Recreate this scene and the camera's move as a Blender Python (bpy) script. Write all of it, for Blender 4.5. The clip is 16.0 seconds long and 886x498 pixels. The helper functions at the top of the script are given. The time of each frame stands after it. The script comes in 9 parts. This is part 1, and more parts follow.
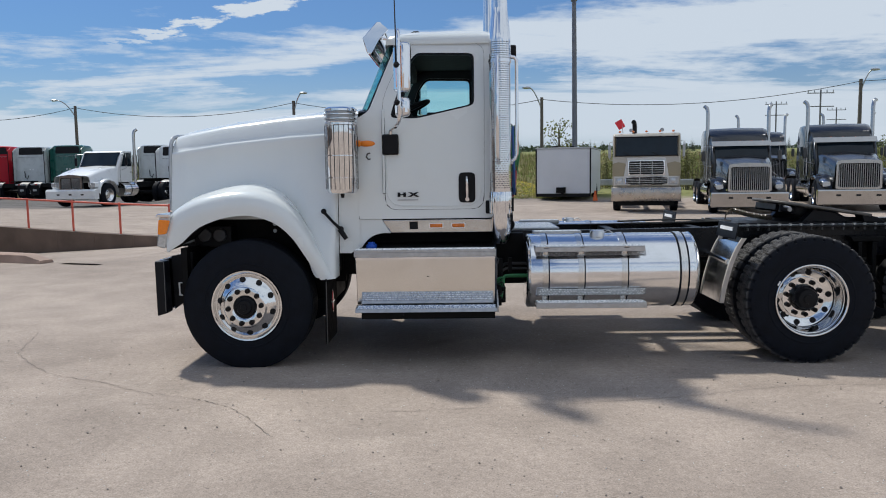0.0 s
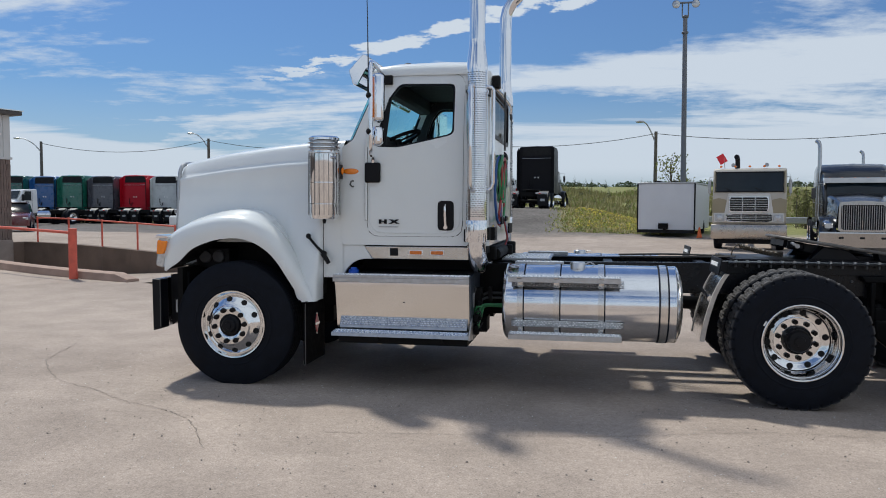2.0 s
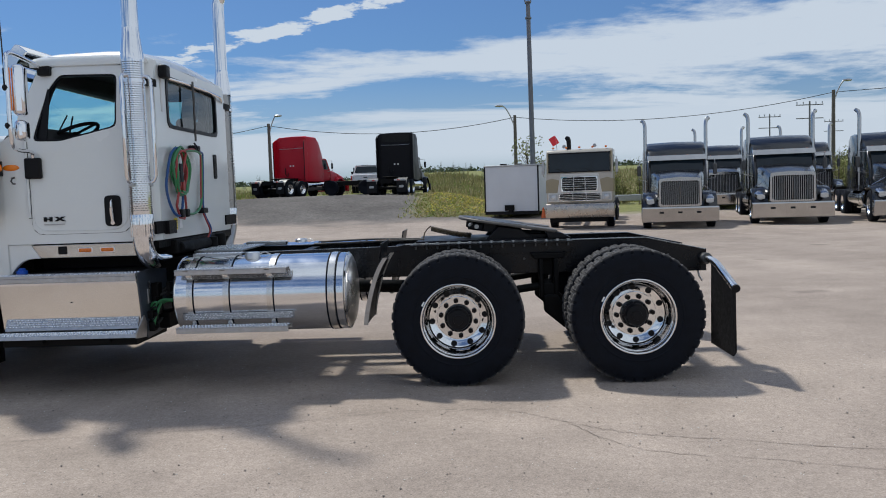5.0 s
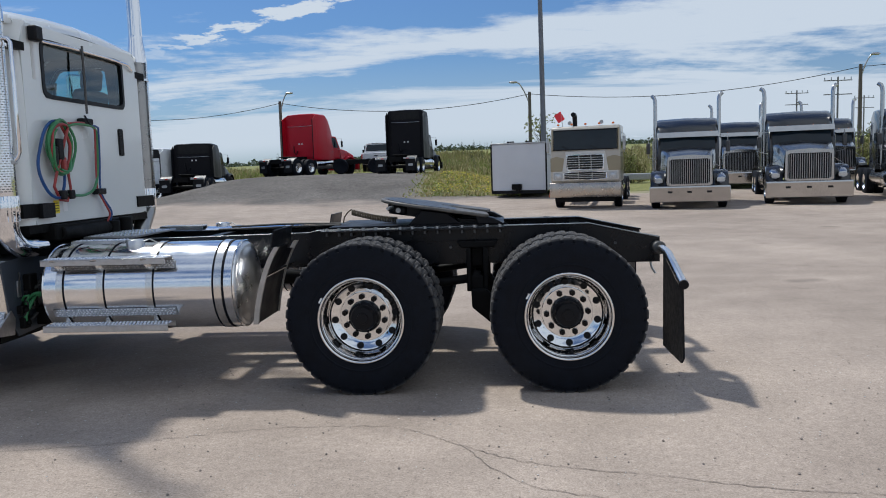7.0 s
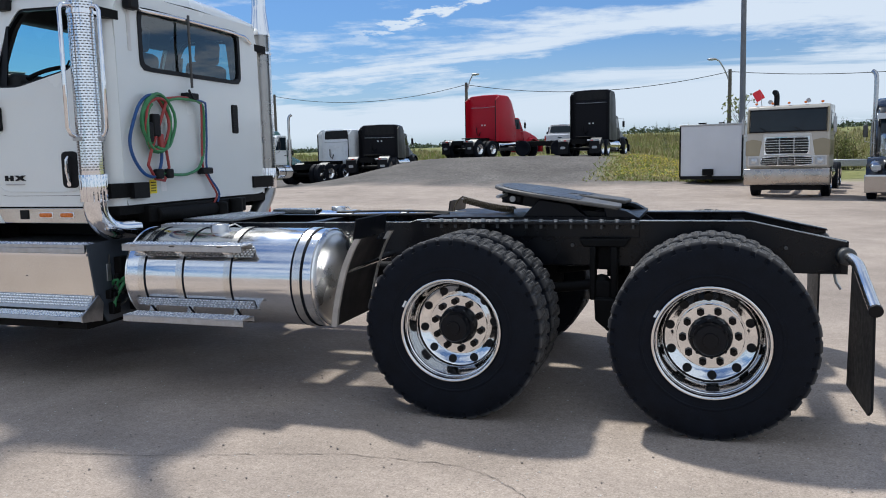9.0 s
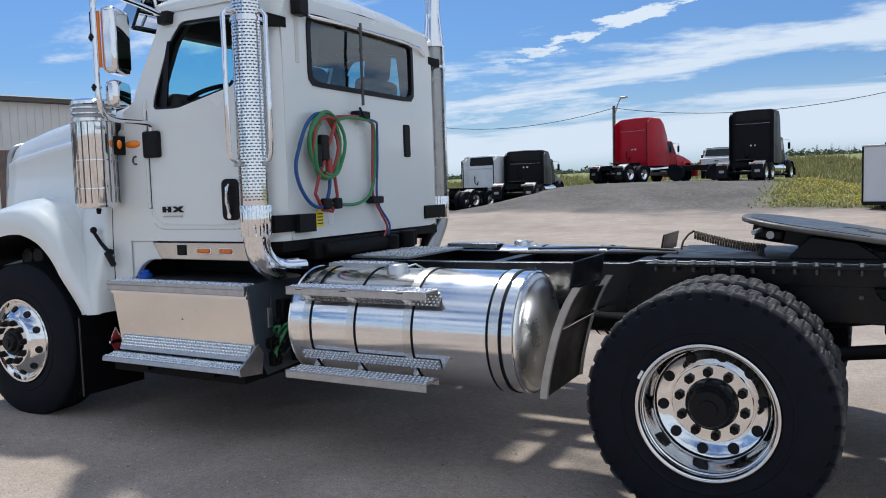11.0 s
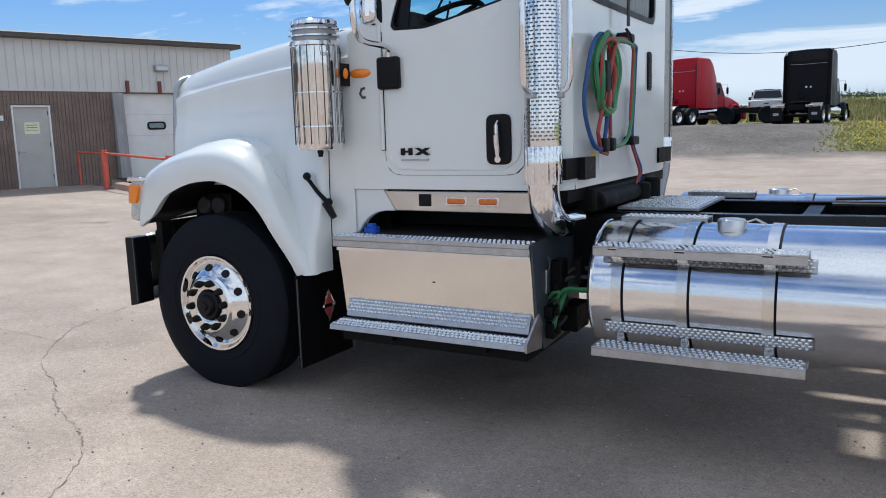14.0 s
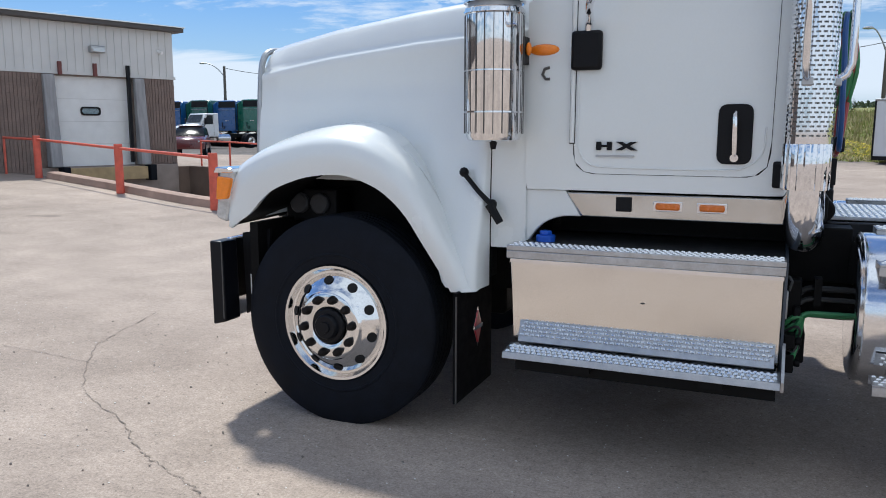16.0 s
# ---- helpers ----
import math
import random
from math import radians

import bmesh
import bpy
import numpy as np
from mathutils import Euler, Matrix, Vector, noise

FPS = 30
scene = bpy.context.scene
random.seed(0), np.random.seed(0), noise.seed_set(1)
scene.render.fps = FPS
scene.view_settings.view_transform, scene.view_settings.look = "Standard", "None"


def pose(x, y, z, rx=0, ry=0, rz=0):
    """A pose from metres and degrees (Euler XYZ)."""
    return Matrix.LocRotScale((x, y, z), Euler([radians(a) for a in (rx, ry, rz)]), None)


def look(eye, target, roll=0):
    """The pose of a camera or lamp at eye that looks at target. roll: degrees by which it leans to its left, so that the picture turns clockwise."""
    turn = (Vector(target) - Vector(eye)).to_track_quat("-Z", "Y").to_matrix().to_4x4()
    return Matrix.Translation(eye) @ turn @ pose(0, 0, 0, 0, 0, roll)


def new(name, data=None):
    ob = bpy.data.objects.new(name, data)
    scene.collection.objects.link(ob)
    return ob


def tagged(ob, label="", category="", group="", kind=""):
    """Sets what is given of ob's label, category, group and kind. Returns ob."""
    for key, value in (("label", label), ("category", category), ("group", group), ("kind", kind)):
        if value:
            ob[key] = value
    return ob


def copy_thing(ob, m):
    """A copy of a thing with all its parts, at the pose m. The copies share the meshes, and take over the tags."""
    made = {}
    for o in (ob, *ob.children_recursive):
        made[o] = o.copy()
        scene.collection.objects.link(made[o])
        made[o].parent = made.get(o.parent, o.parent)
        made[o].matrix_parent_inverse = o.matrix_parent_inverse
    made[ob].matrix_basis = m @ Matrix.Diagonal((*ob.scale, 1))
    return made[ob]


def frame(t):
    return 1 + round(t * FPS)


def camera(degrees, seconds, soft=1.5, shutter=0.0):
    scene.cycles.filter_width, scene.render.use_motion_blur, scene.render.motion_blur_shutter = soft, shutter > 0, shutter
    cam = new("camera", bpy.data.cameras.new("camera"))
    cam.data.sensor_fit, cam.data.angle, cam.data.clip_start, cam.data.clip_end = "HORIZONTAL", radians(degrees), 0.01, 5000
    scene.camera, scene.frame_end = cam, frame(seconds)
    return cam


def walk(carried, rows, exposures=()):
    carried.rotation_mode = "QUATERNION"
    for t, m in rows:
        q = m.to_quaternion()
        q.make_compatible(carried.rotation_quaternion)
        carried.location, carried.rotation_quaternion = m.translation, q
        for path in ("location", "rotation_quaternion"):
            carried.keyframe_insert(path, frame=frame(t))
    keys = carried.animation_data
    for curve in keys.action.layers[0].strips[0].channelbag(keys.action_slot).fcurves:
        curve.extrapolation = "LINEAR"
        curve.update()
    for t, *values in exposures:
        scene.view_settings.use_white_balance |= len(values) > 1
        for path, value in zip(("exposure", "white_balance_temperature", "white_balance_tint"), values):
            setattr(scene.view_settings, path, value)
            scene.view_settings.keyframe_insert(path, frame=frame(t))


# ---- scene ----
cam = camera(59.3, 16.0, soft=1.0)
EXPOSURES = [(0, 0.05, 6340, 7), (2.5, 0.02, 6340, 7), (4, -0.05, 6300, 7), (5, -0.01, 6260, 7), (7.5, 0.07, 6220, 7), (8.2, 0.17, 6200, 7), (10.5, 0.33, 6180, 7), (11.7, 0.22, 6180, 7), (13, 0.33, 6200, 7), (14, 0.39, 6200, 7), (15.5, 0.41, 6180, 7), (16, 0.40, 6180, 7)]
PATH = [
    (0, (1.781, -7.515, 1.601), (1.733, -5.525, 1.404), -0.8),
    (0.5, (2.153, -7.448, 1.571), (2.102, -5.459, 1.364), -1.3),
    (1, (2.509, -7.35, 1.589), (2.332, -5.366, 1.408), -1.2),
    (1.5, (2.793, -7.316, 1.588), (2.464, -5.348, 1.447), -0.6),
    (2, (2.997, -7.452, 1.55), (2.635, -5.488, 1.44), 0.2),
    (2.5, (3.279, -7.552, 1.579), (2.916, -5.589, 1.456), 0.1),
    (3, (3.595, -7.486, 1.569), (3.205, -5.529, 1.438), -1.1),
    (3.5, (3.88, -7.548, 1.532), (3.511, -5.587, 1.405), -1.4),
    (4, (4.202, -7.556, 1.544), (3.936, -5.579, 1.404), -1.5),
    (4.5, (4.542, -7.418, 1.527), (4.36, -5.431, 1.391), -1.5),
    (5, (4.779, -7.233, 1.536), (4.692, -5.24, 1.389), -1.9),
    (7.5, (5.769, -6.069, 1.496), (5.559, -4.091, 1.282), -1.9),
    (8, (5.937, -5.809, 1.484), (5.509, -3.869, 1.25), -1.4),
    (8.2, (5.965, -5.738, 1.495), (5.483, -3.813, 1.251), -1.2),
    (9.35, (5.883, -5.138, 1.488), (5.217, -3.268, 1.266), -1.4),
    (10.5, (5.428, -4.653, 1.48), (4.598, -2.844, 1.282), -1.6),
    (11, (5.183, -4.552, 1.499), (4.238, -2.797, 1.344), -1.7),
    (11.5, (4.977, -4.417, 1.503), (3.865, -2.759, 1.374), -1.1),
    (12, (4.749, -4.398, 1.482), (3.662, -2.728, 1.316), -1.6),
    (12.5, (4.479, -4.493, 1.488), (3.483, -2.774, 1.26), -2.5),
    (13, (4.198, -4.483, 1.458), (3.207, -2.77, 1.164), -3.1),
    (13.5, (3.884, -4.468, 1.476), (2.875, -2.771, 1.154), -2.8),
    (14, (3.511, -4.573, 1.511), (2.536, -2.852, 1.216), -1.7),
    (14.5, (3.132, -4.581, 1.509), (2.189, -2.84, 1.227), -1.0),
    (15, (2.736, -4.567, 1.535), (1.796, -2.824, 1.26), -0.5),
    (15.5, (2.419, -4.531, 1.517), (1.522, -2.766, 1.238), 0.2),
    (16, (1.996, -4.508, 1.487), (1.222, -2.689, 1.184), 0.1),
]
walk(cam, [(t, look(eye, target, roll)) for t, eye, target, roll in PATH], EXPOSURES)

# ---- light ----
SUN_DIR = Vector((-0.48, 0.46, 1.0)).normalized()
sun = new("sun", bpy.data.lights.new("sun", "SUN"))
sun.data.energy, sun.data.angle, sun.data.color = 3.40, radians(3.5), (1.0, 0.95, 0.87)
sun.rotation_mode = "QUATERNION"
sun.rotation_quaternion = SUN_DIR.to_track_quat("Z", "Y")


def make_world():
    w = bpy.data.worlds.new("world")
    scene.world = w
    w.use_nodes = True
    nt = w.node_tree
    nt.nodes.clear()
    N, L = nt.nodes.new, nt.links.new
    out, bg = N("ShaderNodeOutputWorld"), N("ShaderNodeBackground")
    sky = N("ShaderNodeTexSky")
    sky.sky_type, sky.sun_disc = "NISHITA", False
    sky.sun_elevation = math.asin(SUN_DIR.z)
    sky.sun_rotation = math.atan2(SUN_DIR.x, SUN_DIR.y)
    sky.air_density, sky.dust_density, sky.ozone_density = 1.2, 0.6, 2.5
    tc = N("ShaderNodeTexCoord")
    sep = N("ShaderNodeSeparateXYZ")
    L(tc.outputs["Generated"], sep.inputs[0])
    up = N("ShaderNodeMath"); up.operation = "MAXIMUM"; up.inputs[1].default_value = 0.0
    L(sep.outputs["Z"], up.inputs[0])
    den = N("ShaderNodeMath"); den.operation = "ADD"; den.inputs[1].default_value = 0.10
    L(up.outputs[0], den.inputs[0])
    dx, dy = N("ShaderNodeMath"), N("ShaderNodeMath")
    for d, s in ((dx, "X"), (dy, "Y")):
        d.operation = "DIVIDE"
        L(sep.outputs[s], d.inputs[0]); L(den.outputs[0], d.inputs[1])
    com = N("ShaderNodeCombineXYZ")
    L(dx.outputs[0], com.inputs["X"]); L(dy.outputs[0], com.inputs["Y"])
    mp = N("ShaderNodeMapping")
    mp.inputs["Rotation"].default_value = (0, 0, radians(-18))
    mp.inputs["Scale"].default_value = (0.55, 1.25, 1.0)
    mp.inputs["Location"].default_value = (1.7, 0.35, 0.0)
    L(com.outputs[0], mp.inputs[0])
    n1 = N("ShaderNodeTexNoise")
    n1.inputs["Scale"].default_value, n1.inputs["Detail"].default_value = 0.95, 9
    n1.inputs["Roughness"].default_value, n1.inputs["Distortion"].default_value = 0.62, 0.45
    L(mp.outputs[0], n1.inputs["Vector"])
    def m_(op, a, b=None):
        x = N("ShaderNodeMath")
        x.operation = op
        for i, q in enumerate((a, b)):
            if q is None:
                continue
            if isinstance(q, (int, float)):
                x.inputs[i].default_value = q
            else:
                L(q, x.inputs[i])
        return x.outputs[0]

    def rng_(src, a, b, lo=0.0, hi=1.0):
        r = N("ShaderNodeMapRange")
        r.interpolation_type = "SMOOTHSTEP"
        for k, q in (("From Min", a), ("From Max", b), ("To Min", lo), ("To Max", hi)):
            r.inputs[k].default_value = q
        L(src, r.inputs["Value"])
        return r.outputs[0]

    # thin cirrus in long bands, and one streak of small heaped clouds
    px, py = dx.outputs[0], dy.outputs[0]
    warp = N("ShaderNodeTexNoise")
    warp.inputs["Scale"].default_value, warp.inputs["Detail"].default_value = 1.6, 5
    L(com.outputs[0], warp.inputs["Vector"])
    wv = m_("MULTIPLY", m_("SUBTRACT", warp.outputs["Fac"], 0.5), 0.55)
    puff = N("ShaderNodeTexNoise")
    puff.inputs["Scale"].default_value, puff.inputs["Detail"].default_value = 5.5, 8
    puff.inputs["Roughness"].default_value = 0.62
    L(com.outputs[0], puff.inputs["Vector"])
    band = m_("ABSOLUTE", m_("SUBTRACT", m_("ADD", m_("ADD", py, m_("MULTIPLY", px, 0.38)), wv), 3.74))
    streak = m_("ADD", m_("MULTIPLY", m_("SUBTRACT", n1.outputs["Fac"], 0.5), 1.7), 0.5)
    dens = m_("ADD", streak, rng_(band, 0.05, 0.50, 0.20, 0.0))
    dens = m_("ADD", dens, rng_(px, -0.3, 1.2, 0.0, 0.18))
    dens = m_("ADD", dens, rng_(py, 1.5, -1.0, 0.0, 0.16))
    dens = m_("ADD", dens, m_("MULTIPLY", m_("SUBTRACT", puff.outputs["Fac"], 0.5), 0.42))
    cirrus = rng_(dens, 0.48, 0.82, 0.0, 0.95)
    row = m_("ABSOLUTE", m_("SUBTRACT", m_("ADD", m_("ADD", py, m_("MULTIPLY", px, 0.58)), m_("MULTIPLY", wv, 0.3)), 2.70))
    heap = m_("ADD", puff.outputs["Fac"], rng_(row, 0.02, 0.26, 0.16, -0.25))
    heap = m_("MULTIPLY", rng_(heap, 0.56, 0.66), rng_(px, -2.0, -1.2, 0.0, 1.0))
    # a soft bank low in the sky, with a ragged upper edge
    edge = m_("ADD", m_("ADD", py, m_("MULTIPLY", px, 0.2)), m_("MULTIPLY", m_("SUBTRACT", n1.outputs["Fac"], 0.5), 3.2))
    edge = m_("ADD", edge, rng_(px, -2.5, -3.6, 0.0, 1.9))
    bank = m_("MULTIPLY", rng_(edge, 4.5, 5.3, 0.0, 0.92), rng_(py, 6.6, 8.4, 1.0, 0.45))
    clouds = m_("MAXIMUM", m_("MAXIMUM", cirrus, bank), heap)
    # haze: the sky pales towards the horizon
    hz = N("ShaderNodeMapRange")
    hz.inputs["From Min"].default_value, hz.inputs["From Max"].default_value = 0.0, 0.15
    hz.inputs["To Min"].default_value, hz.inputs["To Max"].default_value = 0.50, 0.07
    L(up.outputs[0], hz.inputs["Value"])
    mx = N("ShaderNodeMath"); mx.operation = "MAXIMUM"
    L(clouds, mx.inputs[0]); L(hz.outputs[0], mx.inputs[1])
    mix = N("ShaderNodeMixRGB")
    mix.inputs["Color2"].default_value = (7.0, 7.6, 8.5, 1)
    tint = N("ShaderNodeMixRGB"); tint.blend_type = "MULTIPLY"; tint.inputs[0].default_value = 1.0
    tint.inputs[2].default_value = (0.345, 0.565, 0.89, 1)
    L(sky.outputs[0], tint.inputs[1])
    L(tint.outputs[0], mix.inputs["Color1"]); L(mx.outputs[0], mix.inputs["Fac"])
    L(mix.outputs[0], bg.inputs["Color"])
    bg.inputs["Strength"].default_value = 0.087
    L(bg.outputs[0], out.inputs[0])


make_world()


# ---- materials ----
def mat(name, col, rough=0.5, metal=0.0, var=0.12, scale=6.0, bump=0.0, bscale=60.0, coat=0.0, fine=0.06, fscale=120.0, rvar=0.08, spec=0.5, streak=None):
    """A surface with stains at one scale, grain at a second, and a fine relief."""
    m = bpy.data.materials.new(name)
    m.use_nodes = True
    nt = m.node_tree
    p = nt.nodes["Principled BSDF"]
    N, L = nt.nodes.new, nt.links.new
    p.inputs["Metallic"].default_value = metal
    p.inputs["Specular IOR Level"].default_value = spec
    p.inputs["Coat Weight"].default_value = coat
    p.inputs["Coat Roughness"].default_value = 0.04
    tc = N("ShaderNodeTexCoord")
    vec = tc.outputs["Object"]
    if streak:
        mp = N("ShaderNodeMapping")
        mp.inputs["Scale"].default_value = streak
        L(vec, mp.inputs[0])
        vec = mp.outputs[0]
    a, b = N("ShaderNodeTexNoise"), N("ShaderNodeTexNoise")
    a.inputs["Scale"].default_value, a.inputs["Detail"].default_value = scale, 5
    b.inputs["Scale"].default_value, b.inputs["Detail"].default_value = fscale, 3
    L(vec, a.inputs["Vector"]); L(vec, b.inputs["Vector"])
    info = N("ShaderNodeObjectInfo")

    def rng(src, amp):
        r = N("ShaderNodeMapRange")
        r.inputs["From Min"].default_value, r.inputs["From Max"].default_value = 0.25, 0.75
        r.inputs["To Min"].default_value, r.inputs["To Max"].default_value = 1 - amp, 1 + amp
        L(src, r.inputs["Value"])
        return r.outputs[0]

    mul = N("ShaderNodeMath"); mul.operation = "MULTIPLY"
    L(rng(a.outputs["Fac"], var), mul.inputs[0]); L(rng(b.outputs["Fac"], fine), mul.inputs[1])
    vm = N("ShaderNodeVectorMath"); vm.operation = "SCALE"
    vm.inputs[0].default_value = col
    L(mul.outputs[0], vm.inputs["Scale"])
    L(vm.outputs[0], p.inputs["Base Color"])
    rr = N("ShaderNodeMapRange")
    rr.inputs["From Min"].default_value, rr.inputs["From Max"].default_value = 0.3, 0.7
    rr.inputs["To Min"].default_value, rr.inputs["To Max"].default_value = max(0.02, rough - rvar * min(1, rough * 4)), min(1, rough + rvar * min(1, rough * 4))
    L(a.outputs["Fac"], rr.inputs["Value"]); L(rr.outputs[0], p.inputs["Roughness"])
    if bump:
        bn, bt = N("ShaderNodeBump"), N("ShaderNodeTexNoise")
        bt.inputs["Scale"].default_value, bt.inputs["Detail"].default_value = bscale, 6
        bn.inputs["Strength"].default_value, bn.inputs["Distance"].default_value = bump, 0.01
        L(vec, bt.inputs["Vector"]); L(bt.outputs["Fac"], bn.inputs["Height"]); L(bn.outputs[0], p.inputs["Normal"])
    return m


def glass_mat(name, tint, gloss=0.6, base=0.045):
    m = bpy.data.materials.new(name)
    m.use_nodes = True
    nt = m.node_tree
    nt.nodes.clear()
    N, L = nt.nodes.new, nt.links.new
    out, mix, tr, gl, lw = N("ShaderNodeOutputMaterial"), N("ShaderNodeMixShader"), N("ShaderNodeBsdfTransparent"), N("ShaderNodeBsdfGlossy"), N("ShaderNodeLayerWeight")
    tr.inputs["Color"].default_value = (*tint, 1)
    gl.inputs["Roughness"].default_value = 0.02
    lw.inputs["Blend"].default_value = 0.35
    pw = N("ShaderNodeMath"); pw.operation = "POWER"; pw.inputs[1].default_value = 3.0
    ma = N("ShaderNodeMath"); ma.operation = "MULTIPLY_ADD"; ma.inputs[1].default_value = gloss; ma.inputs[2].default_value = base
    L(lw.outputs["Facing"], pw.inputs[0]); L(pw.outputs[0], ma.inputs[0])
    L(ma.outputs[0], mix.inputs[0]); L(tr.outputs[0], mix.inputs[1]); L(gl.outputs[0], mix.inputs[2]); L(mix.outputs[0], out.inputs[0])
    return m


WHITE = mat("white_paint", (0.76, 0.79, 0.79), 0.22, 0, 0.025, 2.0, 0.0, coat=0.6, fine=0.01)
CHROME = mat("chrome", (0.82, 0.82, 0.84), 0.05, 1.0, 0.03, 5, fine=0.02, rvar=0.03)
ALU = mat("polished_aluminium", (0.86, 0.85, 0.84), 0.13, 1.0, 0.06, 9, 0.02, 200, rvar=0.05)
ALU_SHEET = mat("aluminium_sheet", (0.78, 0.76, 0.73), 0.20, 1.0, 0.07, 4, 0.015, 30, rvar=0.08)
TREAD = mat("tread_aluminium", (0.50, 0.50, 0.51), 0.40, 1.0, 0.15, 25, 0.1, 240)
STUD = mat("worn_stud_aluminium", (0.88, 0.88, 0.88), 0.28, 1.0, 0.10, 60)
RIBCHROME = mat("rolled_chrome", (0.80, 0.80, 0.81), 0.06, 1.0, 0.12, 30, 0.10, 26, fine=0.04, rvar=0.03, streak=(1, 1, 0.02))
FARCHROME = mat("dusty_chrome", (0.47, 0.465, 0.465), 0.15, 1.0, 0.06, 3, rvar=0.05)
TANK = mat("satin_polished_aluminium", (0.84, 0.84, 0.85), 0.13, 1.0, 0.05, 6, 0.01, 40, rvar=0.10)
STEEL = mat("galvanised_steel", (0.45, 0.46, 0.47), 0.45, 0.9, 0.15, 14, 0.1, 90)
BLACK = mat("black_paint", (0.0036, 0.0043, 0.0070), 0.40, 0, 0.25, 8, 0.05, 60, spec=0.22)
FRAMEPAINT = mat("glossy_frame_black", (0.0045, 0.0053, 0.0080), 0.28, 0, 0.25, 8, 0.03, 30, spec=0.28)
GRIME = mat("chassis_black", (0.007, 0.0068, 0.007), 0.6, 0, 0.4, 9, 0.25, 40, spec=0.12)
TANK_END = mat("satin_aluminium", (0.62, 0.62, 0.63), 0.30, 1.0, 0.1, 6, 0.02, 60, rvar=0.08)
PLASTIC = mat("black_plastic", (0.007, 0.0072, 0.009), 0.5, 0, 0.2, 30, 0.12, 300, spec=0.2)
RUBBER = mat("tyre_rubber", (0.0075, 0.0092, 0.0140), 0.68, 0, 0.3, 12, 0.15, 150, fine=0.15, spec=0.12)
# the same rubber with a dusty tread
TYRE = RUBBER.copy()
TYRE.name = "dusty_tyre"
tn = TYRE.node_tree
tb = next(q for q in tn.nodes if q.type == "BSDF_PRINCIPLED")
t_co, t_flat, t_len, t_rng, t_noise, t_mul, t_mix = (tn.nodes.new(k) for k in ("ShaderNodeTexCoord", "ShaderNodeVectorMath", "ShaderNodeVectorMath", "ShaderNodeMapRange", "ShaderNodeTexNoise", "ShaderNodeMath", "ShaderNodeMix"))
t_flat.operation, t_len.operation, t_mul.operation, t_mix.data_type = "MULTIPLY", "LENGTH", "MULTIPLY", "RGBA"
t_flat.inputs[1].default_value = (1, 0, 1)
t_rng.inputs["From Min"].default_value, t_rng.inputs["From Max"].default_value = 0.506, 0.522
t_noise.inputs["Scale"].default_value = 14
tn.links.new(t_co.outputs["Object"], t_flat.inputs[0])
tn.links.new(t_flat.outputs[0], t_len.inputs[0])
tn.links.new(t_len.outputs["Value"], t_rng.inputs["Value"])
tn.links.new(t_co.outputs["Object"], t_noise.inputs["Vector"])
tn.links.new(t_rng.outputs["Result"], t_mul.inputs[0])
tn.links.new(t_noise.outputs[0], t_mul.inputs[1])
tn.links.new(t_mul.outputs[0], t_mix.inputs[0])
if tb.inputs["Base Color"].is_linked:
    tn.links.new(tb.inputs["Base Color"].links[0].from_socket, t_mix.inputs[6])
t_mix.inputs[7].default_value = (0.16, 0.152, 0.145, 1)
tn.links.new(t_mix.outputs[2], tb.inputs["Base Color"])
MUFFLER = mat("stainless_muffler", (0.36, 0.355, 0.35), 0.30, 0.95, 0.15, 8)
STEEL_D = mat("dull_steel", (0.10, 0.10, 0.10), 0.5, 0.7, 0.2, 20)
INTERIOR = mat("cab_trim", (0.034, 0.036, 0.04), 0.75, 0, 0.15, 12, 0.1, 200)
AMBER = mat("amber_lens", (0.95, 0.26, 0.015), 0.18, 0, 0.05, 40, coat=0.4)
AMBER_D = mat("dull_amber_lens", (0.70, 0.17, 0.02), 0.25, 0, 0.1, 40, coat=0.3)
REDLENS = mat("red_lens", (0.55, 0.03, 0.02), 0.2, 0, 0.1, 40, coat=0.4)
CLEARLENS = mat("lamp_lens", (0.55, 0.57, 0.58), 0.1, 0.4, 0.2, 40, coat=0.5)
HOSE_B = mat("blue_hose", (0.015, 0.075, 0.25), 0.42, 0, 0.15, 20)
HOSE_R = mat("red_hose", (0.33, 0.045, 0.042), 0.42, 0, 0.15, 20)
HOSE_G = mat("green_hose", (0.045, 0.22, 0.085), 0.42, 0, 0.15, 20)
BLUECAP = mat("blue_cap", (0.015, 0.10, 0.55), 0.4)
YELLOW = mat("yellow_label", (0.85, 0.68, 0.03), 0.5)
PAPER = mat("white_label", (0.8, 0.8, 0.8), 0.5)
EMBLEM_R = mat("red_enamel", (0.42, 0.03, 0.04), 0.3, coat=0.4)
# flat black painted as the shade inside holes, slots, grilles and recesses
HOLE_SHADE = mat("painted_hole_shade", (0.006, 0.006, 0.007), 0.8)
GLASS = glass_mat("window_glass", (0.46, 0.80, 0.83))
GLASS_D = glass_mat("tinted_glass", (0.40, 0.55, 0.60), 0.5, 0.16)
MIRROR = mat("mirror_glass", (0.9, 0.92, 0.92), 0.02, 1.0, 0.0, 5, fine=0.0, rvar=0)
RED_RAIL = mat("red_rail_paint", (0.62, 0.115, 0.075), 0.55, 0, 0.2, 7, 0.2, 60, fine=0.1)
CONC = mat("weathered_concrete", (0.30, 0.25, 0.22), 0.9, 0, 0.25, 2.2, 0.5, 30, fine=0.12, fscale=70)
CONC_D = mat("dirty_concrete", (0.155, 0.112, 0.088), 0.92, 0, 0.3, 1.6, 0.5, 25, fine=0.12, fscale=60)
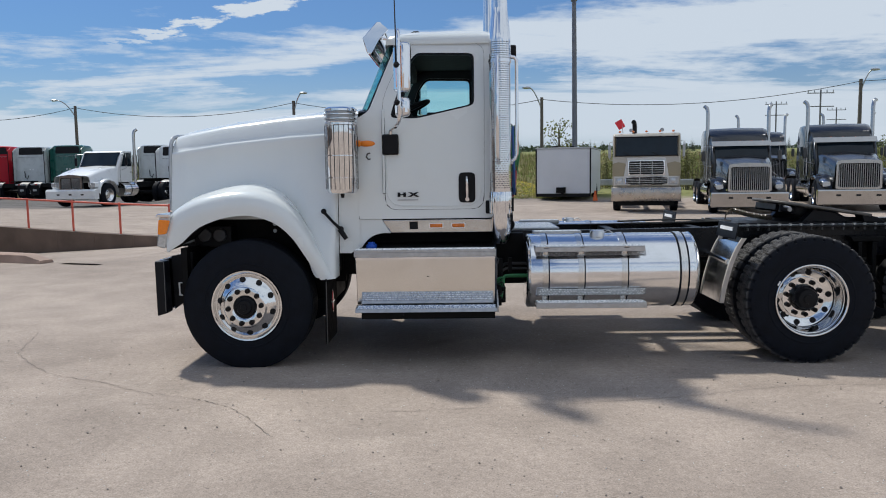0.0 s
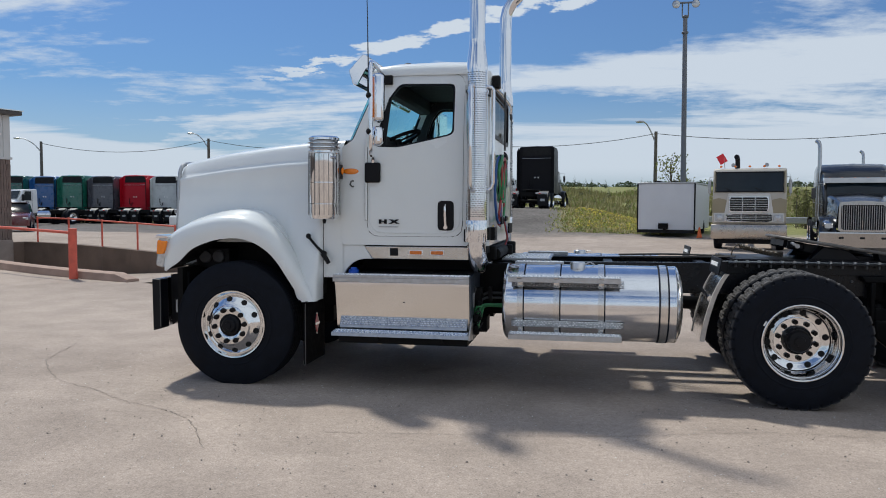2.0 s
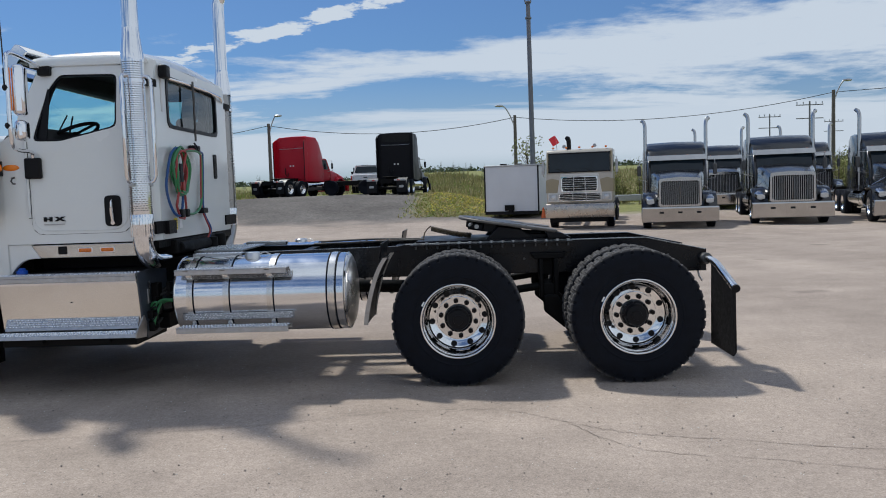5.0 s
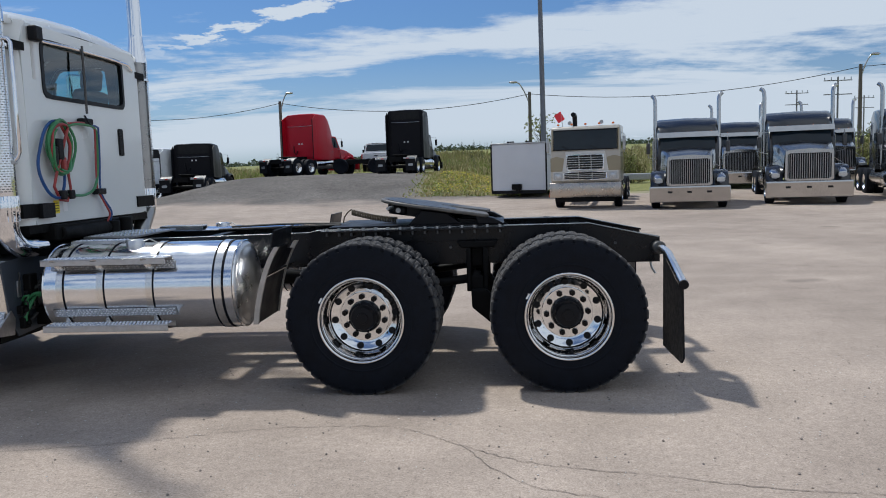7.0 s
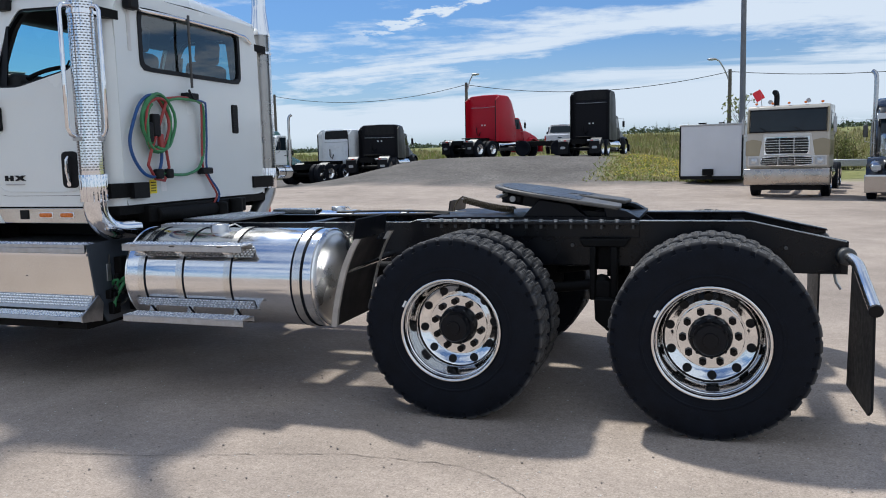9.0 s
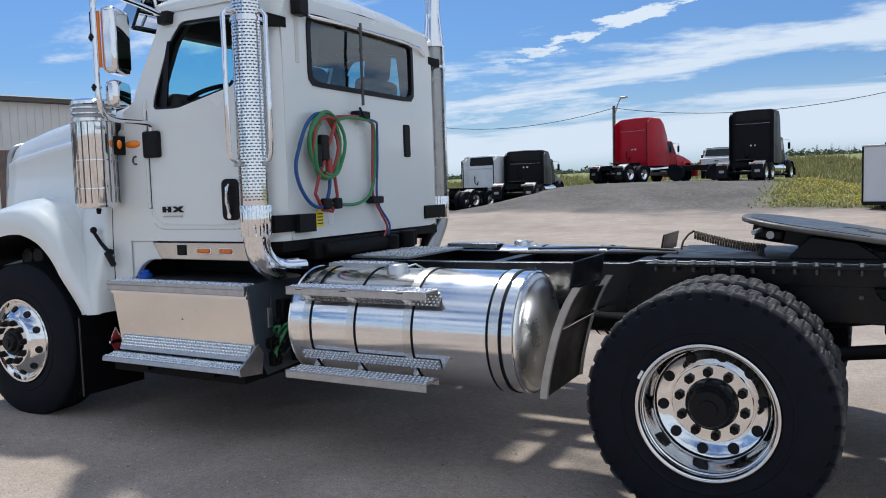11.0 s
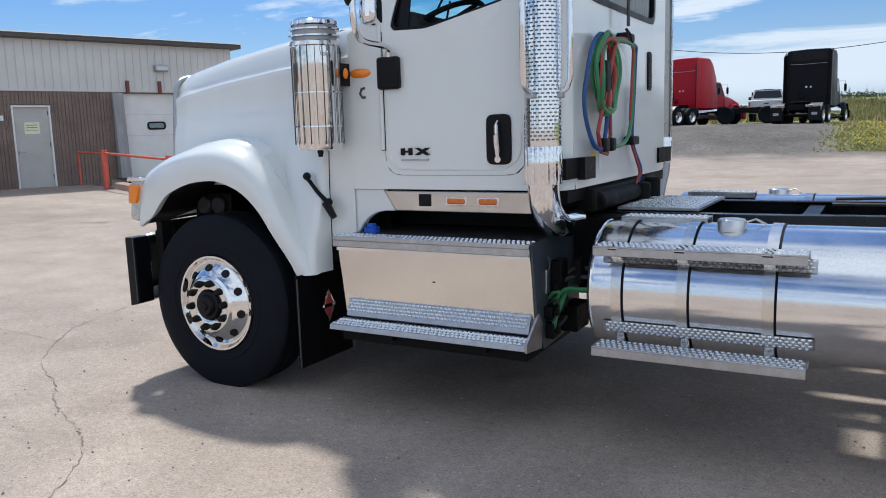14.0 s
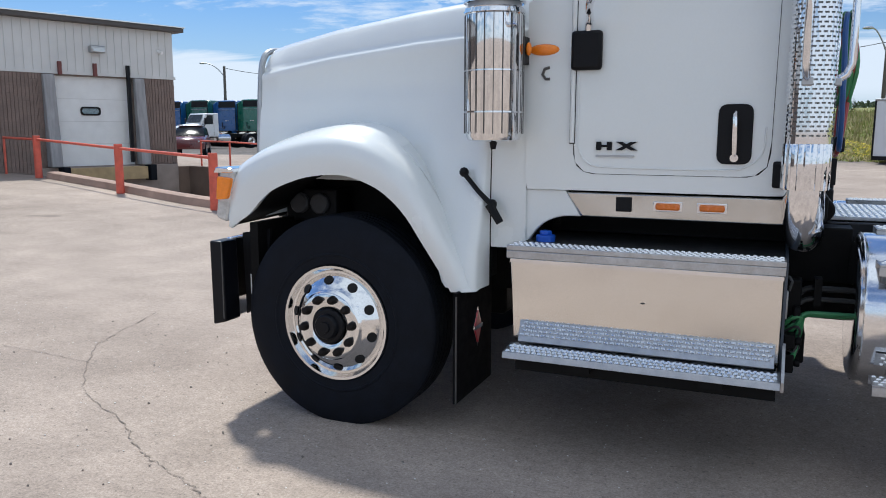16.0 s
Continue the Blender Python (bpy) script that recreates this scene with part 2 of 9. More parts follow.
BRICK = mat("split_face_block", (0.205, 0.155, 0.135), 0.95, 0, 0.2, 3.0, 1.0, 45, fine=0.25, fscale=40)
MORTAR = mat("mortar", (0.185, 0.148, 0.13), 0.95, 0, 0.15, 5, 0.4, 60)
SIDING = mat("metal_siding", (0.60, 0.605, 0.60), 0.5, 0, 0.07, 1.5, 0.05, 40)
FASCIA = mat("dark_fascia", (0.075, 0.068, 0.066), 0.5, 0, 0.15, 3)
DOORWHITE = mat("door_paint", (0.74, 0.75, 0.75), 0.5, 0, 0.06, 3, 0.05, 40)
WOODPOLE = mat("weathered_pole", (0.13, 0.115, 0.10), 0.9, 0, 0.25, 3, 0.4, 30, streak=(6, 6, 0.6))
WIRE = mat("cable_black", (0.03, 0.03, 0.03), 0.6)
TAN = mat("tan_dock_pad", (0.42, 0.31, 0.17), 0.9, 0, 0.2, 4, 0.3, 30)
SILVERTRAILER = mat("white_trailer_skin", (0.66, 0.68, 0.71), 0.38, 0, 0.05, 1.2, 0.03, 20)


# ---- mesh building ----
def curve3(pts, n=6):
    """A smooth line through the points."""
    P = [Vector(p) for p in pts]
    P = [P[0] * 2 - P[1]] + P + [P[-1] * 2 - P[-2]]
    out = []
    for i in range(1, len(P) - 2):
        a, b, c, d = P[i - 1:i + 3]
        for k in range(n):
            t = k / n
            out.append(0.5 * (2 * b + (c - a) * t + (2 * a - 5 * b + 4 * c - d) * t * t + (3 * b - a - 3 * c + d) * t ** 3))
    return out + [P[-2]]


class M:
    def __init__(s):
        s.v, s.f = [], []

    def add(s, vs, fs):
        o = len(s.v)
        s.v += [tuple(p) for p in vs]
        s.f += [tuple(i + o for i in f) for f in fs]
        return s

    def box(s, x0, x1, y0, y1, z0, z1):
        x0, x1 = min(x0, x1), max(x0, x1)
        y0, y1 = min(y0, y1), max(y0, y1)
        z0, z1 = min(z0, z1), max(z0, z1)
        return s.add([(x, y, z) for z in (z0, z1) for y in (y0, y1) for x in (x0, x1)], [(0, 2, 3, 1), (4, 5, 7, 6), (0, 1, 5, 4), (2, 6, 7, 3), (0, 4, 6, 2), (1, 3, 7, 5)])

    def obox(s, c, size, m3):
        vs = [Vector(c) + m3 @ Vector((a * size[0] / 2, b * size[1] / 2, d * size[2] / 2)) for d in (-1, 1) for b in (-1, 1) for a in (-1, 1)]
        return s.add(vs, [(0, 2, 3, 1), (4, 5, 7, 6), (0, 1, 5, 4), (2, 6, 7, 3), (0, 4, 6, 2), (1, 3, 7, 5)])

    def cyl(s, p0, p1, r0, r1=None, n=20, caps=True):
        r1 = r0 if r1 is None else r1
        p0, p1 = Vector(p0), Vector(p1)
        q = (p1 - p0).to_track_quat("Z", "Y")
        a, b = q @ Vector((1, 0, 0)), q @ Vector((0, 1, 0))
        vs = [p + (a * math.cos(2 * math.pi * i / n) + b * math.sin(2 * math.pi * i / n)) * r for p, r in ((p0, r0), (p1, r1)) for i in range(n)]
        fs = [(i, (i + 1) % n, n + (i + 1) % n, n + i) for i in range(n)]
        if caps:
            fs += [tuple(range(n - 1, -1, -1)), tuple(range(n, 2 * n))]
        return s.add(vs, fs)

    def tube(s, pts, r, n=8, closed=False, caps=True):
        P = [Vector(p) for p in pts]
        k = len(P)
        rings, ref = [], None
        for i in range(k):
            a, b = P[(i - 1) % k] if closed or i else P[0], P[(i + 1) % k] if closed or i < k - 1 else P[-1]
            t = (b - a).normalized()
            if ref is None:
                ref = t.orthogonal().normalized()
            ref = (ref - t * ref.dot(t)).normalized()
            c = t.cross(ref)
            rr = r[i] if isinstance(r, (list, tuple)) else r
            rings.append([P[i] + (ref * math.cos(2 * math.pi * j / n) + c * math.sin(2 * math.pi * j / n)) * rr for j in range(n)])
        vs = [p for q in rings for p in q]
        fs = []
        for i in range(k if closed else k - 1):
            o, o2 = i * n, ((i + 1) % k) * n
            fs += [(o + j, o + (j + 1) % n, o2 + (j + 1) % n, o2 + j) for j in range(n)]
        if caps and not closed:
            fs += [tuple(range(n - 1, -1, -1)), tuple(range((k - 1) * n, k * n))]
        return s.add(vs, fs)

    def lathe(s, prof, c, n=48, axis="y", sign=1, close=False):
        """prof: (radius, way along the axis). c: centre."""
        vs = []
        for r, a in prof:
            for i in range(n):
                t = 2 * math.pi * i / n
                u, w = r * math.cos(t), r * math.sin(t)
                vs.append({"y": (c[0] + u, c[1] + sign * a, c[2] + w), "x": (c[0] + sign * a, c[1] + u, c[2] + w), "z": (c[0] + u, c[1] + w, c[2] + sign * a)}[axis])
        k = len(prof)
        fs = []
        for j in range(k if close else k - 1):
            o, o2 = j * n, ((j + 1) % k) * n
            fs += [(o + i, o + (i + 1) % n, o2 + (i + 1) % n, o2 + i) for i in range(n)]
        return s.add(vs, fs)

    def prism(s, poly, plane, a0, a1):
        k = len(poly)

        def put(p, a):
            return {"xz": (p[0], a, p[1]), "xy": (p[0], p[1], a), "yz": (a, p[0], p[1])}[plane]
        vs = [put(p, a0) for p in poly] + [put(p, a1) for p in poly]
        return s.add(vs, [tuple(range(k)), tuple(range(2 * k - 1, k - 1, -1))] + [(i, k + i, k + (i + 1) % k, (i + 1) % k) for i in range(k)])

    def grid(s, rows, closed=False):
        k = len(rows[0])
        fs = []
        for i in range(len(rows) - 1):
            for j in range(k if closed else k - 1):
                fs.append((i * k + j, i * k + (j + 1) % k, (i + 1) * k + (j + 1) % k, (i + 1) * k + j))
        return s.add([p for r in rows for p in r], fs)

    def ball(s, c, r, n=12, squash=(1, 1, 1)):
        rows = []
        for i in range(n // 2 + 1):
            a = math.pi * i / (n // 2) - math.pi / 2
            rows.append([(c[0] + r * squash[0] * math.cos(a) * math.cos(2 * math.pi * j / n), c[1] + r * squash[1] * math.cos(a) * math.sin(2 * math.pi * j / n), c[2] + r * squash[2] * math.sin(a)) for j in range(n)])
        return s.grid(rows, True)

    def move(s, m):
        s.v = [tuple(m @ Vector(p)) for p in s.v]
        return s

    def join(s, o):
        return s.add(o.v, o.f)


def mesh_of(name, m, material, smooth=38):
    me = bpy.data.meshes.new(name)
    me.from_pydata(m.v, [], m.f)
    bm = bmesh.new()
    bm.from_mesh(me)
    bmesh.ops.recalc_face_normals(bm, faces=bm.faces)
    bm.to_mesh(me)
    bm.free()
    me.materials.append(material)
    if smooth:
        me.polygons.foreach_set("use_smooth", [True] * len(me.polygons))
        me.set_sharp_from_angle(angle=radians(smooth))
    return me


def part(name, m, material, parent=None, label="", bevel=0.0, smooth=38, seg=2):
    me = m if isinstance(m, bpy.types.Mesh) else mesh_of(name, m, material, smooth)
    ob = new(name, me)
    if parent:
        ob.parent = parent
    if bevel:
        b = ob.modifiers.new("bevel", "BEVEL")
        b.width, b.segments, b.limit_method, b.angle_limit = bevel, seg, "ANGLE", radians(40)
        b.harden_normals = False
    if label:
        ob["label"] = label
    return ob


def thing(name, label, category, group="", kind="", at=None):
    ob = new(name)
    ob.empty_display_size = 0.2
    if at:
        ob.matrix_world = at
    return tagged(ob, label, category, group, kind)


def solid(name, m, material, label, category="", group="", kind="", bevel=0.0, smooth=38):
    return tagged(part(name, m, material, None, "", bevel, smooth), label, category, group, kind)


def text_mesh(body, size, depth, m, material, parent, name="lettering", label="", bold=1.0):
    cu = bpy.data.curves.new(name, "FONT")
    cu.body, cu.size, cu.extrude, cu.align_x, cu.align_y = body, size, depth, "CENTER", "CENTER"
    cu.offset = 0.004 * bold * size / 0.1
    tmp = bpy.data.objects.new(name, cu)
    me = bpy.data.meshes.new_from_object(tmp)
    bpy.data.objects.remove(tmp)
    me.transform(m)
    me.materials.clear()
    me.materials.append(material)
    ob = new(name, me)
    if parent:
        ob.parent = parent
    if label:
        ob["label"] = label
    return ob


def smooth01(x):
    x = max(0.0, min(1.0, x))
    return x * x * (3 - 2 * x)


def interp(tab, x):
    if x <= tab[0][0]:
        return tab[0][1]
    for (a, va), (b, vb) in zip(tab, tab[1:]):
        if x <= b:
            return va + (vb - va) * (x - a) / (b - a)
    return tab[-1][1]


def star(poly, c, n):
    """n points of the outline poly, one in each direction from c."""
    out = []
    k = len(poly)
    for i in range(n):
        t = 2 * math.pi * i / n
        d = (math.cos(t), math.sin(t))
        best = None
        for j in range(k):
            (ax, ay), (bx, by) = poly[j], poly[(j + 1) % k]
            ex, ey = bx - ax, by - ay
            den = d[0] * ey - d[1] * ex
            if abs(den) < 1e-9:
                continue
            s = ((ax - c[0]) * ey - (ay - c[1]) * ex) / den
            w = ((ax - c[0]) * d[1] - (ay - c[1]) * d[0]) / den
            if s > 0 and -1e-6 <= w <= 1 + 1e-6 and (best is None or s > best):
                best = s
        out.append((c[0] + d[0] * best, c[1] + d[1] * best))
    return out


def rounded(poly, r, n=4):
    """The outline with its corners rounded."""
    out = []
    k = len(poly)
    for i in range(k):
        a, p, b = Vector(poly[i - 1]), Vector(poly[i]), Vector(poly[(i + 1) % k])
        u, w = (a - p), (b - p)
        q = min(r, u.length * 0.45, w.length * 0.45)
        s, e = p + u.normalized() * q, p + w.normalized() * q
        for j in range(n + 1):
            t = j / n
            out.append(tuple((1 - t) ** 2 * s + 2 * t * (1 - t) * p + t * t * e))
    return out


def panel(outer, inner, put, thick, n=72):
    """A sheet between two outlines, with the opening cut through it. put(p, depth) gives the place."""
    c = (sum(p[0] for p in inner) / len(inner), sum(p[1] for p in inner) / len(inner))
    o, i = star(outer, c, n), star(inner, c, n)
    m = M()
    rows = [[put(p, 0) for p in o], [put(p, 0) for p in i], [put(p, thick) for p in i], [put(p, thick) for p in o], [put(p, 0) for p in o]]
    return m.grid(rows, True)


# ---- ground ----
D2, N2 = Vector((0.95, -0.312)).normalized(), Vector((0.312, 0.95)).normalized()
RAMP_U0, RAMP_U1, RAMP_V0, RAMP_V1 = -19.56, -6.6, 4.75, 9.95


def uv(u, v):
    p = D2 * u + N2 * v
    return p.x, p.y


def height(x, y):
    """The lie of the land: flat yard, a rise to the building, a gravel mound and a far ridge."""
    u, v = D2.x * x + D2.y * y, N2.x * x + N2.y * y
    z = 0.30 * smooth01((-u - 8) / 11) * (1 - 0.5 * smooth01((v - 12) / 14))
    z += 0.22 * smooth01((y - 20) / 9) * smooth01((x + 15) / 9)
    mound = smooth01((y - 26.5) / 12) * smooth01((x + 16) / 7) * (1 - 0.75 * smooth01((x - 2.5) / 5))
    z += 1.16 * mound
    far = smooth01((y - 44) / 150)
    z += 5.2 * far * (0.8 + 0.2 * math.sin(x * 0.013 + 0.7))
    z += 0.6 * smooth01((y - 45) / 25) * smooth01((x - 4) / 8)
    return z


def pavement_mat():
    m = bpy.data.materials.new("yard_ground")
    m.use_nodes = True
    nt = m.node_tree
    p = nt.nodes["Principled BSDF"]
    N, L = nt.nodes.new, nt.links.new
    geo = N("ShaderNodeNewGeometry")
    pos = geo.outputs["Position"]

    def noise_(scale, detail=4, rough=0.55, dist=0.0):
        n = N("ShaderNodeTexNoise")
        n.inputs["Scale"].default_value, n.inputs["Detail"].default_value = scale, detail
        n.inputs["Roughness"].default_value, n.inputs["Distortion"].default_value = rough, dist
        L(pos, n.inputs["Vector"])
        return n.outputs["Fac"]

    def ramp(src, a, b, ca, cb):
        r = N("ShaderNodeValToRGB")
        e = r.color_ramp.elements
        e[0].position, e[1].position = a, b
        e[0].color, e[1].color = (*ca, 1), (*cb, 1)
        L(src, r.inputs[0])
        return r.outputs["Color"]

    def mixc(f, a, b, kind="MIX"):
        x = N("ShaderNodeMixRGB")
        x.blend_type = kind
        if isinstance(f, float):
            x.inputs[0].default_value = f
        else:
            L(f, x.inputs[0])
        L(a, x.inputs[1]); L(b, x.inputs[2])
        return x.outputs[0]

    def math_(op, a, b=None, c=None):
        x = N("ShaderNodeMath")
        x.operation = op
        for i, q in enumerate((a, b, c)):
            if q is None:
                continue
            if isinstance(q, (int, float)):
                x.inputs[i].default_value = q
            else:
                L(q, x.inputs[i])
        return x.outputs[0]

    def rng(src, a, b, lo=0.0, hi=1.0):
        r = N("ShaderNodeMapRange")
        r.interpolation_type = "SMOOTHSTEP"
        for k, q in (("From Min", a), ("From Max", b), ("To Min", lo), ("To Max", hi)):
            r.inputs[k].default_value = q
        L(src, r.inputs["Value"])
        return r.outputs[0]

    sep = N("ShaderNodeSeparateXYZ")
    L(pos, sep.inputs[0])
    X, Y = sep.outputs["X"], sep.outputs["Y"]
    big, mid, fine, grit = noise_(0.22, 5), noise_(1.7, 5), noise_(21, 5, 0.7), noise_(80, 3, 0.75)
    base = ramp(big, 0.32, 0.68, (0.315, 0.262, 0.225), (0.43, 0.362, 0.312))
    base = mixc(0.38, base, ramp(mid, 0.3, 0.7, (0.62, 0.61, 0.60), (1.18, 1.17, 1.16)), "MULTIPLY")
    base = mixc(0.75, base, ramp(fine, 0.32, 0.68, (0.79, 0.785, 0.78), (1.17, 1.17, 1.17)), "MULTIPLY")
    base = mixc(0.85, base, ramp(grit, 0.35, 0.64, (0.70, 0.69, 0.68), (1.22, 1.22, 1.22)), "MULTIPLY")
    # pits between the stones, pale chips, and broad worn streaks
    pit = rng(noise_(36, 3, 0.6), 0.62, 0.70, 0.0, 0.65)
    chip = rng(noise_(44, 3, 0.6, 0.3), 0.65, 0.71, 0.0, 0.55)
    pitc, chipc = N("ShaderNodeRGB"), N("ShaderNodeRGB")
    pitc.outputs[0].default_value, chipc.outputs[0].default_value = (0.15, 0.125, 0.108, 1), (0.55, 0.49, 0.44, 1)
    base = mixc(pit, base, pitc.outputs[0])
    base = mixc(chip, base, chipc.outputs[0])
    base = mixc(0.5, base, ramp(noise_(0.75, 6, 0.62, 0.8), 0.34, 0.66, (0.80, 0.79, 0.78), (1.14, 1.13, 1.12)), "MULTIPLY")
    # dark oil spots
    spots = rng(noise_(0.9, 2, 0.4), 0.70, 0.78, 0.0, 0.45)
    dark = N("ShaderNodeRGB"); dark.outputs[0].default_value = (0.09, 0.075, 0.065, 1)
    base = mixc(spots, base, dark.outputs[0])
    # gravel on the mound
    wob = math_("MULTIPLY", math_("SUBTRACT", noise_(0.35, 4), 0.5), 7.0)
    gravel = ramp(noise_(7, 5, 0.7), 0.3, 0.7, (0.075, 0.069, 0.065), (0.185, 0.170, 0.160))
    gravel = mixc(0.8, gravel, ramp(noise_(45, 3, 0.7), 0.35, 0.65, (0.55, 0.55, 0.55), (1.4, 1.4, 1.4)), "MULTIPLY")
    gravel = mixc(0.8, gravel, ramp(noise_(0.45, 4, 0.6), 0.3, 0.7, (0.66, 0.64, 0.62), (1.25, 1.24, 1.22)), "MULTIPLY")
    yw = math_("ADD", Y, wob)
    gm = math_("MULTIPLY", rng(yw, 26.0, 29.5), rng(X, 5.0, 9.0, 1.0, 0.0))
    base = mixc(gm, base, gravel)
    # grass: bank beside the mound, and all the land behind
    grass = ramp(noise_(3.0, 6, 0.7), 0.3, 0.7, (0.13, 0.155, 0.045), (0.29, 0.275, 0.11))
    grass = mixc(0.7, grass, ramp(noise_(22, 3, 0.7), 0.3, 0.7, (0.6, 0.6, 0.6), (1.35, 1.35, 1.35)), "MULTIPLY")
    xw = math_("ADD", X, math_("MULTIPLY", wob, 0.25))
    bank = math_("MULTIPLY", rng(yw, 28.0, 31.5), rng(xw, 1.0, 2.6))
    far = rng(yw, 46.0, 52.0)
    gmask = math_("MAXIMUM", bank, far)
    base = mixc(gmask, base, grass)
    L(base, p.inputs["Base Color"])
    p.inputs["Roughness"].default_value = 0.92
    p.inputs["Specular IOR Level"].default_value = 0.25
    bp = N("ShaderNodeBump")
    bp.inputs["Strength"].default_value, bp.inputs["Distance"].default_value = 0.40, 0.005
    hsum = math_("ADD", fine, math_("MULTIPLY", grit, 0.7))
    L(hsum, bp.inputs["Height"]); L(bp.outputs[0], p.inputs["Normal"])
    return m


GROUND = pavement_mat()


def build_ground():
    def lines(lo, hi, marks, step):
        out, x = set(marks), lo
        while x <= hi:
            out.add(round(x, 3))
            x += step
        return out
    us = lines(-30, 30, (RAMP_U0, RAMP_U1), 1.5) | {-1600, -900, -500, -300, -200, -140, -100, -75, -58, -48, -40, -35, 36, 44, 55, 75, 100, 140, 200, 300, 500, 900, 1600}
    vs = lines(-20, 60, (RAMP_V0, RAMP_V1), 1.5) | {-900, -400, -150, -60, -35, 66, 74, 84, 96, 110, 130, 150, 175, 205, 250, 350, 600, 1100, 2000}
    us, vs = sorted(us), sorted(vs)
    m = M()
    idx = {}
    for i, u in enumerate(us):
        for j, v in enumerate(vs):
            x, y = uv(u, v)
            idx[i, j] = len(m.v)
            m.v.append((x, y, height(x, y)))
    for i in range(len(us) - 1):
        for j in range(len(vs) - 1):
            uc, vc = (us[i] + us[i + 1]) / 2, (vs[j] + vs[j + 1]) / 2
            if RAMP_U0 < uc < RAMP_U1 and RAMP_V0 < vc < RAMP_V1:
                continue
            m.f.append((idx[i, j], idx[i + 1, j], idx[i + 1, j + 1], idx[i, j + 1]))
    solid("ground", m, GROUND, "pale dusty worn asphalt truck yard", "ground", kind="structure", smooth=60)


def ramp_floor(u):
    t = (u - RAMP_U0) / (RAMP_U1 - RAMP_U0)
    return -0.87 * (1 - t) - 0.01 * t


def build_ramp():
    rows = []
    for k in range(15):
        u = RAMP_U0 + (RAMP_U1 - RAMP_U0) * k / 14
        a, b = uv(u, RAMP_V0), uv(u, RAMP_V1)
        za, zb = ramp_floor(u), ramp_floor(u)
        if k == 14:
            za, zb = height(*a), height(*b)
        rows.append([(*a, za), (*b, zb)])
    solid("ramp_floor", M().grid(rows), GROUND, "sunken sloping dock approach in worn asphalt", "ramp", kind="structure")
    for nm, v0, v1, top in (("ramp_wall_near", RAMP_V0 - 0.22, RAMP_V0, 0.0), ("ramp_wall_far", RAMP_V1, RAMP_V1 + 0.25, 0.02)):
        m = M()
        for k in range(10):
            ua, ub = RAMP_U0 + (RAMP_U1 - RAMP_U0) * k / 10, RAMP_U0 + (RAMP_U1 - RAMP_U0) * (k + 1) / 10
            pts = [uv(ua, v0), uv(ub, v0), uv(ub, v1), uv(ua, v1)]
            lo = min(ramp_floor(ua), ramp_floor(ub)) - 0.1
            zt = [height(*p) + top for p in pts]
            m.add([(*p, lo) for p in pts] + [(*p, z) for p, z in zip(pts, zt)], [(3, 2, 1, 0), (4, 5, 6, 7), (0, 1, 5, 4), (1, 2, 6, 5), (2, 3, 7, 6), (3, 0, 4, 7)])
        solid(nm, m, CONC_D, "brown stained concrete retaining wall of the dock ramp", "retaining wall", kind="structure", bevel=0.012)
    m = M()
    a0, a1 = V_END - 0.3, RAMP_V1 + 0.25
    pts = [uv(RAMP_U0 - 0.3, a0), uv(RAMP_U0 - 0.004, a0), uv(RAMP_U0 - 0.004, a1), uv(RAMP_U0 - 0.3, a1)]
    m.add([(*p, -1.05) for p in pts] + [(*p, height(*p) + 0.012) for p in pts], [(3, 2, 1, 0), (4, 5, 6, 7), (0, 1, 5, 4), (1, 2, 6, 5), (2, 3, 7, 6), (3, 0, 4, 7)])
    solid("ramp_wall_end", m, CONC_D, "brown stained concrete wall beside the dock", "retaining wall", kind="structure", bevel=0.012)
    # low kerb along the near edge
    m = M()
    rows = []
    for k in range(25):
        u = -16.9 + (-7.83 + 16.9) * k / 24
        h = 0.17 * (1 if k < 24 else 0.35)
        ctr = [(RAMP_V0 - 0.33, 0), (RAMP_V0 - 0.30, h * 0.85), (RAMP_V0 - 0.24, h), (RAMP_V0 - 0.08, h), (RAMP_V0 - 0.02, h * 0.85), (RAMP_V0 + 0.01, -0.02)]
        rows.append([(*uv(u, v + 0.02 * math.sin(u * 1.3)), height(*uv(u, v)) + z + 0.004) for v, z in ctr])
    m.grid(rows)
    m.f.append(tuple(range(len(m.v) - 6, len(m.v))))
    solid("kerb", m, mat("reddish_kerb", (0.36, 0.255, 0.205), 0.9, 0, 0.25, 2.2, 0.5, 30, fine=0.12, fscale=70), "low worn concrete kerb at the ramp edge", "kerb", kind="structure", smooth=50)


def rail_run(posts, v, heights, fat, label):
    """Posts along a line v, with pipes between them."""
    ob = thing("guard_rail", label, "railing", group="dock guard rails")
    tops = []
    for u, r in posts:
        x, y = uv(u, v)
        z = height(x, y)
        part("post", M().cyl((x, y, z), (x, y, z + heights + (0.05 if r > 0.05 else 0)), r, n=14), RED_RAIL, ob, bevel=0.008)
        tops.append((x, y, z + heights - 0.04))
    for a, b in zip(tops, tops[1:]):
        part("rail", M().cyl(a, b, fat, n=10), RED_RAIL, ob)
    return ob


def build_rails():
    rail_run([(-19.2, 0.03), (-17.1, 0.085), (-12.9, 0.085), (-9.3, 0.085)], RAMP_V0 - 0.42, 1.0, 0.032, "chipped red painted pipe railing with stout posts")
    ob = rail_run([(u, 0.028) for u in (-19.0, -17.4, -15.8, -14.2, -12.6, -11.0, -9.4, -7.9)], RAMP_V1 + 0.12, 0.86, 0.026, "thin red pipe railing on the retaining wall")


# ---- building ----
BU = RAMP_U0          # the face lies on this line, looking along +u
EAVE = 4.35


def bpt(out, v, z):
    x, y = uv(BU + out, v)
    return (x, y, z)


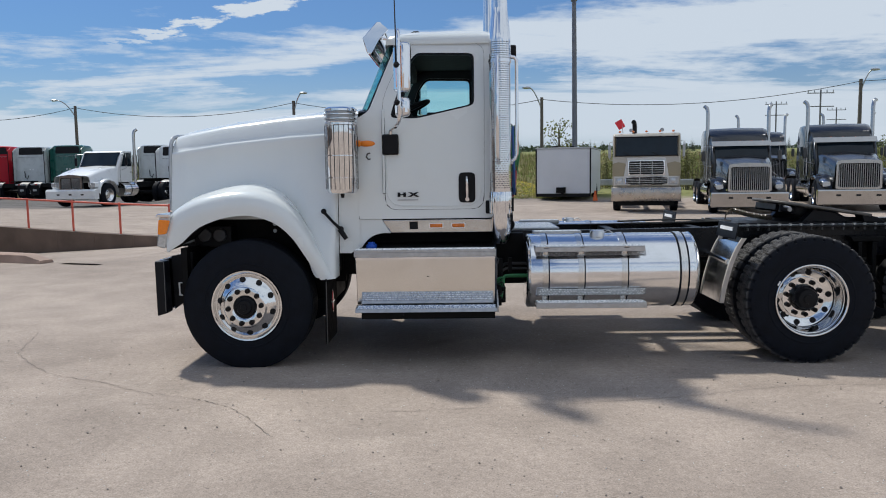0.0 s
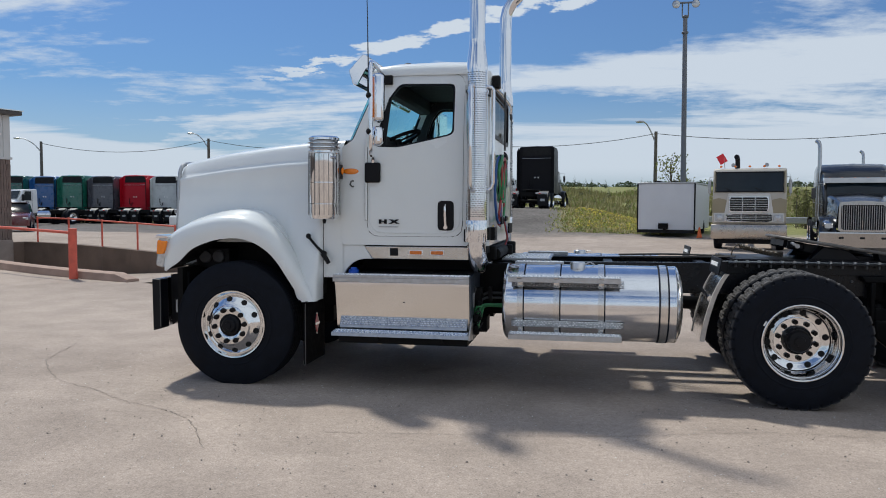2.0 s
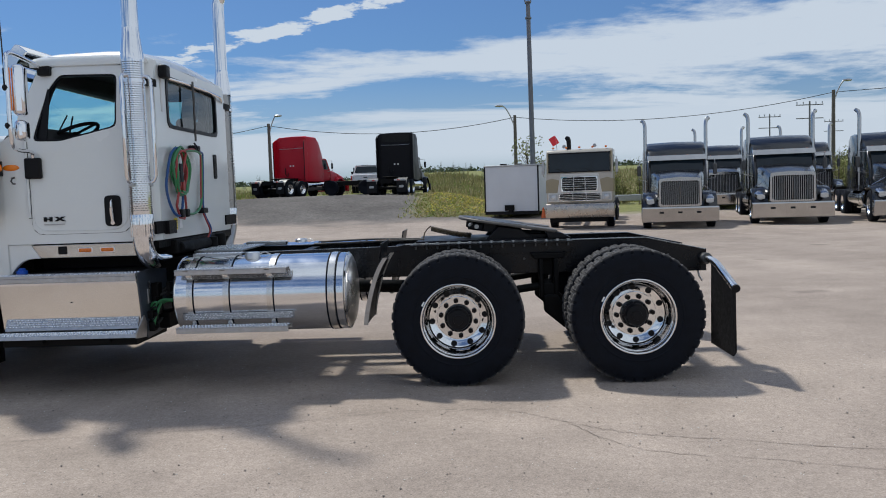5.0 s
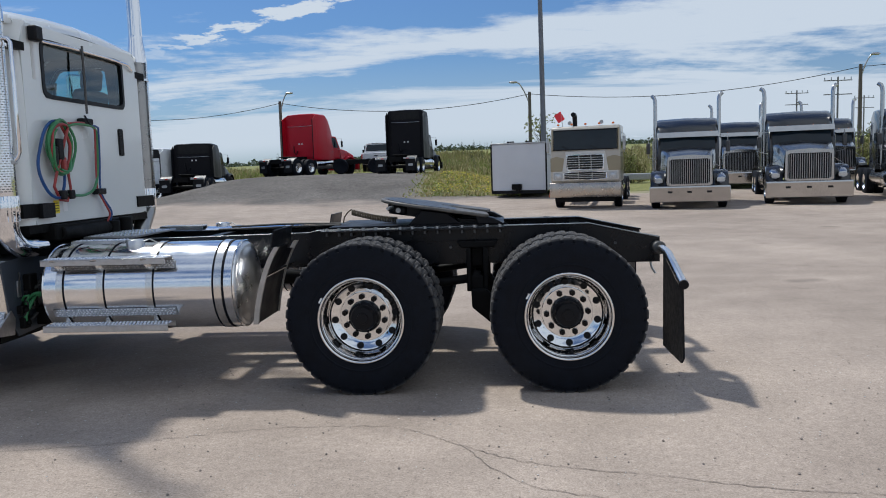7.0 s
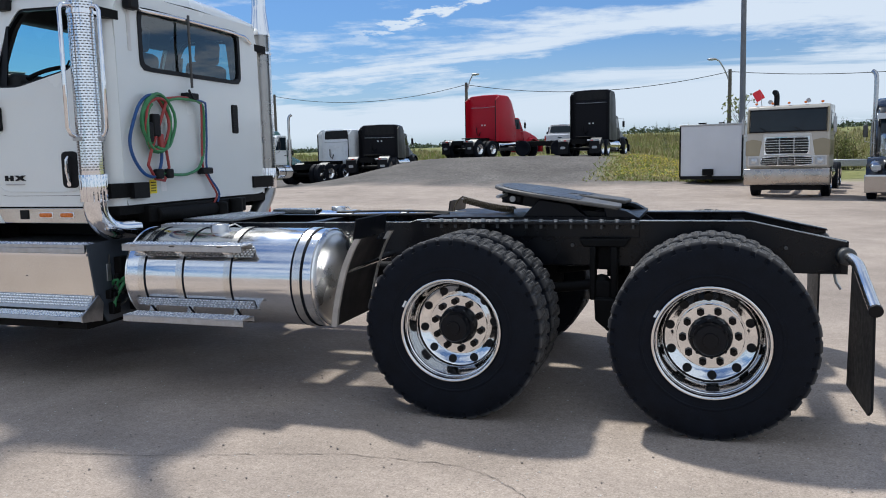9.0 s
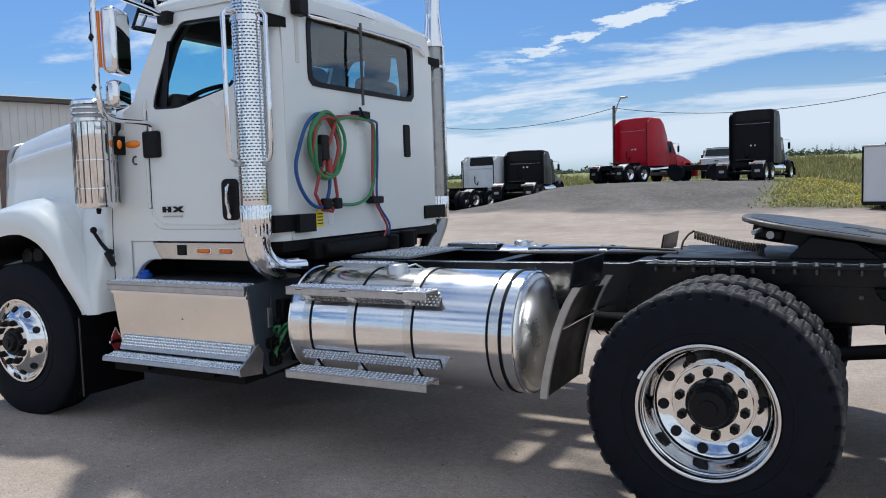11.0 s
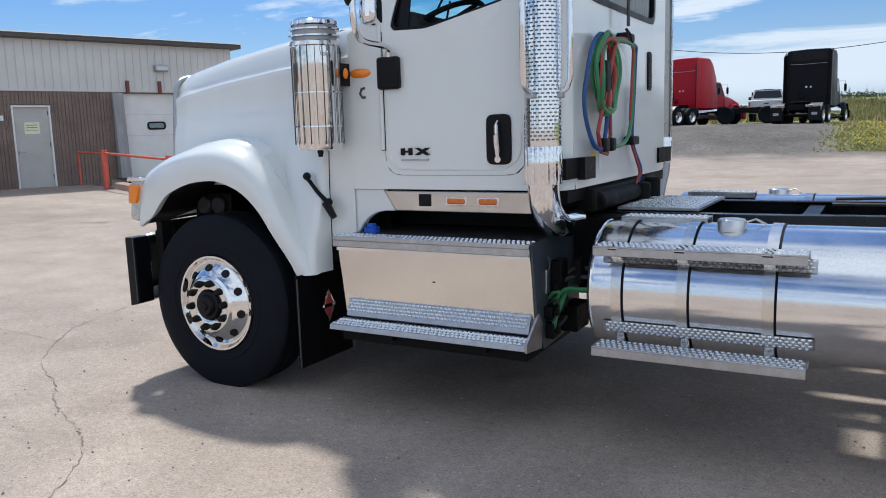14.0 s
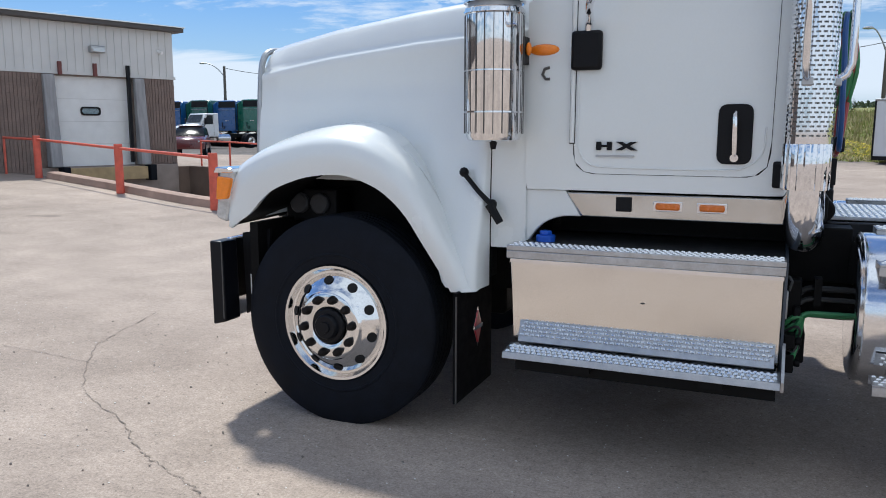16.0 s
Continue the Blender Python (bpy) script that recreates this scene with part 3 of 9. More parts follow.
def bbox(m, o0, o1, v0, v1, z0, z1):
    pts = [bpt(o, v, z) for z in (z0, z1) for v in (v0, v1) for o in (o0, o1)]
    return m.add(pts, [(0, 2, 3, 1), (4, 5, 7, 6), (0, 1, 5, 4), (2, 6, 7, 3), (0, 4, 6, 2), (1, 3, 7, 5)])


VD = 3.79                                    # the door's far edge
DOOR_V = (VD - 1.02, VD)
DOCK_V = (VD + 2.09, VD + 4.38)
SHUT_V = (VD - 5.6, VD - 2.35)
V_END = VD + 5.75
Z_BLOCK, Z_BASE = 3.05, 0.30


SEALGREY = mat("scuffed_seal_vinyl", (0.30, 0.30, 0.31), 0.7, 0, 0.3, 3, 0.3, 25, streak=(3, 3, 0.5))


def build_building():
    ob = thing("warehouse", "low industrial warehouse with split-face block and pale metal siding", "building")
    m = M()
    # wall core with openings
    spans = [(-24, SHUT_V[0], -0.9, Z_BLOCK), (SHUT_V[0], SHUT_V[1], 2.95, Z_BLOCK), (SHUT_V[1], DOOR_V[0], -0.9, Z_BLOCK), (DOOR_V[0], DOOR_V[1], 2.62, Z_BLOCK), (DOOR_V[1], DOCK_V[0], -0.9, Z_BLOCK),
             (DOCK_V[0], DOCK_V[1], 2.98, Z_BLOCK), (DOCK_V[0], DOCK_V[1], -0.9, 0.42), (DOCK_V[1], V_END, -0.9, Z_BLOCK)]
    for v0, v1, z0, z1 in spans:
        bbox(m, -0.25, 0.0, v0, v1, z0, z1)
    bbox(m, -16, -0.25, V_END - 0.25, V_END, -0.9, Z_BLOCK)
    part("wall", m, MORTAR, ob)
    m = M()
    for k in range(144):                     # ribs of the siding
        v = -24 + (V_END + 24) * k / 144
        w = (V_END + 24) / 144
        bbox(m, -0.06, 0.035, v, v + w * 0.86, Z_BLOCK, EAVE + 0.106)
        bbox(m, -0.06, 0.018, v + w * 0.86, v + w, Z_BLOCK, EAVE + 0.106)
    for k in range(40):
        o = -16 + 16 * k / 40
        bbox(m, o, o + 0.34, V_END - 0.06, V_END + 0.035, Z_BLOCK, EAVE + 0.106)
        bbox(m, o + 0.34, o + 0.4, V_END - 0.06, V_END + 0.018, Z_BLOCK, EAVE + 0.106)
    part("siding", m, SIDING, ob, "pale ribbed metal siding")
    m = M()
    bbox(m, -0.1, 0.05, -24, V_END + 0.05, Z_BLOCK - 0.03, Z_BLOCK + 0.05)
    part("flashing", m, SIDING, ob)
    m = M()
    bbox(m, -16.1, 0.28, -24.2, V_END + 0.28, EAVE + 0.11, EAVE + 0.24)
    part("roof", m, FASCIA, ob, "dark metal roof edge", bevel=0.02)
    m = M()
    bbox(m, -16.1, 0.31, -24.2, V_END + 0.31, EAVE + 0.244, EAVE + 0.275)
    part("roof_trim", m, ALU_SHEET, ob)
    m = M()
    bbox(m, -16, -15.8, -24, V_END, -0.9, EAVE); bbox(m, -16, -0.2, -24, -23.8, -0.9, EAVE)
    part("back_wall", m, SIDING, ob)
    # man door
    d = part("door", bbox(M(), -0.10, -0.05, DOOR_V[0] + 0.05, DOOR_V[1] - 0.05, Z_BASE, 2.57), mat("grey_door_paint", (0.47, 0.47, 0.46), 0.5, 0, 0.08, 3, 0.05, 40), ob, "closed pale grey steel door")
    m = M()
    bbox(m, -0.2, 0.03, DOOR_V[0], DOOR_V[0] + 0.05, Z_BASE, 2.62); bbox(m, -0.2, 0.03, DOOR_V[1] - 0.05, DOOR_V[1], Z_BASE, 2.62); bbox(m, -0.2, 0.03, DOOR_V[0] + 0.05, DOOR_V[1] - 0.05, 2.57, 2.62)
    part("door_frame", m, DOORWHITE, ob, bevel=0.006)
    part("door_handle", M().cyl(bpt(-0.05, DOOR_V[0] + 0.13, 1.32), bpt(0.03, DOOR_V[0] + 0.13, 1.32), 0.03, n=12).cyl(bpt(0.03, DOOR_V[0] + 0.13, 1.32), bpt(0.03, DOOR_V[0] + 0.27, 1.32), 0.013, n=8), STEEL, d)
    for z in (0.55, 1.45, 2.35):
        part("hinge", M().cyl(bpt(-0.045, DOOR_V[1] - 0.055, z), bpt(-0.045, DOOR_V[1] - 0.055, z + 0.12), 0.016, n=8), FASCIA, d)
    vc = (DOOR_V[0] + DOOR_V[1]) / 2
    sg = part("door_sign", bbox(M(), -0.048, -0.044, vc - 0.20, vc + 0.2, 1.82, 2.15), mat("cream_paper", (0.78, 0.76, 0.58), 0.6), d, "cream paper notice with green bars")
    grn = mat("sign_green", (0.10, 0.30, 0.10), 0.6)
    for k, (w, h) in enumerate(((0.15, 0.022), (0.14, 0.022), (0.16, 0.012))):
        part("sign_bar", bbox(M(), -0.043, -0.041, vc - w, vc + w, 2.06 - k * 0.07, 2.06 + h - k * 0.07), grn, d)
    # dock opening
    d = part("dock_door", bbox(M(), -0.16, -0.10, DOCK_V[0], DOCK_V[1], 0.42, 2.98), DOORWHITE, ob, "closed white sectional dock door")
    m = M()
    for z in (1.06, 1.70, 2.34):
        bbox(m, -0.10, -0.094, DOCK_V[0], DOCK_V[1], z, z + 0.016)
    part("section_joint", m, SIDING, d)
    vm = (DOCK_V[0] + DOCK_V[1]) / 2 - 0.12
    fr = rounded([(vm - 0.30, 1.88), (vm + 0.30, 1.88), (vm + 0.30, 2.13), (vm - 0.30, 2.13)], 0.1)
    inn = rounded([(vm - 0.25, 1.93), (vm + 0.25, 1.93), (vm + 0.25, 2.08), (vm - 0.25, 2.08)], 0.07)
    part("vision_frame", panel(fr, inn, lambda p, t: bpt(-0.092 + t, p[0], p[1]), 0.02, 40), PLASTIC, d)
    part("vision_pane", bbox(M(), -0.0935, -0.091, vm - 0.25, vm + 0.25, 1.93, 2.08), GLASS_D, d)
    for v0, v1 in ((DOCK_V[0] - 0.34, DOCK_V[0] - 0.02), (DOCK_V[1] + 0.02, DOCK_V[1] + 0.34)):
        m = M()
        m.add([bpt(o, v, z) for z, oo in ((0.42, 0.32), (3.0, 0.14)) for v in (v0, v1) for o in (0.0, oo)], [(0, 2, 3, 1), (4, 5, 7, 6), (0, 1, 5, 4), (2, 6, 7, 3), (0, 4, 6, 2), (1, 3, 7, 5)])
        part("dock_seal", m, SEALGREY, ob, "scuffed grey dock seal pad", bevel=0.03)
    m = M()
    bbox(m, 0.0, 0.42, DOCK_V[0] + 0.1, DOCK_V[1] + 0.15, 0.0, 0.38)
    part("dock_leveller", m, TAN, ob, "rusty tan dock leveller", bevel=0.01)
    for v in (DOCK_V[0] - 0.1, DOCK_V[1] + 0.2):
        part("dock_bumper", bbox(M(), 0.0, 0.5, v, v + 0.2, -0.05, 0.42), RUBBER, ob, bevel=0.02)
    part("apron_wall", bbox(M(), 0.002, 0.14, DOCK_V[0] - 0.6, V_END - 0.05, -0.9, Z_BASE + 0.1), CONC, ob, bevel=0.01)
    # door tracks that stand above the dock
    RUST = mat("dark_red_primer", (0.16, 0.05, 0.045), 0.6, 0, 0.2, 10)
    for v in (DOCK_V[0] + 0.1, DOCK_V[0] + 1.1, DOCK_V[1] - 0.2):
        part("track", bbox(M(), 0.05, 0.14, v, v + 0.09, 0.5 if v > DOCK_V[1] - 0.4 else 3.0, 3.36), BLACK if v > DOCK_V[1] - 0.4 else RUST, ob, "dark steel track")
    lamp = part("wall_lamp", bbox(M(), 0.04, 0.26, DOCK_V[0] + 1.0, DOCK_V[0] + 1.42, 3.66, 3.86), STEEL, ob, "grey wall pack lamp", bevel=0.03)
    part("lens", bbox(M(), 0.262, 0.28, DOCK_V[0] + 1.04, DOCK_V[0] + 1.38, 3.69, 3.79), CLEARLENS, lamp)
    # overhead door further along the face
    d = part("overhead_door", bbox(M(), -0.16, -0.10, SHUT_V[0], SHUT_V[1], Z_BASE - 0.05, 2.95), DOORWHITE, ob, "closed white overhead door")
    part("jamb", bbox(M(), -0.1, 0.05, SHUT_V[1], SHUT_V[1] + 0.12, Z_BASE - 0.1, 3.0), SIDING, ob)
    part("light_switch", bbox(M(), 0.0, 0.06, DOOR_V[0] - 0.3, DOOR_V[0] - 0.22, 2.2, 2.34), PAPER, ob)
    box = part("mail_box", bbox(M(), 0.0, 0.14, DOOR_V[0] - 0.75, DOOR_V[0] - 0.45, 1.32, 1.55), PAPER, ob, bevel=0.01)
    part("camera_head", M().cyl(bpt(0.03, V_END - 0.5, 3.85), bpt(0.2, V_END - 0.45, 3.8), 0.05, n=10), PAPER, ob)
    return ob


def build_blocks(ob):
    """Split-face blocks of the wall, proud of the mortar."""
    bw, bh, gap = 0.40, 0.20, 0.007
    me = {}
    count = 0
    rest = M()
    holes = [(DOOR_V[0], DOOR_V[1], -1, 2.62), (DOCK_V[0] - 0.34, DOCK_V[1] + 0.34, -1, 3.02), (SHUT_V[0], SHUT_V[1] + 0.12, -1, 2.97)]
    for r in range(15):
        z0 = Z_BASE - 0.24 + r * bh
        v = -8.0 + (bw / 2 if r % 2 else 0)
        while v < V_END:
            a, b = v + gap / 2, min(v + bw - gap / 2, V_END)
            for h0, h1, hz0, hz1 in holes:
                if z0 + bh > hz0 and z0 < hz1 and b > h0 and a < h1:
                    if a < h0:
                        b = min(b, h0)
                    elif b > h1:
                        a = max(a, h1)
                    else:
                        a = b
            if b - a > 0.03:
                m = M()
                zt = min(z0 + bh - gap, Z_BLOCK - 0.035)
                k = 4
                for i in range(k):                      # vertical flutes
                    q0, q1 = a + (b - a) * i / k, a + (b - a) * (i + 0.84) / k
                    d = 0.024 + 0.006 * random.random()
                    bbox(m, 0.001, d, q0, q1, z0, zt)
                bbox(m, 0.0, 0.012, a, b, z0, zt)
                near = v > DOOR_V[0] - 2.6
                if near and count < 300:
                    part("block", m, BRICK, ob, smooth=0)
                    count += 1
                else:
                    rest.join(m)
            v += bw
    tagged(part("blockwork", rest, BRICK, ob, smooth=0), kind="stuff")


build_ground()
build_ramp()
build_rails()
WAREHOUSE = build_building()
bol = thing("bollard", "red painted steel bollard beside the door", "bollard")
bx, by = uv(BU + 0.5, SHUT_V[1] + 0.55)
part("post", M().cyl((bx, by, height(bx, by) - 0.02), (bx, by, height(bx, by) + 1.15), 0.09, n=16), RED_RAIL, bol, bevel=0.01)


# ---- wheels ----
def tyre_mesh(R=0.525, w=0.275, lugs=0, n=120, rim=0.29):
    """A tyre across y, its outer side at y = 0, going to y = +w. lugs: cut shoulder blocks."""
    prof = [(rim, 0.018), (rim + 0.012, 0.004), (rim + 0.05, 0.0), (rim + 0.055, -0.004), (rim + 0.062, -0.004), (rim + 0.067, 0.0), (rim + 0.12, -0.004), (R - 0.075, 0.004), (R - 0.045, 0.012), (R - 0.02, 0.022), (R - 0.006, 0.03)]
    if lugs:
        prof[-3:] = [(R - 0.042, 0.009), (R - 0.038, 0.012), (R - 0.012, 0.018), (R - 0.003, 0.024)]
    tread = []
    ribs = 5
    y0, y1 = 0.036, w - 0.036
    step = (y1 - y0) / ribs
    for k in range(ribs):
        a = y0 + k * step
        tread += [(R, a + 0.004), (R, a + step - 0.006), (R - 0.014, a + step - 0.004), (R - 0.014, a + step + 0.002)] if k < ribs - 1 else [(R, a + 0.004), (R, y1)]
    prof = prof + tread + [(r, w - y) for r, y in reversed(prof)]
    vs, fs = [], []
    cut = n // lugs if lugs else 0
    for j, (r, y) in enumerate(prof):
        for i in range(n):
            rr = r
            yy = y
            if lugs and r > R - 0.04 and (i + (0 if y < w / 2 else cut // 2)) % cut < 2:
                if y < w * 0.33 or y > w * 0.67:
                    rr = min(r, R - 0.015)
                    yy = max(0.024, min(w - 0.024, y))
            elif lugs and r > R - 0.001 and i % 4 == 2:
                rr = r - 0.007
            a = 2 * math.pi * i / n
            vs.append((rr * math.cos(a), yy, rr * math.sin(a)))
    for j in range(len(prof) - 1):
        fs += [(j * n + i, j * n + (i + 1) % n, (j + 1) * n + (i + 1) % n, (j + 1) * n + i) for i in range(n)]
    return M().add(vs, fs)


TYRE_STEER = mesh_of("tyre", tyre_mesh(0.540, 0.300), RUBBER, 30)
TYRE_DRIVE = mesh_of("tyre", tyre_mesh(0.527, 0.270, lugs=40, n=320), TYRE, 30)
TYRE_FAR = mesh_of("tyre", tyre_mesh(0.52, 0.28, 0, 36), RUBBER, 30)


def steer_rim():
    return M().lathe([(0.286, 0.03), (0.296, 0.004), (0.292, -0.006), (0.280, -0.004), (0.272, 0.010), (0.264, 0.020), (0.254, 0.020), (0.246, 0.010), (0.20, -0.030), (0.182, -0.040), (0.176, -0.044), (0.170, -0.056), (0.164, -0.060), (0.098, -0.060), (0.092, -0.055), (0.092, 0.08)], (0, 0, 0), 96)


def drive_rim():
    """A deep dish: lip, straight barrel, cone with the hand holes, raised flat flange."""
    dish = [(0.286, 0.03), (0.297, 0.002), (0.294, -0.008), (0.284, -0.007), (0.277, 0.006), (0.274, 0.026), (0.268, 0.031), (0.265, 0.045), (0.261, 0.09), (0.256, 0.130), (0.249, 0.152), (0.236, 0.166), (0.212, 0.178), (0.190, 0.187), (0.178, 0.190)]
    return M().lathe([(q.x, q.y) for q in curve3([(r, y, 0) for r, y in dish], 4)] + [(0.1755, 0.190), (0.1735, 0.170), (0.1705, 0.1665), (0.113, 0.1665), (0.111, 0.20)], (0, 0, 0), 96)


RIM_ALU = mat("mirror_polished_aluminium", (0.80, 0.80, 0.80), 0.075, 1.0, 0.05, 7, 0.015, 120, rvar=0.04)
STEER_RIM = mesh_of("rim", steer_rim(), RIM_ALU, 40)
DRIVE_RIM = mesh_of("rim", drive_rim(), RIM_ALU, 40)
NUTMAT = mat("dull_nut_steel", (0.012, 0.009, 0.008), 0.55, 0.0, 0.15, 20, spec=0.2)
NUT = mesh_of("lug_nut", M().cyl((0, 0.01, 0), (0, -0.022, 0), 0.0215, 0.0205, 6).cyl((0, -0.022, 0), (0, -0.036, 0), 0.012, 0.010, 10), NUTMAT, 30)
NUT_COVER = mesh_of("lug_nut", M().lathe([(0.022, 0.01), (0.022, -0.012), (0.018, -0.022), (0.016, -0.032), (0.010, -0.038), (0.0, -0.039)], (0, 0, 0), 12), NUTMAT, 30)
# no hole is cut in the rim: a dark disc carries its shade
HOLE = mesh_of("hand_hole", M().lathe([(0.030, -0.002), (0.0285, -0.006), (0.025, -0.003), (0.0, -0.0025)], (0, 0, 0), 16), HOLE_SHADE, 30)


def hub_steer():
    return M().lathe([(0.091, 0.02), (0.090, -0.066), (0.084, -0.072), (0.066, -0.074), (0.062, -0.090), (0.054, -0.098), (0.03, -0.098), (0.027, -0.106), (0.0, -0.107)], (0, 0, 0), 32)


def hub_drive():
    m = M().lathe([(0.110, 0.20), (0.110, 0.145), (0.106, 0.125), (0.090, 0.118), (0.088, 0.085), (0.076, 0.068), (0.04, 0.065), (0.038, 0.057), (0.0, 0.056)], (0, 0, 0), 32)
    for k in range(8):
        a = 2 * math.pi * k / 8
        m.cyl((0.098 * math.cos(a), 0.13, 0.098 * math.sin(a)), (0.098 * math.cos(a), 0.105, 0.098 * math.sin(a)), 0.010, n=8)
    return m


HUB_STEER = mesh_of("hub", hub_steer(), BLACK, 35)
HUB_DRIVE = mesh_of("hub", hub_drive(), BLACK, 35)
TICK = mesh_of("tyre_mark", M().box(-0.006, 0.006, -0.006, -0.0045, -0.02, 0.02), PAPER, 0)


def wheel(kind, x, y, z, side, turn, owner, mark=False):
    """A wheel under its truck. side: +1 when its outer face looks to -y."""
    base = Matrix.Translation((x, y, z)) @ (Matrix.Identity(4) if side > 0 else Matrix.Rotation(math.pi, 4, "Z"))
    tyre = part("wheel", TYRE_STEER if kind == "steer" else TYRE_DRIVE, None, owner, "black truck tyre on a polished ten-hole wheel")
    tyre.matrix_local = base @ Matrix.Rotation(turn, 4, "Y")
    rim = part("rim", STEER_RIM if kind == "steer" else DRIVE_RIM, None, tyre, "polished aluminium rim")
    part("hub", HUB_STEER if kind == "steer" else HUB_DRIVE, None, tyre, "black hub")
    for k in range(10):
        a = 2 * math.pi * k / 10 + 0.3
        r, d = (0.137, -0.062) if kind == "steer" else (0.1405, 0.164)
        nut = part("lug_nut", NUT_COVER if kind == "steer" else NUT, None, tyre)
        nut.location = (r * math.cos(a), d, r * math.sin(a))
        a += math.pi / 10
        hole = part("hand_hole", HOLE, None, tyre)
        if kind == "steer":
            hole.matrix_local = Matrix.Translation((0.222 * math.cos(a), -0.0125, 0.222 * math.sin(a))) @ Matrix.Rotation(-a, 4, "Y") @ Matrix.Rotation(radians(41), 4, "Z") @ Matrix.Diagonal((0.85, 1, 0.85, 1))
        else:
            hole.matrix_local = Matrix.Translation((0.212 * math.cos(a), 0.1765, 0.212 * math.sin(a))) @ Matrix.Rotation(-a, 4, "Y") @ Matrix.Rotation(radians(-25), 4, "Z") @ Matrix.Diagonal((0.82, 1, 0.82, 1))
    if mark:
        t = part("tyre_mark", TICK, None, tyre)
        t.matrix_local = Matrix.Rotation(-turn, 4, "Y") @ Matrix.Translation((-0.30 * math.cos(0.45), 0.001, 0.30 * math.sin(0.45) * 1.1)) @ Matrix.Rotation(0.5, 4, "Y") @ Matrix.Translation((0, 0, 0.0))
    return tyre


# ---- the white truck ----
TRUCK = thing("semi_truck", "white day-cab semi truck with chrome stacks and bare frame, parked", "truck")


HOOD_TOP = [(-0.74, 1.915), (-0.725, 1.943), (-0.70, 1.956), (-0.6, 1.976), (-0.25, 2.036), (0.25, 2.09), (0.64, 2.118), (0.93, 2.13)]
HOOD_HALF = [(-0.74, 0.71), (-0.6, 0.745), (-0.25, 0.785), (0.25, 0.86), (0.64, 0.93), (0.93, 0.985)]
HOOD_CREASE = [(-0.74, 1.795), (-0.25, 1.862), (0.3, 1.91), (0.93, 1.94)]


def hood_section(x):
    top, half, cr = interp(HOOD_TOP, x), interp(HOOD_HALF, x), interp(HOOD_CREASE, x)
    down = smooth01((x - 0.36) / 0.22)
    low = 1.22 - 0.48 * down
    flare = 0.07 + 0.15 * down * (1 - 0.9 * smooth01((x - 0.70) / 0.1))
    crown = 0.055
    pts = [(-half - flare, low), (-half - flare * 0.92, low + 0.18), (-half - flare * 0.42 - 0.012, low + 0.36 + 0.1 * down), (-half - 0.028, 1.62), (-half - 0.020, 1.70), (-half - 0.016, cr - 0.035), (-half - 0.019, cr - 0.010), (-half - 0.010, cr + 0.004), (-half + 0.006, cr + 0.014), (-half + 0.018, cr + 0.04), (-half + 0.045, top - 0.045), (-half + 0.085, top - 0.012), (-half + 0.18, top), (-half * 0.45, top + crown * 0.8)]
    if x > 0.74:
        pts = [(max(y, -0.998), z) for y, z in pts]
    full = pts + [(0, top + crown)] + [(-y, z) for y, z in reversed(pts)]
    return [(x, y, z) for y, z in full]


xs = [-0.74, -0.732, -0.72, -0.705, -0.69, -0.67] + [-0.65 + 0.025 * k for k in range(56)] + [0.735, 0.747]
part("hood", M().grid([hood_section(x) for x in xs]), WHITE, TRUCK, "white sloping fibreglass hood", smooth=50)


def cowl_section(x):
    """Fixed panel between hood and cab."""
    s = hood_section(x)
    half = interp(HOOD_HALF, x)
    out = []
    for _, y, z in s:
        sg = -1 if y < 0 else 1
        out.append((x, sg * min(abs(y), 0.995), max(z, 0.93 if x < 0.90 else 0.96)))
    return out


part("cowl", M().grid([cowl_section(x) for x in (0.752, 0.80, 0.85, 0.90, 0.925)]), WHITE, TRUCK, smooth=50)
for s in (-1, 1):
    part("hood_gap", M().box(0.7478, 0.7514, s * 0.90, s * 0.985, 0.78, 1.22), GRIME, TRUCK)

FEND_OUT = [(-0.655, 0.985), (-0.66, 1.08), (-0.615, 1.27), (-0.5, 1.345), (-0.36, 1.395), (-0.18, 1.435), (0.0, 1.447), (0.15, 1.425), (0.28, 1.368), (0.40, 1.268), (0.50, 1.14), (0.58, 1.0), (0.66, 0.86), (0.735, 0.735)]
FEND_IN = [(-0.635, 0.97), (-0.60, 1.0), (-0.52, 1.05), (-0.43, 1.13), (-0.33, 1.193), (-0.16, 1.25), (0.02, 1.268), (0.13, 1.25), (0.24, 1.208), (0.33, 1.145), (0.41, 1.06), (0.475, 0.96), (0.54, 0.85), (0.612, 0.726)]


FEND_OUT = [(p.x, p.z) for p in curve3([(x, 0, z) for x, z in FEND_OUT], 4)]
FEND_IN = [(p.x, p.z) for p in curve3([(x, 0, z) for x, z in FEND_IN], 4)]
SILLSTEEL = mat("worn_polished_steel", (0.60, 0.59, 0.57), 0.17, 1.0, 0.22, 5, 0.04, 12, rvar=0.10)
SLATE = mat("slate_steel", (0.062, 0.075, 0.095), 0.45, 0.2, 0.15, 10)
ARCHGREY = mat("dusty_grey_plastic", (0.06, 0.06, 0.065), 0.5, 0, 0.2, 20)
FLAP = mat("flap_rubber", (0.004, 0.004, 0.005), 0.7, 0, 0.2, 20, spec=0.06)


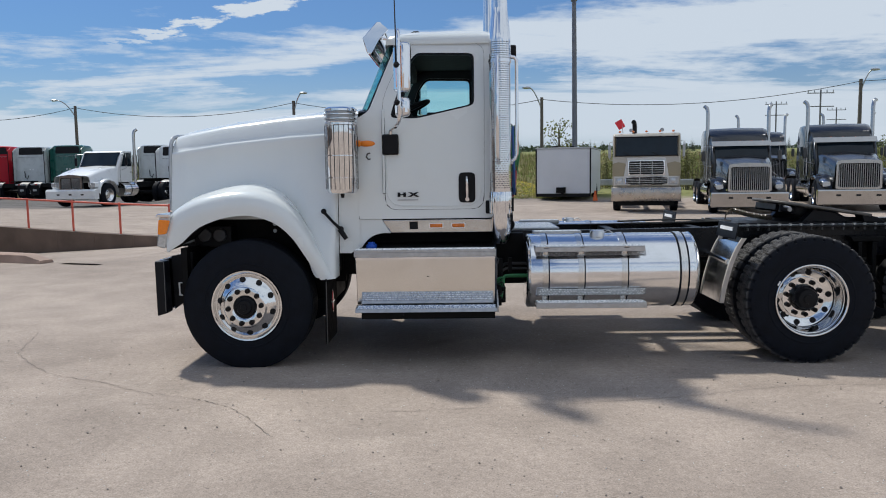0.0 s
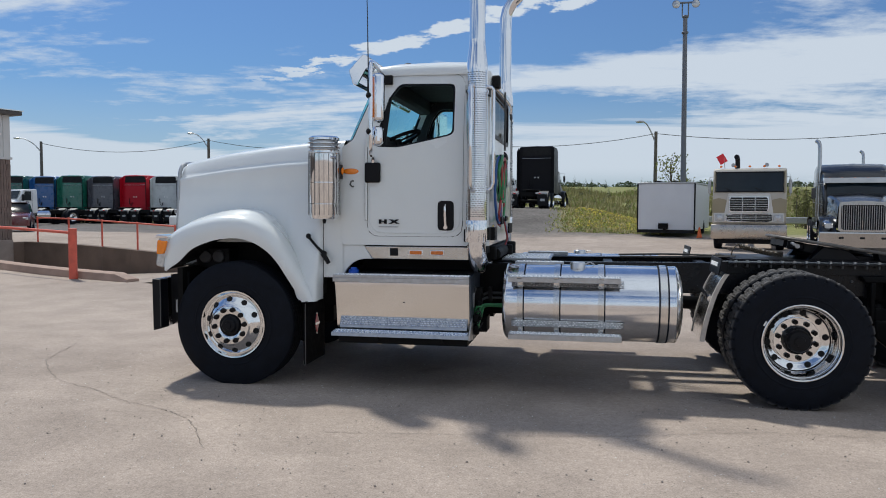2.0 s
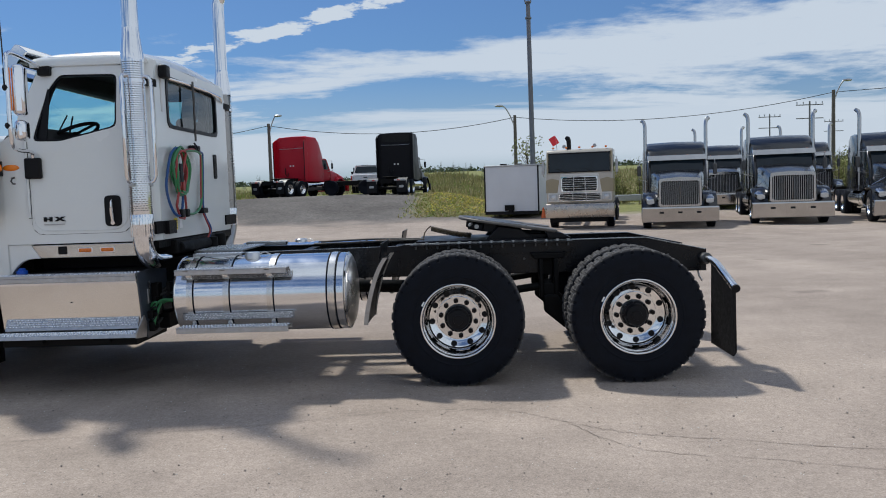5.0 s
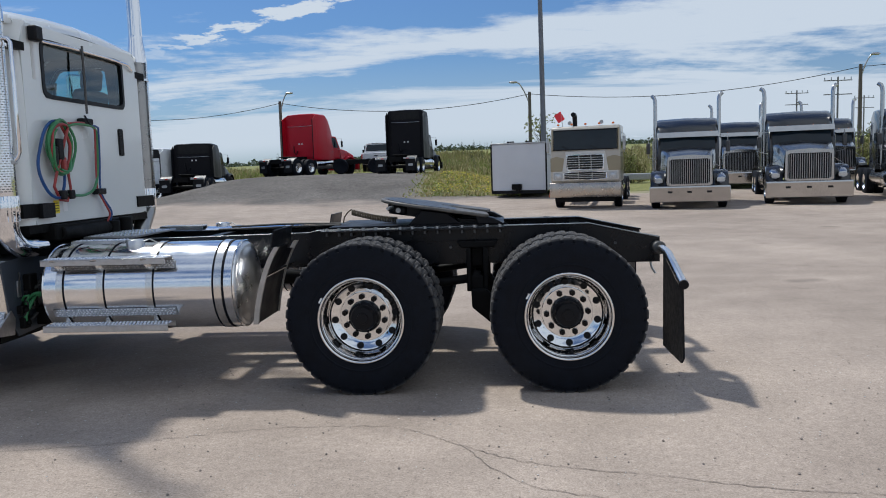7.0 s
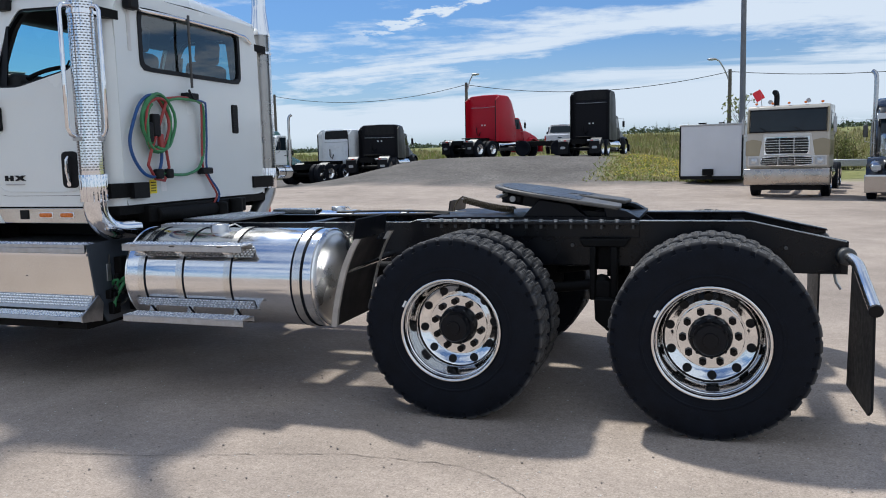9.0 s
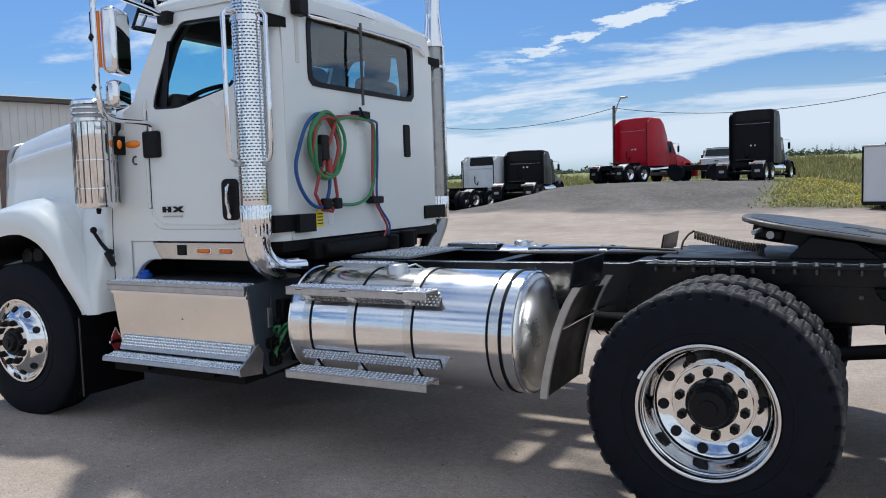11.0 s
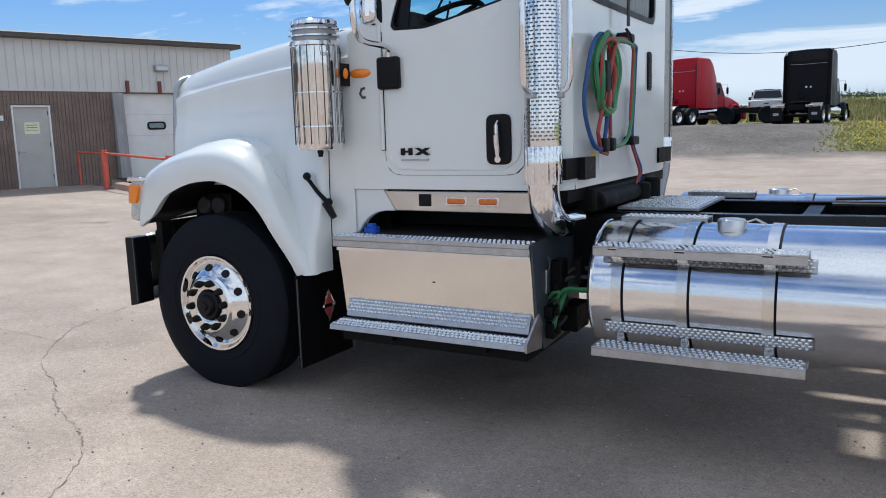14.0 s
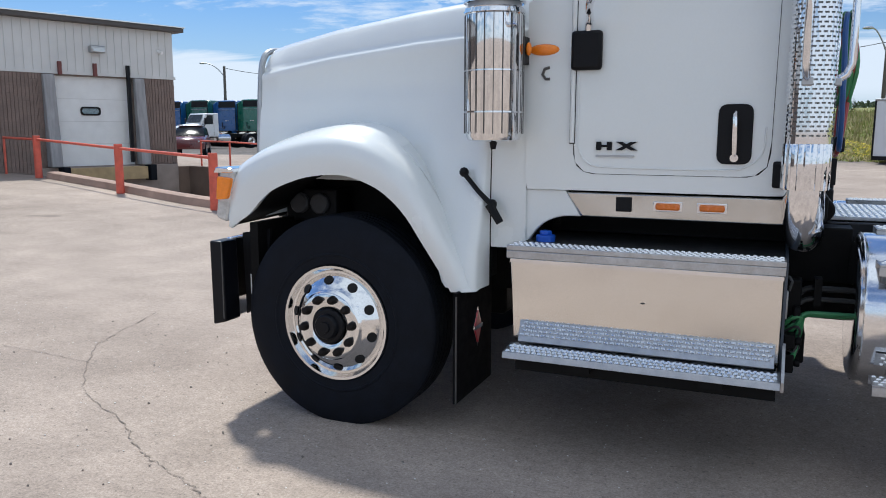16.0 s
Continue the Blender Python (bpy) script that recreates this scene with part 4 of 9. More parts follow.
def fender(s):
    rows = []
    k = len(FEND_OUT)
    for i, ((ox, oz), (ix, iz)) in enumerate(zip(FEND_OUT, FEND_IN)):
        t = i / (k - 1)
        front = 1 - smooth01((ox + 0.66) / 0.28)
        y = 1.21 - 0.025 * front - 0.04 * smooth01((t - 0.8) / 0.2)
        hx = ox * 0.86 + 0.02
        hy = interp(HOOD_HALF, hx) - 0.02
        up = 0.045 * smooth01((t - 0.02) / 0.25) * (1 - smooth01((t - 0.60) / 0.3)) + 0.015
        mx, mz = (ox + ix) / 2, (oz + iz) / 2
        rows.append([(ix, s * (y - 0.05), iz + 0.012), (ix, s * (y - 0.03), iz + 0.004), (ix, s * (y - 0.006), iz), (ix * 0.8 + ox * 0.2, s * y, iz * 0.8 + oz * 0.2), (mx, s * (y + 0.006), mz), (ox * 0.82 + ix * 0.18, s * (y - 0.006), oz * 0.82 + iz * 0.18), (ox, s * (y - 0.035), oz - 0.002), (ox, s * (y - 0.08), oz + up * 0.35), (ox * 0.97 + hx * 0.03, s * (y - 0.16), oz + up * 0.72), (ox * 0.9 + hx * 0.1, s * (y * 0.55 + hy * 0.45), oz + up * 0.96), (hx, s * hy, oz + up + 0.03)])
    return M().grid(rows)


for s in (-1, 1):
    part("fender", fender(s), WHITE, TRUCK, "white flared front fender", smooth=60)
    # dark liner round the wheel
    rows = []
    for ix, iz in FEND_IN:
        rows.append([(ix, s * 1.165, iz + 0.013), (ix * 1.0, s * 0.62, iz + 0.03)])
    part("wheel_liner", M().grid(rows), GRIME, TRUCK)
    part("inner_wall", M().box(-0.66, 0.72, s * 0.60, s * 0.62, 0.75, 1.55), GRIME, TRUCK)
    part("radius_box", M().box(-0.55, -0.22, s * 0.62, s * 0.80, 0.98, 1.16), PLASTIC, TRUCK, bevel=0.01)
    for xc in (-0.45, -0.32):
        part("radius_cap", M().lathe([(0.058, 0.0), (0.058, 0.02), (0.05, 0.028), (0.0, 0.03)], (xc, s * 0.80, 1.08), 20, "y", s), ARCHGREY, TRUCK, "grey round cap inside the wheel arch")
    part("liner_bolt", M().cyl((0.12, s * 0.62, 1.16), (0.12, s * 0.64, 1.16), 0.016, n=10), STEEL, TRUCK)
    part("liner_bolt", M().cyl((0.12, s * 0.62, 1.10), (0.12, s * 0.64, 1.10), 0.016, n=10), STEEL, TRUCK)
    # headlamp
    hl = part("headlight", M().prism(rounded([(-0.735, 1.02), (-0.665, 1.0), (-0.60, 1.27), (-0.70, 1.285)], 0.02), "xz", s * 0.85, s * 1.185), CLEARLENS, TRUCK, "clear headlamp with amber corner", bevel=0.015)
    part("indicator", M().prism(rounded([(-0.712, 1.12), (-0.643, 1.125), (-0.612, 1.235), (-0.70, 1.245)], 0.015), "xz", s * 1.16, s * 1.208), AMBER, hl, "amber side indicator", bevel=0.006)
    part("headlight_bezel", M().prism([(-0.73, 1.262), (-0.60, 1.262), (-0.60, 1.285), (-0.71, 1.292)], "xz", s * 0.85, s * 1.20), CHROME, hl, bevel=0.006)
    # bumper end
    part("bumper_end", M().prism([(-0.735, 0.905), (-0.655, 0.903), (-0.645, 0.475), (-0.73, 0.452)], "xz", s * 1.12, s * 1.245), BLACK, TRUCK, "black bumper end", bevel=0.008)
    part("bumper_edge", M().box(-0.660, -0.653, s * 1.245, s * 1.2485, 0.49, 0.90), STEEL_D, TRUCK)
    part("bumper_side_panel", M().prism([(-0.66, 0.93), (-0.48, 0.96), (-0.50, 0.58), (-0.65, 0.48)], "xz", s * 1.04, s * 1.06), PLASTIC, TRUCK, "black side panel behind the bumper")
    part("splash_panel", M().box(-0.55, -0.50, s * 0.66, s * 1.14, 0.52, 1.0), GRIME, TRUCK)
    # flap behind the wheel, with its emblem
    fl = part("mud_flap", M().box(0.655, 0.67, s * 0.74, s * 1.235, 0.20, 0.735), FLAP, TRUCK, "black front mud flap")
    part("flap_edge", M().box(0.667, 0.673, s * 1.230, s * 1.239, 0.20, 0.72), STEEL_D, fl)
    em = M().prism([(-0.058, 0), (0, -0.102), (0.058, 0), (0, 0.102)], "xz", 0, 0.006)
    em2 = M().prism([(-0.046, 0), (0, -0.082), (0.046, 0), (0, 0.082)], "xz", 0, 0.004)
    place = Matrix.Translation((0.677, s * 0.965, 0.52)) @ Matrix.Rotation(math.pi / 2, 4, "Z")
    part("emblem", em.move(place), CHROME, fl, "diamond emblem")
    part("emblem_field", em2.move(Matrix.Translation((0.681, s * 0.965, 0.52)) @ Matrix.Rotation(math.pi / 2, 4, "Z")), EMBLEM_R, fl)
    part("emblem_bar", M().box(0.676, 0.684, s * 0.965 - 0.05, s * 0.965 + 0.05, 0.510, 0.530), CHROME, fl)

part("bumper", M().prism([(-0.79, 0.88), (-0.74, 0.905), (-0.70, 0.905), (-0.70, 0.46), (-0.74, 0.455), (-0.79, 0.50)], "xz", -1.10, 1.10), CHROME, TRUCK, "chrome front bumper", bevel=0.02)
gr = part("grille", M().box(-0.775, -0.735, -0.62, 0.62, 1.0, 1.82), PLASTIC, TRUCK, "dark grille")
part("grille_surround", panel(rounded([(-0.67, 0.96), (0.67, 0.96), (0.65, 1.82), (-0.65, 1.82)], 0.1), rounded([(-0.61, 1.03), (0.61, 1.03), (0.6, 1.78), (-0.6, 1.78)], 0.08), lambda p, t: (-0.775 + t, p[0], p[1]), 0.05), CHROME, gr, "chrome grille surround", smooth=30)
for k in range(9):
    part("grille_bar", M().box(-0.79, -0.776, -0.6, 0.6, 1.09 + k * 0.08, 1.11 + k * 0.08), CHROME, gr)
for s in (-1, 1):
    part("grille_side_trim", M().tube(curve3([(-0.752, s * 0.755, 1.30), (-0.755, s * 0.735, 1.55), (-0.755, s * 0.715, 1.78), (-0.752, s * 0.69, 1.885), (-0.748, s * 0.62, 1.935), (-0.748, s * 0.4, 1.955)]), 0.018, 8), STEEL, gr)
part("engine_bay", M().box(-0.68, 0.9, -0.60, 0.60, 0.70, 1.55), GRIME, TRUCK)

for s in (-1, 1):
    part("tow_handle", M().tube([(-0.548, s * 1.06, 0.705), (-0.60, s * 1.072, 0.702), (-0.598, s * 1.072, 0.60), (-0.548, s * 1.06, 0.595)], 0.009, 6), PAPER, TRUCK, "small white hook")

# hood latch straps
for s in (-1, 1):
    lt = part("hood_latch", M().tube([(0.635, s * 1.06, 1.285), (0.71, s * 1.06, 1.20), (0.765, s * 1.05, 1.145)], [0.012, 0.012, 0.014], 8), PLASTIC, TRUCK, "black rubber hood latch")
    part("latch_ball", M().ball((0.635, s * 1.055, 1.288), 0.024, 10), PLASTIC, lt)
    part("latch_ball", M().ball((0.775, s * 1.045, 1.14), 0.024, 10), PLASTIC, lt)
    part("latch_grip", M().tube([(0.765, s * 1.06, 1.14), (0.82, s * 1.06, 1.055)], [0.024, 0.019], 8), PLASTIC, lt)


# ---- cab ----
def yside(z):
    return 1.0 - 0.10 * smooth01((z - 2.05) / 0.75) * 0.8


CAB = [(0.92, 1.215), (2.04, 1.215), (2.06, 2.60), (2.03, 2.70), (1.92, 2.735), (1.33, 2.735), (1.27, 2.70), (1.03, 2.13), (0.99, 2.085), (0.925, 2.07)]
DOOR = rounded([(1.145, 1.29), (1.975, 1.29), (1.985, 2.66), (1.345, 2.665), (1.135, 2.21)], 0.10, 8)
WIN = rounded([(1.195, 2.052), (1.42, 2.045), (1.898, 2.148), (1.90, 2.578), (1.42, 2.588), (1.33, 2.47)], 0.045, 4)


def side_put(s, off=0.0):
    return lambda p, t: (p[0], s * (yside(p[1]) + off - t), p[1])


for s in (-1, 1):
    part("cab_side", panel(CAB, DOOR, side_put(s), 0.05, 120), WHITE, TRUCK, smooth=40)
    d = part("door", panel([(p[0] * 0.994 + 0.0094, p[1] * 0.996 + 0.0077) for p in DOOR], WIN, side_put(s, 0.004), 0.05, 120), WHITE, TRUCK, "closed white cab door", smooth=40)
    part("door_seal", panel(DOOR, [(p[0] * 0.97 + 0.047, p[1] * 0.985 + 0.029) for p in DOOR], side_put(s, -0.006), 0.03, 120), BLACK, d)
    part("window_seal", panel([(p[0], p[1]) for p in WIN], [(1.56 + (p[0] - 1.56) * 0.95, 2.31 + (p[1] - 2.31) * 0.94) for p in WIN], side_put(s, -0.004), 0.035, 90), BLACK, d)
    part("door_trim", panel(DOOR, WIN, side_put(s, -0.06), 0.03, 90), INTERIOR, d, "grey door trim")
    part("quarter_pane", M().prism([(1.20, 2.06), (1.30, 2.06), (1.355, 2.47), (1.335, 2.47)], "xz", s * 0.965, s * 0.975), BLACK, d)
    # pressed line low on the door
    part("door_press_line", M().tube(curve3([(1.165, s * 1.006, 1.72), (1.166, s * 1.006, 1.46), (1.175, s * 1.006, 1.39), (1.21, s * 1.006, 1.345), (1.27, s * 1.006, 1.325), (1.5, s * 1.006, 1.32), (1.80, s * 1.006, 1.32), (1.88, s * 1.006, 1.335), (1.94, s * 1.006, 1.39), (1.952, s * 1.006, 1.5)]), 0.004, 6), WHITE, d)
    part("hinge_rod", M().cyl((1.14, s * 1.012, 1.43), (1.14, s * 1.012, 2.12), 0.011, n=8), WHITE, d)
    part("hinge_gap", M().box(1.127, 1.153, s * 0.996, s * 1.0062, 1.425, 2.05), BLACK, d)
    hb = part("handle_plate", M().prism(rounded([(1.762, 1.345), (1.90, 1.345), (1.90, 1.595), (1.762, 1.595)], 0.04), "xz", s * 1.004, s * 1.014), PLASTIC, d, "black door handle recess", bevel=0.004)
    part("door_handle", M().tube([(1.83, s * 1.018, 1.56), (1.83, s * 1.04, 1.54), (1.832, s * 1.042, 1.46), (1.833, s * 1.03, 1.40), (1.833, s * 1.02, 1.375)], [0.008, 0.011, 0.013, 0.012, 0.012], 8), CHROME, d, "chrome door handle")
    part("door_lock", M().cyl((1.833, s * 1.012, 1.372), (1.833, s * 1.032, 1.372), 0.017, n=14), CHROME, d)
    flip = Matrix.Translation((1.335, s * 1.008, 1.415)) @ Matrix.Rotation(math.pi / 2, 4, "X")
    if s > 0:
        flip = Matrix.Translation((1.335, s * 1.008, 1.415)) @ Matrix.Rotation(math.pi, 4, "Z") @ Matrix.Rotation(math.pi / 2, 4, "X")
    tm = Matrix.Diagonal((2.15, 1.0, 1.0, 1.0))
    text_mesh("H X", 0.046, 0.006, flip @ tm, BLACK, d, "model_lettering", "dark raised model letters", 1.6)
    part("model_bar", M().box(1.25, 1.42, s * 1.005, s * 1.010, 1.368, 1.377), STEEL, d)
    # mirror bracket box and marker lamp
    part("mirror_base", M().box(1.132, 1.268, s * 1.0, s * 1.045, 1.748, 1.918), PLASTIC, TRUCK, "black mirror foot", bevel=0.015)
    part("side_marker", M().ball((1.0, s * 0.998, 1.845), 0.072, 16, (1, 0.32, 0.36)), AMBER, TRUCK, "amber side marker lamp")
    part("engine_badge", M().tube([(1.028, s * 1.0, 1.765), (1.005, s * 1.003, 1.76), (0.995, s * 1.003, 1.735), (1.01, s * 1.003, 1.715), (1.03, s * 1.0, 1.715)], 0.007, 6), STEEL_D, TRUCK)
    # sill panel in bright steel with its lamps, and the white arch before it
    sp = part("sill_panel", M().prism([(1.115, 1.205), (2.06, 1.205), (2.06, 1.095), (1.19, 1.095)], "xz", s * 0.967, s * 0.99), SILLSTEEL, TRUCK, "polished steel sill panel", bevel=0.006)
    for xc in (1.57, 1.755):
        part("sill_lamp", M().box(xc - 0.052, xc + 0.052, s * 0.985, s * 1.003, 1.139, 1.169), AMBER_D, sp, "amber sill lamp", bevel=0.008)
        part("lamp_bezel", M().box(xc - 0.062, xc + 0.062, s * 0.985, s * 0.994, 1.132, 1.176), CHROME, sp, bevel=0.003)
    part("socket", M().box(1.345, 1.415, s * 0.985, s * 1.0, 1.125, 1.19), PLASTIC, sp, bevel=0.004)
    arch = [(0.755, 0.95), (0.925, 0.95)] + [(q.x, q.z) for q in curve3([(0.94, 0, 0.975), (0.985, 0, 1.035), (1.045, 0, 1.075), (1.11, 0, 1.092), (1.186, 0, 1.094)], 4)] + [(1.112, 1.214), (0.755, 1.214)]
    part("sill_arch", M().prism(arch, "xz", s * 0.94, s * 0.985), WHITE, TRUCK, "white panel arched over the step box", bevel=0.006)
    part("under_sill", M().box(1.0, 2.1, s * 0.45, s * 0.62, 0.98, 1.2), GRIME, TRUCK)
    part("cab_mount", M().box(1.985, 2.065, s * 0.985, s * 1.016, 1.25, 1.36), PLASTIC, TRUCK, bevel=0.01)

# glass
for s in (-1, 1):
    if s > 0:
        g = M()
        ring = star(WIN, (1.6, 2.3), 48)
        g.add([(p[0], s * (yside(p[1]) - 0.03), p[1]) for p in ring], [tuple(range(48))])
        ob = part("side_window", g, GLASS, TRUCK)
        ob.visible_shadow = False

# roof
rows = []
for x, zt, hw in ((1.17, 2.69, 0.885), (1.20, 2.725, 0.89), (1.26, 2.76, 0.90), (1.4, 2.775, 0.905), (1.8, 2.782, 0.91), (1.98, 2.775, 0.91), (2.08, 2.755, 0.905), (2.13, 2.715, 0.90), (2.15, 2.66, 0.89)):
    sec = [(-hw - 0.035, 2.655), (-hw - 0.04, 2.69), (-hw - 0.02, min(zt, 2.73)), (-hw + 0.03, zt - 0.012), (-hw + 0.1, zt), (-0.4, zt + 0.03), (0, zt + 0.04)]
    sec = sec + [(-y, z) for y, z in reversed(sec[:-1])]
    rows.append([(x, y, z) for y, z in sec])
part("roof", M().grid(rows), WHITE, TRUCK, "white cab roof", smooth=50)
for y in (-0.55, -0.28, 0, 0.28, 0.55):
    part("roof_lamp", M().ball((1.36 if abs(y) < 0.5 else 1.40, y, 2.815), 0.035, 10, (1.2, 1, 0.5)), PLASTIC, TRUCK)
part("headliner", M().box(1.25, 2.08, -0.86, 0.86, 2.66, 2.68), INTERIOR, TRUCK)

# back wall with window
BACK = [(-0.90, 1.215), (0.90, 1.215), (0.90, 2.5), (0.84, 2.68), (-0.84, 2.68), (-0.90, 2.5)]
RWIN = rounded([(-0.655, 2.165), (0.60, 2.165), (0.60, 2.585), (-0.655, 2.585)], 0.07, 5)
part("cab_back", panel(BACK, RWIN, lambda p, t: (2.185 - t, p[0], p[1]), 0.04, 120), WHITE, TRUCK, "white back wall of the cab", smooth=40)
part("rear_window_seal", panel([(p[0] * 1.02, 2.375 + (p[1] - 2.375) * 1.06) for p in RWIN], [(p[0] * 0.965, 2.375 + (p[1] - 2.375) * 0.91) for p in RWIN], lambda p, t: (2.193 - t, p[0], p[1]), 0.03, 90), BLACK, TRUCK)
g = part("rear_window", M().add([(2.176, p[0], p[1]) for p in star(RWIN, (0, 2.375), 48)], [tuple(range(48))]), GLASS_D, TRUCK, "tinted rear window")
g.visible_shadow = False
part("back_trim", panel(BACK, RWIN, lambda p, t: (2.13 - t, p[0], p[1]), 0.02, 60), INTERIOR, TRUCK)
part("back_seam", M().box(2.184, 2.19, -0.78, -0.745, 2.28, 2.56), SIDING, TRUCK, bevel=0.002)
for s in (-1, 1):
    rows = []
    for z in (1.215, 1.6, 2.05, 2.3, 2.5, 2.62, 2.69):
        q = yside(z)
        inn = 0.90 if z <= 2.5 else 0.90 - 0.06 * (z - 2.5) / 0.18
        rows.append([(2.035, s * q, z), (2.09, s * (q - 0.004), z), (2.14, s * (q - 0.02), z), (2.168, s * (q - 0.05), z), (2.182, s * min(q - 0.085, inn), z), (2.185, s * (inn - 0.012), z)])
    part("cab_corner", M().grid(rows), WHITE, TRUCK, smooth=60)
part("cab_floor", M().box(0.75, 2.17, -0.95, 0.95, 1.15, 1.21), GRIME, TRUCK)
m = M()
for z in range(10):
    m.box(2.186, 2.197, 0.455, 0.525, 1.755 + z * 0.0215, 1.769 + z * 0.0215)
vt = part("cab_vent", M().prism(rounded([(0.445, 1.74), (0.535, 1.74), (0.535, 1.98), (0.445, 1.98)], 0.02), "yz", 2.186, 2.192), PLASTIC, TRUCK, "black louvred vent")
part("louvre", m, PLASTIC, vt)
part("warning_label", M().box(2.186, 2.188, -0.645, -0.57, 1.285, 1.385), YELLOW, TRUCK, "yellow warning label")
for k in range(4):
    part("label_bar", M().box(2.1885, 2.189, -0.635, -0.58, 1.30 + k * 0.02, 1.307 + k * 0.02), BLACK, TRUCK)
part("paper_label", M().box(2.186, 2.188, -0.52, -0.46, 1.295, 1.375), PAPER, TRUCK)

# windscreen
WS = [(1.02, -0.965, 2.105), (0.955, -0.90, 2.10), (0.92, -0.75, 2.10), (0.90, -0.4, 2.105), (0.895, 0, 2.11), (0.90, 0.4, 2.105), (0.92, 0.75, 2.10), (0.955, 0.90, 2.10), (1.02, 0.965, 2.105)]
WT = [(1.262, -0.90, 2.655), (1.20, -0.85, 2.67), (1.165, -0.7, 2.68), (1.145, -0.4, 2.69), (1.14, 0, 2.69), (1.145, 0.4, 2.69), (1.165, 0.7, 2.68), (1.20, 0.85, 2.67), (1.262, 0.90, 2.655)]
g = part("windscreen", M().grid([WS, WT]), GLASS, TRUCK, "raked glass windscreen")
g.visible_shadow = False
part("windscreen_seal", M().tube(WS + list(reversed(WT)), 0.022, 8, True), BLACK, TRUCK)
for s in (-1, 1):
    part("a_pillar", M().tube([(1.035, s * 0.972, 2.10), (1.275, s * 0.905, 2.67)], 0.020, 8), BLACK, TRUCK)
    part("wiper", M().tube([(0.90, s * 0.35, 2.13), (0.93, s * 0.1, 2.2), (1.0, s * 0.05, 2.36)], 0.008, 6), PLASTIC, TRUCK)
part("cowl_top", M().box(0.74, 0.93, -0.9, 0.9, 2.03, 2.10), PLASTIC, TRUCK)
vis = part("sun_visor", M().prism([(1.14, 2.83), (1.105, 2.835), (0.985, 2.705), (1.02, 2.585), (1.05, 2.57), (1.06, 2.60), (1.02, 2.70), (1.13, 2.80)], "xz", -1.0, 1.0), CHROME, TRUCK, "chrome sun visor", bevel=0.006)
for s in (-1, 1):
    part("visor_bracket", M().tube([(1.06, s * 0.8, 2.74), (1.2, s * 0.8, 2.72)], 0.012, 6), CHROME, vis)
    part("visor_end", M().prism([(1.14, 2.82), (0.995, 2.70), (1.03, 2.585), (1.06, 2.58), (1.13, 2.70), (1.2, 2.77)], "xz", s * 0.985, s * 1.01), CHROME, vis)

# inside the cab
part("roof_header", M().box(1.19, 1.33, -0.86, 0.86, 2.53, 2.70), INTERIOR, TRUCK, bevel=0.03)
part("dashboard", M().box(1.0, 1.30, -0.9, 0.9, 1.75, 2.165), INTERIOR, TRUCK, bevel=0.05)
st = part("steering_wheel", M().lathe([(0.215, 0.0), (0.222, 0.012), (0.232, 0.016), (0.242, 0.012), (0.248, 0), (0.242, -0.012), (0.232, -0.016), (0.222, -0.012), (0.215, 0)], (0, 0, 0), 40, "z").cyl((0, 0, -0.12), (0, 0, 0.01), 0.05).box(-0.22, 0.22, -0.02, 0.02, -0.012, 0.0).move(Matrix.Translation((1.29, -0.55, 2.13)) @ Matrix.Rotation(radians(-24), 4, "Y")), PLASTIC, TRUCK, "black steering wheel")
for y in (-0.45, 0.45):
    sc = part("seat", M().box(1.50, 1.95, y - 0.25, y + 0.25, 1.5, 1.72), INTERIOR, TRUCK, "dark cab seat", bevel=0.05)
    part("backrest", M().obox((1.93, y, 2.02), (0.13, 0.46, 0.62), Matrix.Rotation(radians(8), 3, "Y")), INTERIOR, sc, bevel=0.05)
    part("headrest", M().obox((1.98, y, 2.42), (0.10, 0.26, 0.2), Matrix.Rotation(radians(8), 3, "Y")), INTERIOR, sc, bevel=0.04)

